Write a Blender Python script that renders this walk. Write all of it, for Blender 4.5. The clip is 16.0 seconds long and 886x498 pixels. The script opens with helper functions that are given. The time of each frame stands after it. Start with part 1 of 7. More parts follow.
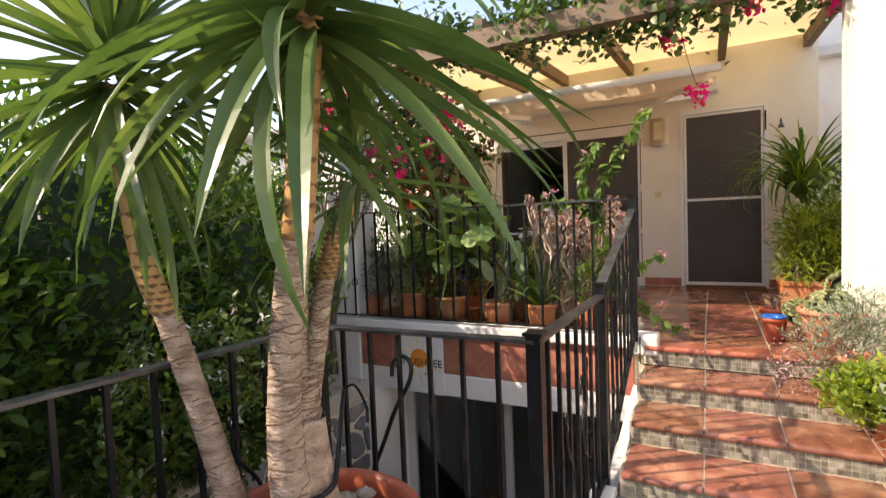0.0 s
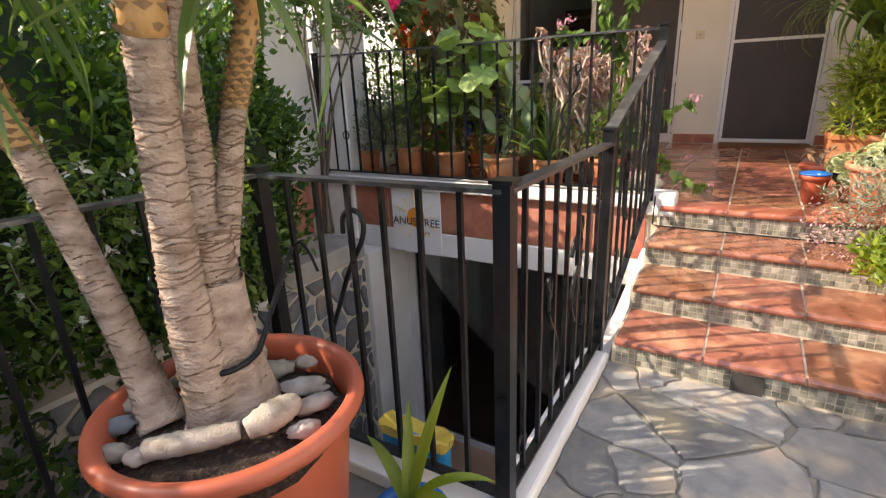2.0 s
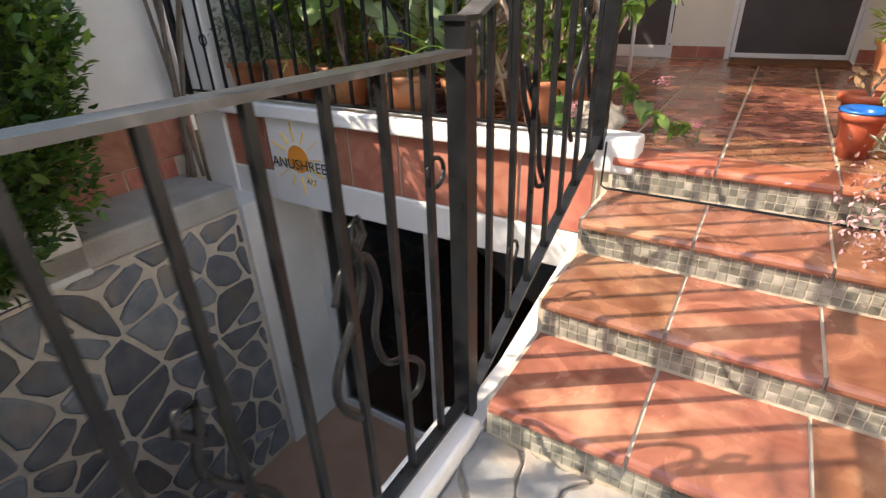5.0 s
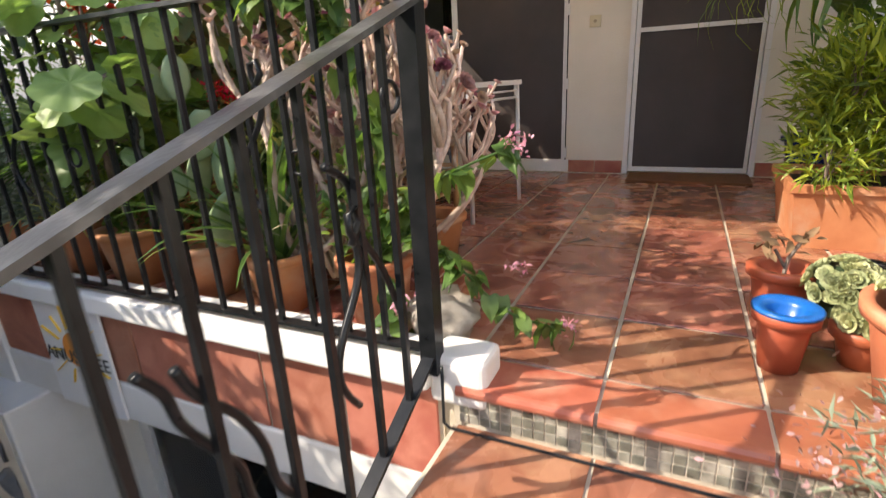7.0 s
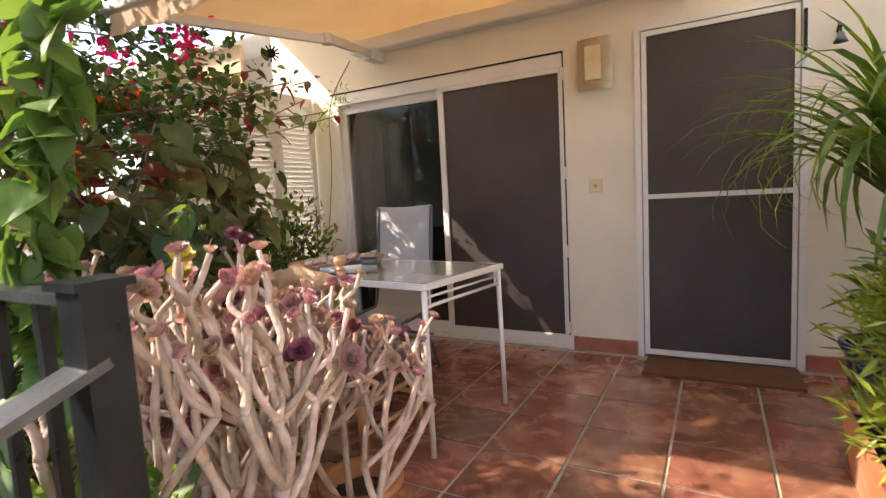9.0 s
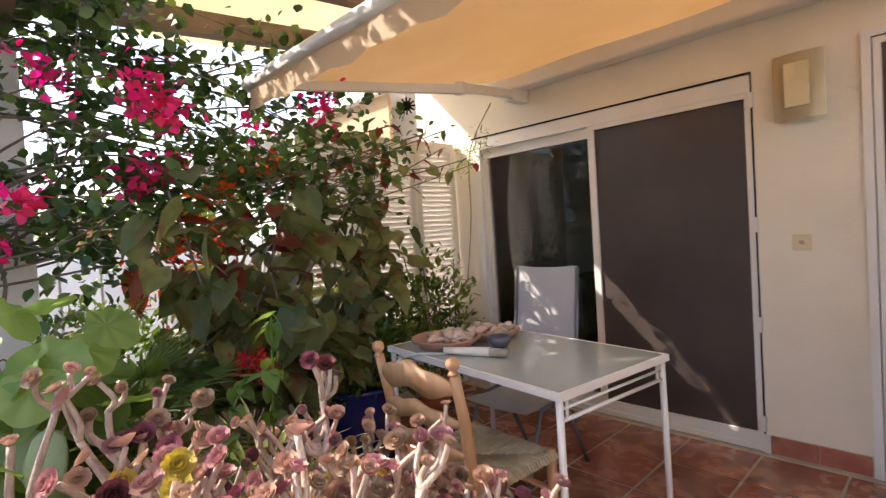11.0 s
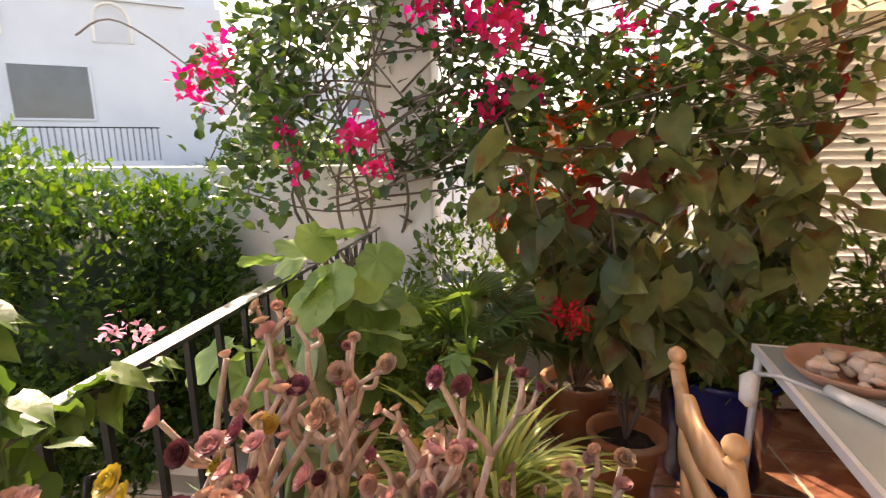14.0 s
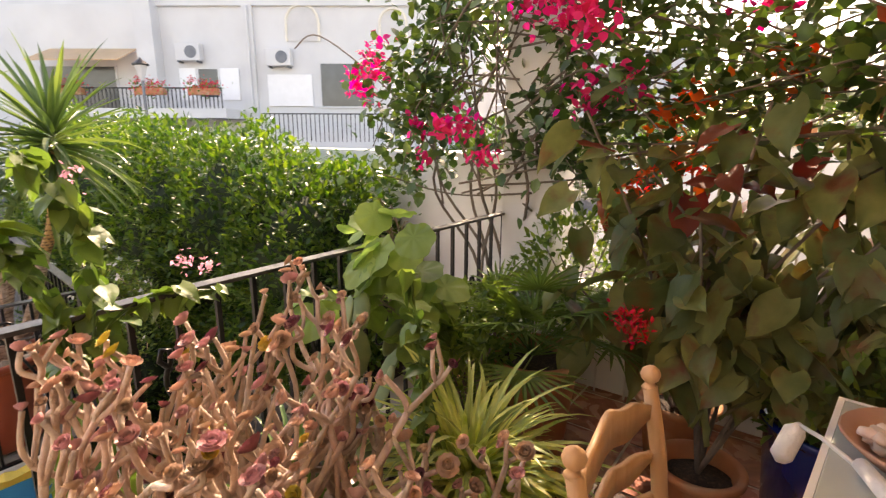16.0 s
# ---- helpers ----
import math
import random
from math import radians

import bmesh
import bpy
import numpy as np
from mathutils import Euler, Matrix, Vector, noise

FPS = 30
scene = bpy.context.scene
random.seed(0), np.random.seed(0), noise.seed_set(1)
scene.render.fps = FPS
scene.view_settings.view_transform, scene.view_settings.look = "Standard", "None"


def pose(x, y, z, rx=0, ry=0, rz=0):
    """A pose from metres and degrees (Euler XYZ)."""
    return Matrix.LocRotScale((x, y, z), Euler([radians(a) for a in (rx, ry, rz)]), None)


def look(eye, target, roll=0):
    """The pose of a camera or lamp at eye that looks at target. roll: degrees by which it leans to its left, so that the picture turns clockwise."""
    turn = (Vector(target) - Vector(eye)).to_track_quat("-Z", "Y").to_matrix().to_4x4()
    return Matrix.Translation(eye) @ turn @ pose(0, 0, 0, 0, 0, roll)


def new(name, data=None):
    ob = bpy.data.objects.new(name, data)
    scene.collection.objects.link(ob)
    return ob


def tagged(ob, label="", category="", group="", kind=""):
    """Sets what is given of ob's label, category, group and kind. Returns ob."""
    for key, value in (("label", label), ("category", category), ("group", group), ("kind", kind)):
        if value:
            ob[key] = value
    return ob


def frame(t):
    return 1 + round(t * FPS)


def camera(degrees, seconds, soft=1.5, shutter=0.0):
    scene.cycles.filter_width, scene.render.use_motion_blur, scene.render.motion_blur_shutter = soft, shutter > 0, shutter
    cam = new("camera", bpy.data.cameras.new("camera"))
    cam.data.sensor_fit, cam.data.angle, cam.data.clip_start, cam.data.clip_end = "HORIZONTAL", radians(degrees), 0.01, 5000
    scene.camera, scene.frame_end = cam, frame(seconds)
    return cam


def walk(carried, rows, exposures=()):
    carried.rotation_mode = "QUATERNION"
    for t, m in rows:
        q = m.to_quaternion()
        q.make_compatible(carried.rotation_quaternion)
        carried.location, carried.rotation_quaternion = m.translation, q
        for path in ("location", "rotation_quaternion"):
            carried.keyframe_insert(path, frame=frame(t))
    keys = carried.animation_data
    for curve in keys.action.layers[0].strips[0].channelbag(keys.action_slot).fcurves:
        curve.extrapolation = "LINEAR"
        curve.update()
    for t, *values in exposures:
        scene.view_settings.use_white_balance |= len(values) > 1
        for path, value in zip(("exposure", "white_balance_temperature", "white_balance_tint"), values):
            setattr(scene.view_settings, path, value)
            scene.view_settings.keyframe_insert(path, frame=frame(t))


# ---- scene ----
# camera
cam = camera(82.9, 16.0, soft=1.25, shutter=0.3)
PATH = [
    (0, (0.057, 0.008, 0.9), (-0.887, 1.767, 0.795), -2.3),
    (0.5, (0.099, 0.026, 0.885), (-0.848, 1.762, 0.585), -2.1),
    (1, (0.139, 0.121, 0.829), (-0.813, 1.825, 0.393), -2.6),
    (1.5, (0.112, 0.276, 0.79), (-0.85, 1.941, 0.24), -2.4),
    (2, (0.061, 0.406, 0.773), (-0.931, 2.025, 0.142), -2.5),
    (2.5, (0.052, 0.594, 0.745), (-0.969, 2.159, 0.032), -2.1),
    (3, (0.095, 0.85, 0.69), (-0.959, 2.366, -0.079), -2.2),
    (3.2, (0.108, 0.933, 0.674), (-0.953, 2.428, -0.126), -2.1),
    (5.3, (0.102, 1.834, 0.609), (-0.826, 3.347, -0.314), -2.0),
    (5.5, (0.116, 1.945, 0.63), (-0.787, 3.479, -0.281), -2.0),
    (6, (0.153, 2.124, 0.703), (-0.705, 3.714, -0.155), -2.4),
    (6.5, (0.142, 2.351, 0.718), (-0.688, 4.001, -0.049), -2.4),
    (7, (0.136, 2.609, 0.776), (-0.686, 4.318, 0.14), -3.1),
    (7.5, (0.12, 2.834, 0.816), (-0.702, 4.589, 0.32), -3.3),
    (8, (0.124, 3.064, 0.919), (-0.699, 4.851, 0.557), -3.3),
    (8.5, (0.182, 3.193, 1.025), (-0.695, 4.971, 0.765), -3.2),
    (9, (0.182, 3.375, 1.102), (-0.775, 5.121, 0.907), -3.1),
    (9.2, (0.175, 3.422, 1.124), (-0.821, 5.149, 0.962), -2.9),
    (11.3, (-0.009, 3.832, 1.329), (-1.549, 5.107, 1.256), -3.2),
    (11.5, (-0.041, 3.882, 1.338), (-1.648, 5.07, 1.259), -2.7),
    (12, (-0.039, 3.955, 1.391), (-1.81, 4.876, 1.267), -2.2),
    (12.5, (-0.065, 4.047, 1.414), (-1.953, 4.674, 1.207), -1.4),
    (13, (-0.062, 4.185, 1.424), (-2.018, 4.492, 1.144), -1.0),
    (13.5, (-0.096, 4.299, 1.426), (-2.066, 4.3, 1.081), -0.7),
    (14, (-0.181, 4.448, 1.433), (-2.121, 4.158, 1.042), -0.7),
    (14.5, (-0.258, 4.602, 1.447), (-2.137, 4.055, 1.034), -0.5),
    (15, (-0.28, 4.765, 1.458), (-2.079, 4.003, 1.03), -0.4),
    (15.5, (-0.274, 4.984, 1.478), (-1.965, 4.011, 1.039), -0.2),
    (16, (-0.297, 5.134, 1.46), (-1.864, 3.973, 1.015), 0.2),
]
EXPOSURES = [(0.0, 1.57, 7900, 18), (3.0, 1.95, 7500, 16), (5.5, 1.9, 7300, 14), (7.0, 1.78, 7100, 13), (9.0, 2.05, 7200, 17), (12.0, 1.95, 7000, 20), (14.0, 2.2, 8500, 23), (16.0, 2.3, 9400, 24)]
walk(cam, [(t, look(eye, target, roll)) for t, eye, target, roll in PATH], EXPOSURES)

# world, sun, exposure
SUN_ELEV, SUN_X, SUN_Y = 38.0, -0.82, -0.57
world = bpy.data.worlds.new("sky_world")
scene.world = world
world.use_nodes = True
wn = world.node_tree
sky = wn.nodes.new("ShaderNodeTexSky")
sky.sky_type, sky.sun_disc = "NISHITA", False
sky.sun_elevation, sky.sun_rotation = radians(SUN_ELEV), math.atan2(SUN_X, SUN_Y)
sky.dust_density = 1.5
bg = wn.nodes["Background"]
bg.inputs["Strength"].default_value = 0.15
wn.links.new(sky.outputs[0], bg.inputs["Color"])
sun_data = bpy.data.lights.new("sun", "SUN")
sun_data.energy, sun_data.angle, sun_data.color = 2.35, radians(0.55), (1.0, 0.94, 0.84)
sun = new("sun", sun_data)
_k = math.tan(radians(SUN_ELEV)) * math.hypot(SUN_X, SUN_Y)
sun.matrix_world = look((SUN_X * 20, SUN_Y * 20, _k * 20), (0, 0, 0))


# ---------- materials ----------
def material(name, c1, c2, rough=0.6, scale=6.0, fine=60.0, bump=0.15, metal=0.0, rand=0.08, island=0.0, stain=None, stain_scale=1.5, coat=0.0, trans=0.0, dist=0.01, stretch=None, spec=0.5, swirl=0.0):
    """Procedural surface: two tones of noise, fine relief, stains, a random tone per object or island."""
    m = bpy.data.materials.new(name)
    m.use_nodes = True
    n, l = m.node_tree.nodes, m.node_tree.links
    p = n["Principled BSDF"]
    geo = n.new("ShaderNodeNewGeometry")
    vec = geo.outputs["Position"]
    if stretch:
        mp = n.new("ShaderNodeMapping")
        mp.inputs["Scale"].default_value = stretch
        l.new(vec, mp.inputs["Vector"])
        vec = mp.outputs[0]
    a = n.new("ShaderNodeTexNoise")
    a.inputs["Scale"].default_value, a.inputs["Detail"].default_value = scale, 5
    a.inputs["Distortion"].default_value = swirl
    l.new(vec, a.inputs["Vector"])
    ramp = n.new("ShaderNodeValToRGB")
    ramp.color_ramp.elements[0].position, ramp.color_ramp.elements[1].position = 0.3, 0.7
    ramp.color_ramp.elements[0].color, ramp.color_ramp.elements[1].color = (*c1, 1), (*c2, 1)
    l.new(a.outputs["Fac"], ramp.inputs[0])
    col = ramp.outputs[0]
    f = n.new("ShaderNodeTexNoise")
    f.inputs["Scale"].default_value, f.inputs["Detail"].default_value = fine, 4
    l.new(vec, f.inputs["Vector"])
    if stain:
        s = n.new("ShaderNodeTexNoise")
        s.inputs["Scale"].default_value, s.inputs["Detail"].default_value = stain_scale, 8
        l.new(vec, s.inputs["Vector"])
        sr = n.new("ShaderNodeMapRange")
        sr.inputs["From Min"].default_value, sr.inputs["From Max"].default_value = 0.52, 0.72
        l.new(s.outputs["Fac"], sr.inputs["Value"])
        mx = n.new("ShaderNodeMix")
        mx.data_type = "RGBA"
        l.new(sr.outputs[0], mx.inputs["Factor"])
        l.new(col, mx.inputs["A"])
        mx.inputs["B"].default_value = (*stain, 1)
        col = mx.outputs["Result"]
    if rand or island:
        hsv = n.new("ShaderNodeHueSaturation")
        mr = n.new("ShaderNodeMapRange")
        if island:
            src = geo.outputs["Random Per Island"]
            amt = island
        else:
            src = n.new("ShaderNodeObjectInfo").outputs["Random"]
            amt = rand
        mr.inputs["To Min"].default_value, mr.inputs["To Max"].default_value = 1 - amt * 2, 1 + amt * 2
        l.new(src, mr.inputs["Value"])
        l.new(mr.outputs[0], hsv.inputs["Value"])
        mh = n.new("ShaderNodeMapRange")
        mh.inputs["To Min"].default_value, mh.inputs["To Max"].default_value = 0.5 + amt * 0.12, 0.5 - amt * 0.12
        l.new(src, mh.inputs["Value"])
        l.new(mh.outputs[0], hsv.inputs["Hue"])
        l.new(col, hsv.inputs["Color"])
        col = hsv.outputs[0]
    l.new(col, p.inputs["Base Color"])
    rr = n.new("ShaderNodeMapRange")
    rr.inputs["To Min"].default_value, rr.inputs["To Max"].default_value = max(0.02, rough - 0.12), min(1, rough + 0.12)
    l.new(a.outputs["Fac"], rr.inputs["Value"])
    l.new(rr.outputs[0], p.inputs["Roughness"])
    p.inputs["Metallic"].default_value = metal
    p.inputs["Specular IOR Level"].default_value = spec
    p.inputs["Coat Weight"].default_value = coat
    p.inputs["Coat Roughness"].default_value = 0.15
    if bump:
        b = n.new("ShaderNodeBump")
        b.inputs["Strength"].default_value, b.inputs["Distance"].default_value = bump, dist
        l.new(f.outputs["Fac"], b.inputs["Height"])
        l.new(b.outputs[0], p.inputs["Normal"])
    if trans:
        t = n.new("ShaderNodeBsdfTranslucent")
        br = n.new("ShaderNodeHueSaturation")
        br.inputs["Hue"].default_value, br.inputs["Saturation"].default_value, br.inputs["Value"].default_value = 0.485, 1.15, 1.7
        l.new(col, br.inputs["Color"])
        l.new(br.outputs[0], t.inputs["Color"])
        ms = n.new("ShaderNodeMixShader")
        ms.inputs[0].default_value = trans
        l.new(p.outputs[0], ms.inputs[1])
        l.new(t.outputs[0], ms.inputs[2])
        l.new(ms.outputs[0], n["Material Output"].inputs["Surface"])
    return m


M = {}
M["terracotta"] = material("terracotta_tile", (0.175, 0.062, 0.038), (0.37, 0.15, 0.092), 0.26, 5.5, 40, 0.06, rand=0.08, stain=(0.50, 0.26, 0.155), stain_scale=5, coat=0.4, swirl=1.6)
M["nosing"] = material("terracotta_nosing", (0.30, 0.085, 0.045), (0.42, 0.14, 0.08), 0.34, 9, 40, 0.08, rand=0.06, stain=(0.46, 0.24, 0.16), stain_scale=6, coat=0.2)
M["band"] = material("terracotta_band_tile", (0.30, 0.10, 0.06), (0.46, 0.20, 0.13), 0.5, 5, 40, 0.08, rand=0.08, swirl=1.5, stain=(0.28, 0.08, 0.05), stain_scale=4)
M["grout"] = material("grout", (0.42, 0.36, 0.27), (0.56, 0.50, 0.40), 0.9, 12, 90, 0.3, rand=0)
M["mosaic"] = material("mosaic_tile", (0.10, 0.10, 0.08), (0.33, 0.32, 0.26), 0.3, 22, 60, 0.05, rand=0.22, coat=0.3)
M["white"] = material("white_paint", (0.70, 0.69, 0.66), (0.80, 0.79, 0.76), 0.75, 3, 70, 0.12, rand=0, stain=(0.62, 0.60, 0.56), stain_scale=1.3)
M["cream"] = material("cream_render", (0.72, 0.67, 0.57), (0.78, 0.73, 0.63), 0.8, 3, 80, 0.2, rand=0, stain=(0.67, 0.62, 0.52), stain_scale=0.9)
M["slate"] = material("slate_flag", (0.13, 0.14, 0.148), (0.26, 0.258, 0.24), 0.6, 7, 35, 0.45, rand=0.16, stain=(0.42, 0.35, 0.25), stain_scale=4.5, swirl=1.0)
M["joint"] = material("paving_joint", (0.17, 0.16, 0.135), (0.26, 0.24, 0.20), 0.9, 10, 60, 0.4, rand=0)
M["stone"] = material("wall_stone", (0.12, 0.135, 0.155), (0.22, 0.23, 0.24), 0.7, 8, 30, 0.5, rand=0.2, stain=(0.26, 0.22, 0.17), stain_scale=3.5)
M["mortar"] = material("mortar", (0.56, 0.51, 0.42), (0.68, 0.62, 0.52), 0.95, 9, 50, 0.5, rand=0)
M["concrete"] = material("concrete", (0.36, 0.34, 0.30), (0.48, 0.46, 0.41), 0.9, 5, 50, 0.4, rand=0, stain=(0.25, 0.23, 0.19), stain_scale=2)
M["iron"] = material("black_iron", (0.007, 0.008, 0.009), (0.015, 0.016, 0.017), 0.32, 20, 90, 0.04, rand=0, stain=(0.018, 0.019, 0.020), stain_scale=14, spec=0.22, coat=0.05)
# paler than the iron: wear, plus sky sheen put into the colour
M["handrail"] = material("worn_sheen_handrail", (0.018, 0.019, 0.021), (0.045, 0.048, 0.052), 0.36, 12, 90, 0.1, rand=0, stain=(0.10, 0.10, 0.098), stain_scale=18, spec=0.55, coat=0.2)
M["alu"] = material("white_aluminium", (0.70, 0.69, 0.67), (0.76, 0.75, 0.73), 0.35, 5, 60, 0.02, rand=0)
M["mesh"] = material("dark_mesh_screen", (0.046, 0.035, 0.031), (0.070, 0.054, 0.048), 0.42, 3, 400, 0.3, rand=0)
# near-black: painted shade of hall and drain, also the dark furniture
M["dark"] = material("dark_shade_and_furniture", (0.03, 0.028, 0.026), (0.06, 0.055, 0.05), 0.8, 2, 30, 0.1, rand=0)
M["interior"] = material("interior_wall", (0.52, 0.51, 0.50), (0.58, 0.57, 0.56), 0.8, 2, 30, 0.05, rand=0)
M["pot"] = material("terracotta_pot", (0.42, 0.14, 0.06), (0.54, 0.22, 0.10), 0.7, 7, 60, 0.15, rand=0.08, stain=(0.50, 0.33, 0.22), stain_scale=5)
M["plaspot"] = material("plastic_terracotta", (0.36, 0.085, 0.04), (0.42, 0.11, 0.055), 0.38, 4, 60, 0.03, rand=0.03)
M["bluepot"] = material("cobalt_glaze", (0.006, 0.015, 0.12), (0.01, 0.03, 0.20), 0.15, 4, 60, 0.03, rand=0, coat=0.6)
M["bluein"] = material("blue_plastic", (0.0, 0.09, 0.36), (0.005, 0.13, 0.45), 0.35, 4, 60, 0.02, rand=0)
M["soil"] = material("soil", (0.018, 0.011, 0.007), (0.045, 0.028, 0.018), 0.95, 60, 120, 1.0, rand=0, stain=(0.12, 0.08, 0.055), stain_scale=70)
M["pebble"] = material("pebble", (0.27, 0.235, 0.195), (0.42, 0.375, 0.32), 0.7, 14, 70, 0.3, rand=0.16, stain=(0.22, 0.18, 0.14), stain_scale=9)
M["barkscar"] = material("bark_scar", (0.16, 0.10, 0.07), (0.28, 0.19, 0.13), 0.9, 30, 90, 0.5, rand=0)
M["bluestone"] = material("blue_grey_stone", (0.11, 0.13, 0.15), (0.17, 0.19, 0.21), 0.6, 12, 60, 0.2, rand=0)
M["driftwood"] = material("driftwood", (0.34, 0.29, 0.23), (0.48, 0.43, 0.36), 0.8, 10, 60, 0.5, rand=0, stretch=(3, 3, 3), stain=(0.22, 0.17, 0.12), stain_scale=6)
M["wood"] = material("pine_wood", (0.46, 0.24, 0.11), (0.60, 0.36, 0.19), 0.5, 4, 40, 0.1, rand=0.03, stretch=(6, 6, 1))
M["beam"] = material("pergola_wood", (0.14, 0.10, 0.065), (0.22, 0.16, 0.11), 0.8, 6, 50, 0.3, rand=0.05)
M["rush"] = material("rush_seat", (0.42, 0.33, 0.20), (0.56, 0.46, 0.30), 0.8, 30, 150, 0.4, rand=0.03)
M["mat"] = material("brown_doormat", (0.13, 0.055, 0.018), (0.18, 0.08, 0.03), 0.95, 20, 300, 0.8, rand=0)
M["greymetal"] = material("grey_metal", (0.10, 0.11, 0.13), (0.15, 0.16, 0.18), 0.4, 5, 60, 0.02, metal=0.3, rand=0)
M["sling"] = material("grey_sling_fabric", (0.42, 0.42, 0.43), (0.50, 0.50, 0.51), 0.7, 5, 300, 0.2, rand=0)
M["tablepaint"] = material("white_metal_paint", (0.74, 0.72, 0.68), (0.80, 0.78, 0.74), 0.35, 5, 60, 0.03, rand=0)
M["glasstop"] = material("frosted_glass_top", (0.42, 0.46, 0.42), (0.48, 0.52, 0.48), 0.12, 2, 60, 0.0, rand=0, coat=0.7)
M["shutter"] = material("white_shutter", (0.72, 0.69, 0.63), (0.78, 0.75, 0.70), 0.5, 4, 60, 0.03, rand=0)
M["bark"] = material("yucca_bark", (0.33, 0.24, 0.175), (0.54, 0.42, 0.335), 0.85, 16, 55, 0.9, rand=0, stretch=(1, 1, 2.2), dist=0.02, stain=(0.20, 0.13, 0.09), stain_scale=9)
M["barkyellow"] = material("yucca_young_bark", (0.42, 0.22, 0.07), (0.62, 0.40, 0.18), 0.7, 16, 45, 0.4, rand=0, stain=(0.30, 0.16, 0.07), stain_scale=16)
M["branch"] = material("grey_branch", (0.13, 0.10, 0.08), (0.24, 0.19, 0.15), 0.85, 12, 60, 0.5, rand=0.1)
M["stem"] = material("aeonium_stem", (0.36, 0.245, 0.185), (0.56, 0.43, 0.35), 0.75, 22, 80, 0.6, rand=0.1, stain=(0.62, 0.52, 0.45), stain_scale=14)
M["yucca"] = material("yucca_leaf", (0.06, 0.115, 0.03), (0.12, 0.19, 0.055), 0.34, 5, 40, 0.08, rand=0.16, trans=0.3, spec=0.6)
M["yuccadry"] = material("dry_leaf_base", (0.16, 0.09, 0.045), (0.30, 0.18, 0.09), 0.8, 9, 60, 0.2, rand=0.1)
M["hedge"] = material("hedge_leaf", (0.035, 0.085, 0.014), (0.085, 0.17, 0.032), 0.38, 4, 40, 0.0, rand=0, island=0.25, trans=0.4)
# near-black filler: the shade inside bushes is put into this colour
M["core"] = material("hedge_shade_filler", (0.010, 0.022, 0.006), (0.02, 0.04, 0.01), 0.9, 9, 40, 0.3, rand=0)
M["leaf"] = material("green_leaf", (0.07, 0.135, 0.03), (0.14, 0.24, 0.06), 0.42, 9, 50, 0.2, rand=0.15, trans=0.35)
M["leafs"] = material("small_green_leaf", (0.065, 0.13, 0.025), (0.16, 0.25, 0.05), 0.42, 6, 40, 0.0, rand=0, island=0.2, trans=0.35)
M["bougleaf"] = material("bougainvillea_leaf", (0.032, 0.075, 0.018), (0.085, 0.155, 0.035), 0.45, 6, 40, 0.0, rand=0, island=0.22, trans=0.22)
M["yellowleaf"] = material("yellow_green_leaf", (0.13, 0.20, 0.025), (0.24, 0.32, 0.05), 0.45, 7, 40, 0.0, rand=0, island=0.2, trans=0.35)
M["begonia"] = material("begonia_leaf", (0.085, 0.12, 0.04), (0.21, 0.235, 0.09), 0.5, 7, 30, 0.3, rand=0.22, trans=0.3, stain=(0.17, 0.09, 0.035), stain_scale=8, spec=0.35)
M["begoniared"] = material("begonia_red_leaf", (0.12, 0.03, 0.015), (0.22, 0.07, 0.03), 0.4, 6, 30, 0.1, rand=0.15, trans=0.35)
M["figleaf"] = material("pale_lobed_leaf", (0.15, 0.25, 0.06), (0.28, 0.40, 0.13), 0.5, 6, 30, 0.1, rand=0.14, trans=0.42)
M["boug"] = material("bougainvillea_bract", (0.62, 0.015, 0.10), (0.80, 0.05, 0.20), 0.6, 8, 40, 0.0, rand=0, island=0.12, trans=0.35)
M["redflower"] = material("red_flower", (0.55, 0.01, 0.015), (0.75, 0.03, 0.03), 0.5, 8, 40, 0.0, rand=0, island=0.1, trans=0.3)
M["orange"] = material("orange_bract", (0.60, 0.09, 0.03), (0.75, 0.20, 0.06), 0.6, 8, 40, 0.0, rand=0, island=0.12, trans=0.4)
M["pinkflower"] = material("pink_flower", (0.62, 0.24, 0.34), (0.78, 0.45, 0.50), 0.6, 12, 40, 0.0, rand=0, island=0.1, trans=0.3)
M["rosepink"] = material("rosette_pink", (0.36, 0.16, 0.16), (0.56, 0.33, 0.32), 0.45, 25, 40, 0.0, rand=0.12, trans=0.15)
M["rosedark"] = material("rosette_dark", (0.11, 0.03, 0.04), (0.30, 0.10, 0.12), 0.45, 25, 40, 0.0, rand=0.12, trans=0.1)
M["rosetan"] = material("rosette_tan", (0.40, 0.25, 0.18), (0.58, 0.40, 0.29), 0.55, 25, 40, 0.0, rand=0.12, trans=0.15)
M["roseyellow"] = material("rosette_yellow", (0.42, 0.32, 0.05), (0.60, 0.48, 0.12), 0.5, 25, 40, 0.0, rand=0.12, trans=0.2)
M["spider"] = material("variegated_leaf", (0.22, 0.34, 0.06), (0.58, 0.62, 0.24), 0.4, 9, 30, 0.0, rand=0.18, trans=0.25)
M["cactus"] = material("cactus_pad", (0.15, 0.23, 0.11), (0.24, 0.32, 0.17), 0.5, 10, 50, 0.1, rand=0.1)
M["greyleaf"] = material("grey_green_leaf", (0.15, 0.19, 0.13), (0.28, 0.33, 0.23), 0.6, 9, 40, 0.0, rand=0, island=0.15, trans=0.15)
M["paleleaf"] = material("pale_succulent_leaf", (0.30, 0.34, 0.16), (0.44, 0.46, 0.26), 0.5, 20, 40, 0.0, rand=0.14, trans=0.15)
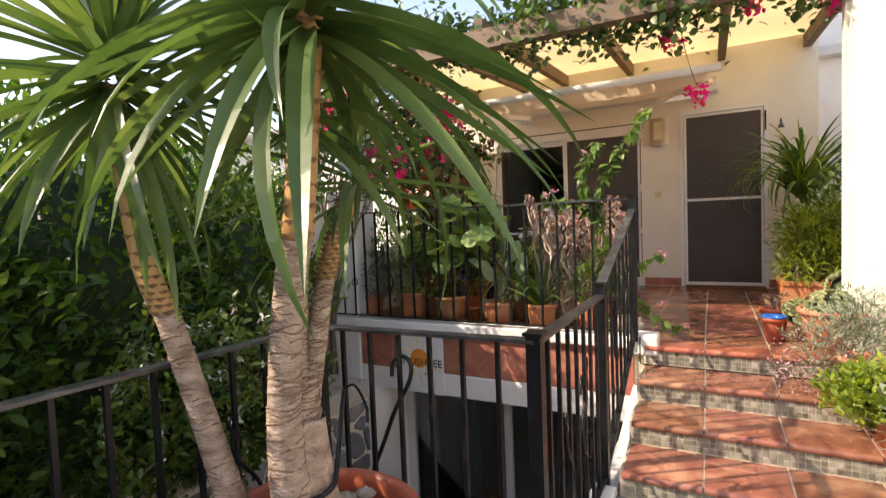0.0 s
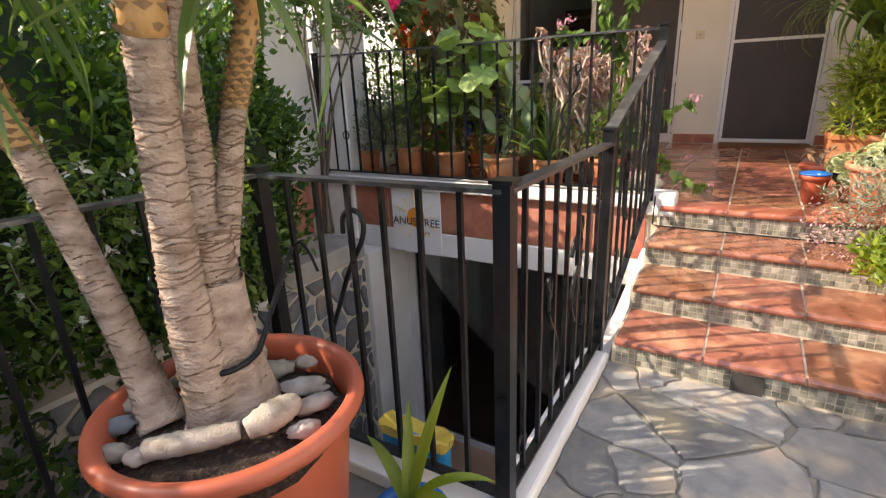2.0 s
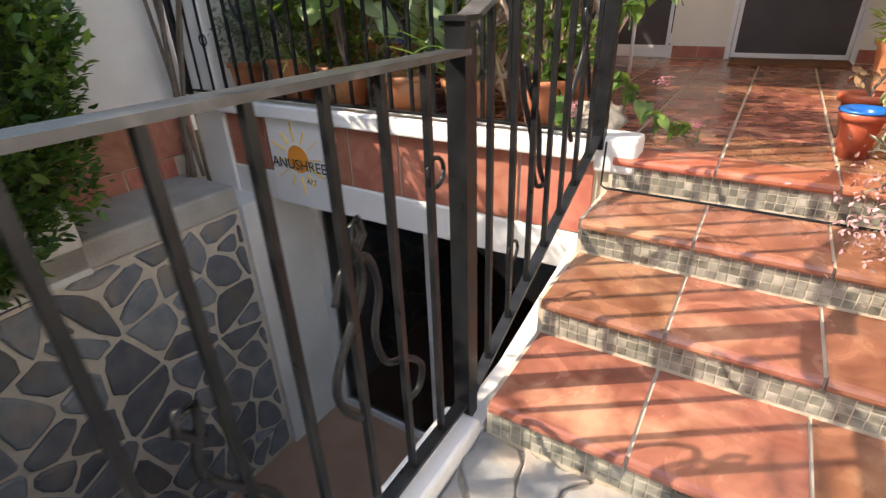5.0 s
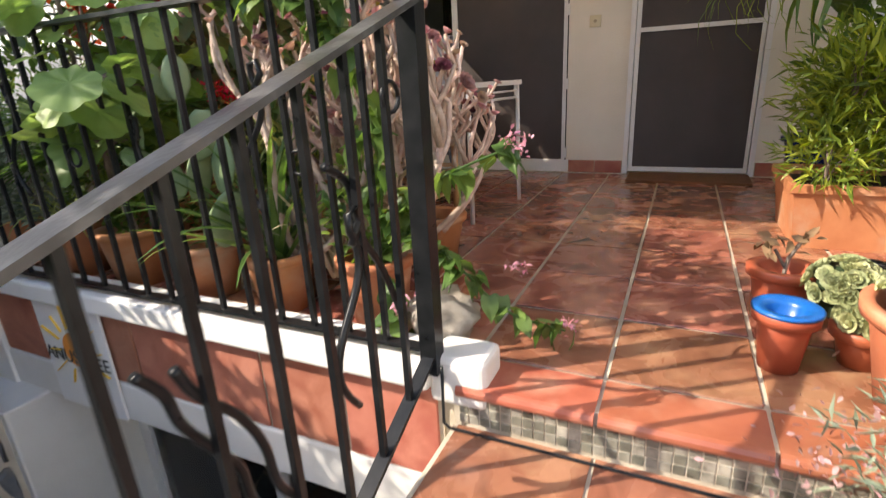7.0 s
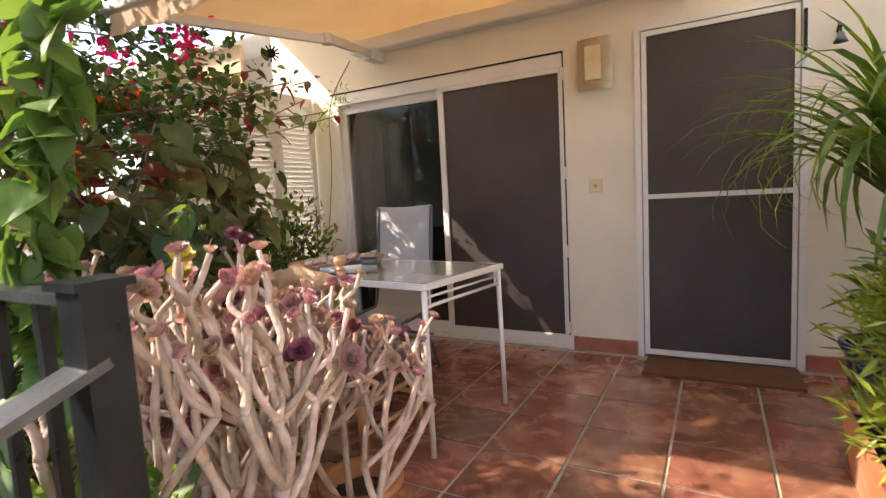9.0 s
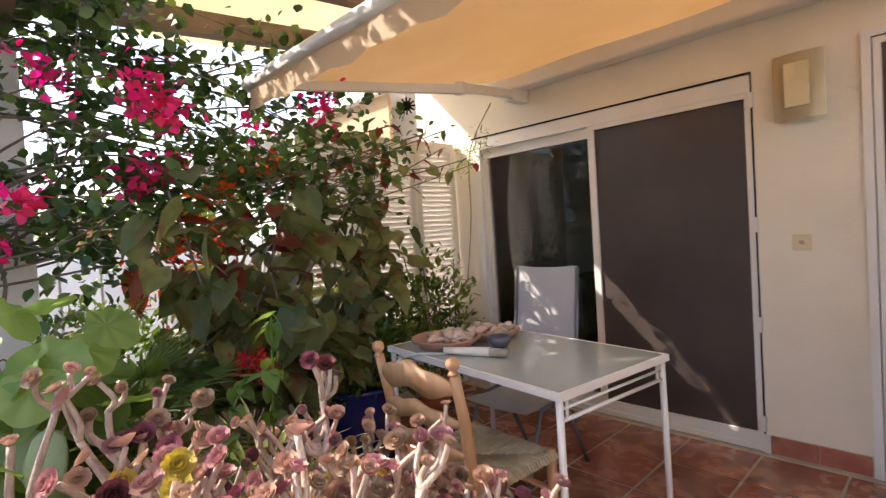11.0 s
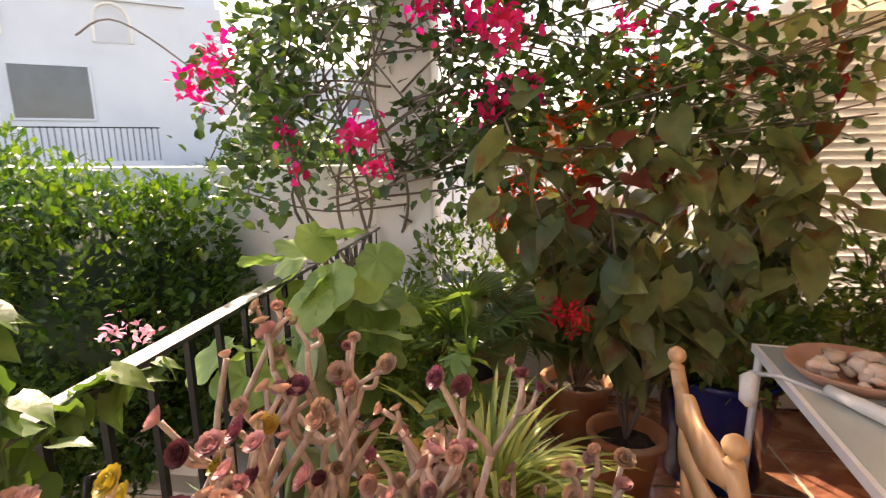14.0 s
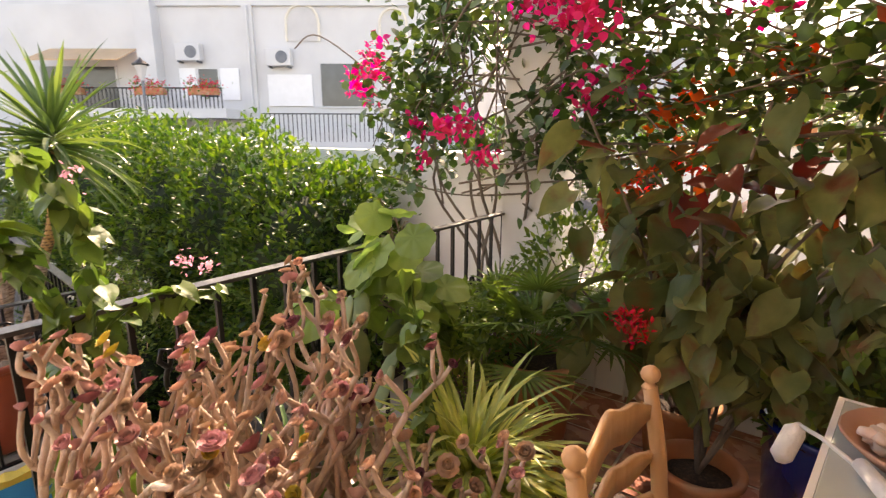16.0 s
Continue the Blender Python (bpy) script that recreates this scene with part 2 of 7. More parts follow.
M["greyred"] = material("grey_pink_sprig", (0.24, 0.16, 0.15), (0.48, 0.28, 0.28), 0.6, 9, 40, 0.0, rand=0, island=0.2, trans=0.15)
M["canvas"] = material("awning_canvas", (0.60, 0.47, 0.31), (0.66, 0.53, 0.37), 0.8, 2, 300, 0.2, rand=0, trans=0.4)
M["roofsheet"] = material("cream_roof_sheet", (0.66, 0.61, 0.45), (0.72, 0.67, 0.51), 0.6, 2, 60, 0.05, rand=0, trans=0.48)
M["brass"] = material("lamp_metal", (0.36, 0.30, 0.20), (0.44, 0.37, 0.26), 0.35, 6, 60, 0.03, metal=0.6, rand=0)
M["cream_glass"] = material("cream_glass", (0.62, 0.54, 0.34), (0.68, 0.60, 0.40), 0.3, 5, 60, 0.0, rand=0)
M["signwhite"] = material("sign_white", (0.74, 0.74, 0.74), (0.78, 0.78, 0.78), 0.4, 5, 60, 0.0, rand=0)
M["signyellow"] = material("sign_yellow", (0.80, 0.48, 0.04), (0.84, 0.54, 0.08), 0.5, 5, 60, 0.0, rand=0)
M["signorange"] = material("sign_orange", (0.78, 0.26, 0.03), (0.82, 0.34, 0.05), 0.5, 5, 60, 0.0, rand=0)
M["ink"] = material("dark_ink", (0.02, 0.02, 0.025), (0.03, 0.03, 0.035), 0.5, 5, 60, 0.0, rand=0)
M["bagblue"] = material("bag_blue", (0.01, 0.25, 0.55), (0.02, 0.32, 0.65), 0.35, 6, 20, 0.5, rand=0)
M["bagyellow"] = material("bag_yellow", (0.65, 0.48, 0.06), (0.75, 0.60, 0.14), 0.4, 6, 20, 0.5, rand=0)
M["shell"] = material("shell", (0.45, 0.32, 0.24), (0.64, 0.52, 0.42), 0.45, 20, 60, 0.3, rand=0.15)
M["clay"] = material("clay_dish", (0.36, 0.19, 0.12), (0.46, 0.26, 0.18), 0.7, 8, 60, 0.2, rand=0.05)
M["cloth"] = material("white_cloth", (0.66, 0.64, 0.60), (0.76, 0.74, 0.70), 0.85, 12, 120, 0.3, rand=0)
M["lower"] = material("brown_floor", (0.42, 0.24, 0.15), (0.52, 0.32, 0.21), 0.6, 3, 40, 0.1, rand=0.03)
M["asphalt"] = material("asphalt", (0.05, 0.05, 0.05), (0.08, 0.08, 0.08), 0.9, 3, 60, 0.3, rand=0)
M["facade"] = material("far_facade", (0.56, 0.56, 0.56), (0.64, 0.64, 0.63), 0.8, 0.8, 20, 0.1, rand=0, stain=(0.62, 0.62, 0.62), stain_scale=0.4)
M["farglass"] = material("far_window", (0.05, 0.055, 0.06), (0.09, 0.10, 0.11), 0.15, 1, 20, 0.0, rand=0)
M["rooftile"] = material("roof_tile", (0.30, 0.12, 0.07), (0.42, 0.20, 0.12), 0.8, 6, 40, 0.3, rand=0.1)
M["straw"] = material("straw_blind", (0.45, 0.30, 0.16), (0.60, 0.42, 0.24), 0.8, 20, 90, 0.3, rand=0, stretch=(8, 8, 1))


def glass_material():
    m = bpy.data.materials.new("window_glass")
    m.use_nodes = True
    n, l = m.node_tree.nodes, m.node_tree.links
    t, g, mx = n.new("ShaderNodeBsdfTransparent"), n.new("ShaderNodeBsdfGlossy"), n.new("ShaderNodeMixShader")
    t.inputs["Color"].default_value = (0.8, 0.81, 0.81, 1)
    g.inputs["Roughness"].default_value = 0.02
    fr = n.new("ShaderNodeFresnel")
    fr.inputs["IOR"].default_value = 1.6
    l.new(fr.outputs[0], mx.inputs[0])
    l.new(t.outputs[0], mx.inputs[1])
    l.new(g.outputs[0], mx.inputs[2])
    l.new(mx.outputs[0], n["Material Output"].inputs["Surface"])
    return m


M["glass"] = glass_material()
# translucent sheet for the added opening that brightens the room
M["blind"] = material("grey_light_panel", (0.30, 0.30, 0.31), (0.36, 0.36, 0.37), 0.8, 3, 60, 0.05, rand=0, trans=0.16)


# ---------- geometry helpers ----------
class Geo:
    """Vertices and faces gathered for one mesh."""

    def __init__(self):
        self.v, self.f = [], []

    def box(self, x0, x1, y0, y1, z0, z1):
        k = len(self.v)
        self.v += [(x, y, z) for x in (x0, x1) for y in (y0, y1) for z in (z0, z1)]
        self.f += [tuple(k + i for i in q) for q in ((0, 1, 3, 2), (4, 6, 7, 5), (0, 4, 5, 1), (2, 3, 7, 6), (0, 2, 6, 4), (1, 5, 7, 3))]
        return self

    def bar(self, a, b, w, d=None):
        """A square bar from a to b."""
        a, b = Vector(a), Vector(b)
        q = (b - a).to_track_quat("Z", "Y")
        d = d or w
        k = len(self.v)
        for p in (a, b):
            for sx, sy in ((-1, -1), (1, -1), (1, 1), (-1, 1)):
                self.v.append(tuple(p + q @ Vector((sx * w / 2, sy * d / 2, 0))))
        self.f += [tuple(k + i for i in f) for f in ((3, 2, 1, 0), (4, 5, 6, 7), (0, 1, 5, 4), (1, 2, 6, 5), (2, 3, 7, 6), (3, 0, 4, 7))]
        return self

    def tube(self, pts, rad, n=8, cap=True):
        """A round tube through the points; rad: one radius, or one a point."""
        pts = [Vector(p) for p in pts]
        rad = [rad] * len(pts) if isinstance(rad, (int, float)) else list(rad)
        k = len(self.v)
        for i, p in enumerate(pts):
            d = pts[min(i + 1, len(pts) - 1)] - pts[max(i - 1, 0)]
            if d.length < 1e-9:
                d = Vector((0, 0, 1))
            d.normalize()
            u = d.cross(Vector((0.31, 0.77, 0.05))).normalized()
            w = d.cross(u)
            for j in range(n):
                a = 2 * math.pi * j / n
                self.v.append(tuple(p + (u * math.cos(a) + w * math.sin(a)) * rad[i]))
        for i in range(len(pts) - 1):
            for j in range(n):
                j2 = (j + 1) % n
                self.f.append((k + i * n + j, k + (i + 1) * n + j, k + (i + 1) * n + j2, k + i * n + j2))
        if cap:
            self.f.append(tuple(k + j for j in range(n)))
            self.f.append(tuple(k + (len(pts) - 1) * n + j for j in reversed(range(n))))
        return self

    def lathe(self, prof, n=32, at=(0, 0, 0), squash=1.0):
        """A turned body: profile of (radius, height)."""
        k = len(self.v)
        for r, z in prof:
            for j in range(n):
                a = 2 * math.pi * j / n
                self.v.append((at[0] + r * math.cos(a), at[1] + r * math.sin(a) * squash, at[2] + z))
        for i in range(len(prof) - 1):
            for j in range(n):
                j2 = (j + 1) % n
                self.f.append((k + i * n + j, k + i * n + j2, k + (i + 1) * n + j2, k + (i + 1) * n + j))
        return self

    def blob(self, c, r, seed=0, n=10, rough=0.12):
        """A lumpy ellipsoid."""
        k = len(self.v)
        m = n * 2
        for i in range(n + 1):
            th = math.pi * i / n
            for j in range(m):
                ph = 2 * math.pi * j / m
                d = Vector((math.sin(th) * math.cos(ph), math.sin(th) * math.sin(ph), math.cos(th)))
                s = 1 + rough * noise.noise(d * 2.2 + Vector((seed * 7.3, seed * 3.1, 0)))
                self.v.append((c[0] + d.x * r[0] * s, c[1] + d.y * r[1] * s, c[2] + d.z * r[2] * s))
        for i in range(n):
            for j in range(m):
                j2 = (j + 1) % m
                self.f.append((k + i * m + j, k + (i + 1) * m + j, k + (i + 1) * m + j2, k + i * m + j2))
        return self

    def poly(self, pts, z0, z1, inset=0.0):
        """A slab with the outline pts (x, y) from z0 to z1, its upper edge drawn in."""
        k, n = len(self.v), len(pts)
        cx, cy = sum(p[0] for p in pts) / n, sum(p[1] for p in pts) / n
        rows = [(z0, 0.0), (z1 - (z1 - z0) * 0.4, 0.0), (z1, inset)]
        for z, s in rows:
            for x, y in pts:
                d = math.hypot(x - cx, y - cy) + 1e-9
                self.v.append((x - (x - cx) / d * s, y - (y - cy) / d * s, z))
        for i in range(2):
            for j in range(n):
                j2 = (j + 1) % n
                self.f.append((k + i * n + j, k + i * n + j2, k + (i + 1) * n + j2, k + (i + 1) * n + j))
        self.f.append(tuple(k + 2 * n + j for j in range(n)))
        self.f.append(tuple(k + j for j in reversed(range(n))))
        return self

    def mesh(self, name, mat, smooth=False):
        me = bpy.data.meshes.new(name)
        me.from_pydata(self.v, [], self.f)
        me.materials.append(mat)
        if smooth:
            me.polygons.foreach_set("use_smooth", [True] * len(me.polygons))
        me.update()
        return me


def bevelled(x0, x1, y0, y1, z0, z1, name, mat, b=0.006, seg=2):
    bm = bmesh.new()
    bmesh.ops.create_cube(bm, size=1, matrix=Matrix.Translation(((x0 + x1) / 2, (y0 + y1) / 2, (z0 + z1) / 2)) @ Matrix.Diagonal((x1 - x0, y1 - y0, z1 - z0, 1)))
    bmesh.ops.bevel(bm, geom=list(bm.edges), offset=b, segments=seg, affect="EDGES", profile=0.5)
    me = bpy.data.meshes.new(name)
    bm.to_mesh(me)
    bm.free()
    me.materials.append(mat)
    return me


def thing(name, label, category, at=(0, 0, 0), group="", mesh=None, kind="", rz=0):
    ob = new(name, mesh)
    ob.matrix_basis = pose(*at, 0, 0, rz)
    return tagged(ob, label, category, group, kind)


def part(name, geo, mat, parent, label="", smooth=False, m=None, kind=""):
    """One mesh under a thing or a part. geo: a Geo or a finished mesh."""
    me = geo.mesh(name, mat, smooth) if isinstance(geo, Geo) else geo
    ob = new(name, me)
    ob.parent = parent
    if m is not None:
        ob.matrix_basis = m
    return tagged(ob, label, kind=kind)


def structure(name, geo, mat, label="", smooth=False):
    me = geo.mesh(name, mat, smooth) if isinstance(geo, Geo) else geo
    return tagged(new(name, me), label, kind="structure")


def swarm(name, tv, tf, mats, mat, smooth=False):
    """Many copies of one small shape in one mesh. mats: array of 4x4 matrices."""
    tv = np.asarray(tv, float)
    mats = np.asarray(mats, float)
    n, k = len(mats), len(tv)
    v = (np.einsum("nij,kj->nki", mats[:, :3, :3], tv) + mats[:, None, :3, 3]).reshape(-1, 3)
    me = bpy.data.meshes.new(name)
    sizes = np.array([len(f) for f in tf])
    flat = np.concatenate([np.array(f) for f in tf])
    loops = (flat[None, :] + (np.arange(n) * k)[:, None]).ravel()
    tot = np.tile(sizes, n)
    starts = np.concatenate([[0], np.cumsum(tot)[:-1]])
    me.vertices.add(len(v))
    me.vertices.foreach_set("co", v.ravel())
    me.loops.add(len(loops))
    me.loops.foreach_set("vertex_index", loops.astype(np.int32))
    me.polygons.add(len(tot))
    me.polygons.foreach_set("loop_start", starts.astype(np.int32))
    me.polygons.foreach_set("loop_total", tot.astype(np.int32))
    me.update(calc_edges=True)
    me.validate()
    me.materials.append(mat)
    if smooth:
        me.polygons.foreach_set("use_smooth", [True] * len(me.polygons))
    return me


def frames(pos, heading, size, rng, spread=0.6):
    """4x4 matrices for leaves at pos whose length points near heading, turned at random."""
    pos, heading = np.asarray(pos, float), np.asarray(heading, float)
    n = len(pos)
    d = heading / (np.linalg.norm(heading, axis=1, keepdims=True) + 1e-9) + rng.normal(0, spread, (n, 3))
    d /= np.linalg.norm(d, axis=1, keepdims=True) + 1e-9
    up = rng.normal(0, 0.5, (n, 3)) + np.array([0, 0, 1.0])
    x = np.cross(d, up)
    x /= np.linalg.norm(x, axis=1, keepdims=True) + 1e-9
    z = np.cross(x, d)
    s = size * rng.uniform(0.65, 1.25, n)
    out = np.zeros((n, 4, 4))
    out[:, :3, 0], out[:, :3, 1], out[:, :3, 2] = x * s[:, None], d * s[:, None], z * s[:, None]
    out[:, :3, 3], out[:, 3, 3] = pos, 1
    return out


ROUND_V = [(0, 0, 0), (0.34, 0.28, 0.08), (0.32, 0.66, 0.03), (0, 1, -0.12), (-0.32, 0.66, 0.03), (-0.34, 0.28, 0.08), (0, 0.5, -0.02)]
# a small folded leaf, length 1 along y
LEAF_V = [(0, 0, 0), (0.24, 0.35, 0.07), (0.17, 0.72, 0.03), (0, 1, -0.1), (-0.17, 0.72, 0.03), (-0.24, 0.35, 0.07), (0, 0.5, -0.01)]
LEAF_F = [(0, 1, 6), (1, 2, 6), (2, 3, 6), (3, 4, 6), (4, 5, 6), (5, 0, 6)]
SLIM_V = [(0, 0, 0), (0.09, 0.4, 0.02), (0, 1, -0.15), (-0.09, 0.4, 0.02)]
SLIM_F = [(0, 1, 2), (0, 2, 3)]


def broad_leaf(width, droop=0.25, n=8, cup=0.06, kind="heart", seed=0):
    """A broad leaf of length 1 along y, folded at the midrib."""
    g = Geo()
    r = random.Random(seed)
    cols = 6
    for i in range(n + 1):
        t = i / n
        if kind == "heart":
            w = width * (math.sin(math.pi * min(1, t * 0.92 + 0.16)) ** 0.75) * (1 - 0.25 * t)
        elif kind == "lobed":
            w = width * (0.25 + abs(math.sin(t * math.pi * 2.6 + 0.35)) * 0.85) * (1 - t) ** 0.28 * (1 if t > 0 else 0.5)
        elif kind == "wing":
            w = width * math.sin(math.pi * min(1, t * 0.88 + 0.14)) ** 0.9 * (1 - 0.35 * t)
        else:
            w = width * math.sin(math.pi * (t * 0.94 + 0.05)) ** 0.8
        if i == n:
            w = 0.004
        z = -droop * t * t
        for j in range(cols + 1):
            s = j / cols * 2 - 1
            back = -0.10 * abs(s) ** 2 * (1 - t) if kind != "blade" else 0
            g.v.append((s * w / 2, t + back, z + cup * abs(s) * 0.8 + 0.018 * math.sin(t * 19 + seed) * abs(s) + r.uniform(-0.004, 0.004)))
    for i in range(n):
        for j in range(cols):
            a = i * (cols + 1) + j
            g.f.append((a, a + 1, a + cols + 2, a + cols + 1))
    return g


def blade(length, width, droop, fold=0.3, n=9):
    """A long narrow leaf along y, bending down."""
    g = Geo()
    a = 0.0
    y = z = 0.0
    step = length / n
    for i in range(n + 1):
        t = i / n
        w = width * min(1, 0.55 + 3 * t) * (1 - t ** 3.2) + 0.0006
        for s in (-1, 0, 1):
            g.v.append((s * w / 2, y, z + abs(s) * w * fold))
        a += droop / n * (0.4 + 1.5 * t)
        y += step * math.cos(a)
        z -= step * math.sin(a)
    for i in range(n):
        for j in (0, 1):
            q = i * 3 + j
            g.f.append((q, q + 1, q + 4, q + 3))
    return g


def aim(pos, az, elev, roll=0.0, s=1.0):
    """Matrix that lays a shape's y axis along azimuth az and elevation elev (degrees)."""
    return Matrix.Translation(pos) @ Euler((0, 0, radians(az - 90))).to_matrix().to_4x4() @ Euler((radians(elev), 0, 0)).to_matrix().to_4x4() @ Euler((0, radians(roll), 0)).to_matrix().to_4x4() @ Matrix.Scale(s, 4)


def ragged(poly, rng, amp, parts=4, rounds=0):
    """An outline with its corners cut and its edges broken."""
    for _ in range(rounds):
        poly = [q for i in range(len(poly)) for a, b in [(poly[i], poly[(i + 1) % len(poly)])] for q in ((a[0] * 0.78 + b[0] * 0.22, a[1] * 0.78 + b[1] * 0.22), (a[0] * 0.22 + b[0] * 0.78, a[1] * 0.22 + b[1] * 0.78))]
    out = []
    for i, a in enumerate(poly):
        b = poly[(i + 1) % len(poly)]
        L = math.hypot(b[0] - a[0], b[1] - a[1])
        n = max(1, min(parts, int(L / 0.03)))
        for k in range(n):
            u = k / n
            out.append((a[0] + (b[0] - a[0]) * u + rng.uniform(-amp, amp), a[1] + (b[1] - a[1]) * u + rng.uniform(-amp, amp)))
    return out


def cells(x0, x1, y0, y1, size, rng, gap, jitter=0.42):
    """Irregular convex flags that fill a rectangle: outlines with a gap between them."""
    nx, ny = max(1, round((x1 - x0) / size)), max(1, round((y1 - y0) / size))
    pts = []
    for j in range(-1, ny + 1):
        for i in range(-1, nx + 1):
            pts.append((x0 + (i + 0.5 + (0.5 if j % 2 else 0) + rng.uniform(-jitter, jitter)) * (x1 - x0) / nx, y0 + (j + 0.5 + rng.uniform(-jitter, jitter)) * (y1 - y0) / ny))
    out = []
    for i, (px, py) in enumerate(pts):
        poly = [(x0, y0), (x1, y0), (x1, y1), (x0, y1)]
        for k, (qx, qy) in enumerate(pts):
            if k == i or abs(qx - px) > size * 3 or abs(qy - py) > size * 3:
                continue
            nxv, nyv = qx - px, qy - py
            d = math.hypot(nxv, nyv)
            nxv, nyv = nxv / d, nyv / d
            lim = ((px + qx) / 2) * nxv + ((py + qy) / 2) * nyv - gap / 2
            new_poly = []
            for a in range(len(poly)):
                p, q = poly[a], poly[(a + 1) % len(poly)]
                dp, dq = p[0] * nxv + p[1] * nyv - lim, q[0] * nxv + q[1] * nyv - lim
                if dp <= 0:
                    new_poly.append(p)
                if (dp < 0) != (dq < 0):
                    u = dp / (dp - dq)
                    new_poly.append((p[0] + (q[0] - p[0]) * u, p[1] + (q[1] - p[1]) * u))
            poly = new_poly
            if len(poly) < 3:
                break
        if len(poly) >= 3:
            cx, cy = sum(p[0] for p in poly) / len(poly), sum(p[1] for p in poly) / len(poly)
            if max(math.hypot(p[0] - cx, p[1] - cy) for p in poly) > size * 0.2:
                out.append(poly)
    return out


# ---------- the large structure ----------
NOSE_X0, STEP_Y, TREAD, RISE = -0.375, 3.655, 0.357, 0.132
rs = random.Random(11)
rng = np.random.default_rng(5)
PATIO_Z = -4 * RISE
LOWER_Z = -2.7

# terrace slab and bedding
terrace = structure("floor", Geo().box(-3.2, 2.0, 3.72, 7.3, -0.56, -0.008), M["grout"], "terrace slab with pale sandy grout lines")
# patio slab right of the sunken court
patio = structure("floor_patio", Geo().box(-0.42, 3.5, -3.5, 2.63, PATIO_Z - 0.3, PATIO_Z - 0.012), M["joint"], "patio bed of beige mortar between slate flags")
structure("floor_patio_edge", Geo().box(-1.5, -0.42, -3.5, 1.48, PATIO_Z - 0.3, PATIO_Z - 0.012), M["joint"], "patio bed of beige mortar under the big pot")
structure("floor_lower", Geo().box(-3.1, -0.3, -4, 4.6, LOWER_Z - 0.1, LOWER_Z), M["lower"], "brown floor of the sunken court")
# kerbs of white plaster under the rails
structure("kerb_east", bevelled(-0.50, -0.385, 1.46, 2.60, PATIO_Z - 0.6, PATIO_Z + 0.05, "kerb", M["white"], 0.012), M["white"], "white plastered kerb under the railing")
structure("kerb_south", bevelled(-1.50, -0.50, 1.46, 1.58, PATIO_Z - 0.6, PATIO_Z + 0.04, "kerb", M["white"], 0.012), M["white"], "white plastered kerb under the railing")
g = Geo().box(-0.50, -0.40, -3.5, 3.69, LOWER_Z, PATIO_Z - 0.05)
structure("wall_court_east", g, M["white"], "white court wall under the steps")
structure("ledge_south", Geo().box(-1.10, -0.56, 1.58, 1.84, PATIO_Z - 0.44, PATIO_Z - 0.31), M["concrete"], "small concrete ledge under the bag")
structure("wall_court_south", Geo().box(-1.6, -0.5, 1.40, 1.50, LOWER_Z, PATIO_Z - 0.05), M["white"], "white court wall below the patio")
# sloping plastered cheek beside the steps
g = Geo()
for x in (-0.440, -0.384):
    g.v += [(x, 2.58, -1.0), (x, 3.70, -1.0), (x, 3.70, -0.30), (x, 3.66, -0.30), (x, 2.58, PATIO_Z + 0.02)]
g.f += [(0, 1, 2, 3, 4), (9, 8, 7, 6, 5)] + [(i, 5 + i, 5 + (i + 1) % 5, (i + 1) % 5) for i in range(5)]
structure("wall_cheek", g, M["white"], "white plastered cheek that slopes beside the steps")

# terrace front: white ledge, band of terracotta tiles, white beam
structure("ledge", bevelled(-3.14, -0.43, 3.64, 3.80, -0.03, 0.055, "ledge", M["white"], 0.012), M["white"], "white painted ledge under the terrace railing")
structure("ledge_end", bevelled(-0.44, -0.27, 3.665, 3.80, -0.075, 0.075, "ledge_end", M["white"], 0.02, 3), M["white"], "chunky white plaster end block of the ledge")
band = structure("wall_band", Geo().box(-3.14, -0.42, 3.71, 3.73, -0.40, -0.03), M["grout"], "mortar behind the band of terracotta tiles")
structure("beam", bevelled(-3.14, -0.40, 3.695, 4.0, -0.575, -0.385, "beam", M["white"], 0.01), M["white"], "white painted beam over the basement door")
# west wall of the court and garden
structure("wall_west", Geo().box(-3.35, -3.14, -4, 3.66, 0.03, 1.34), M["white"], "white garden wall beside the hedge")
bandw = structure("wall_band_west", Geo().box(-3.34, -3.145, -4, 3.66, -0.56, 0.03), M["grout"], "mortar behind the terracotta tiles of the garden wall")
stonewall = structure("wall_stone", Geo().box(-3.14, -2.625, -4, 3.50, LOWER_Z, -0.60), M["mortar"], "retaining wall of dark rubble stones in beige mortar")
structure("wall_stone_cap", bevelled(-3.14, -2.60, -4, 3.50, -0.60, -0.44, "wall_stone_cap", M["concrete"], 0.02), M["concrete"], "rough concrete cap of the stone wall")
structure("planter_wall", bevelled(-2.74, -2.60, -4, 2.60, -0.62, -0.24, "planter_wall", M["white"], 0.012), M["white"], "low white plaster wall that edges the planting bed")
structure("bed_soil", Geo().box(-3.14, -2.72, -4, 2.64, -0.5, -0.30), M["soil"], "dark soil of the planting bed")
structure("pier", bevelled(-3.14, -2.58, 3.50, 4.1, LOWER_Z, -0.575, "pier", M["white"], 0.01), M["white"], "white painted pier beside the basement door")
# garden ground beyond
structure("garden_bed", Geo().box(-2.6, -1.5, -4, 1.2, LOWER_Z, -2.2), M["soil"], "dark soil of the lower garden bed")

# basement sliding door
bdoor = thing("basement_sliding_door", "white aluminium sliding door with dark glass under the terrace", "door", (0, 4.08, 0))
g = Geo()
for x0, x1 in ((-2.58, -2.50), (-1.57, -1.51), (-0.56, -0.50)):
    g.box(x0, x1, -0.03, 0.03, LOWER_Z, -0.575)
g.box(-2.5, -0.56, -0.03, 0.03, LOWER_Z, LOWER_Z + 0.06).box(-2.5, -0.56, -0.03, 0.03, -0.66, -0.575)
part("frame", g, M["alu"], bdoor)
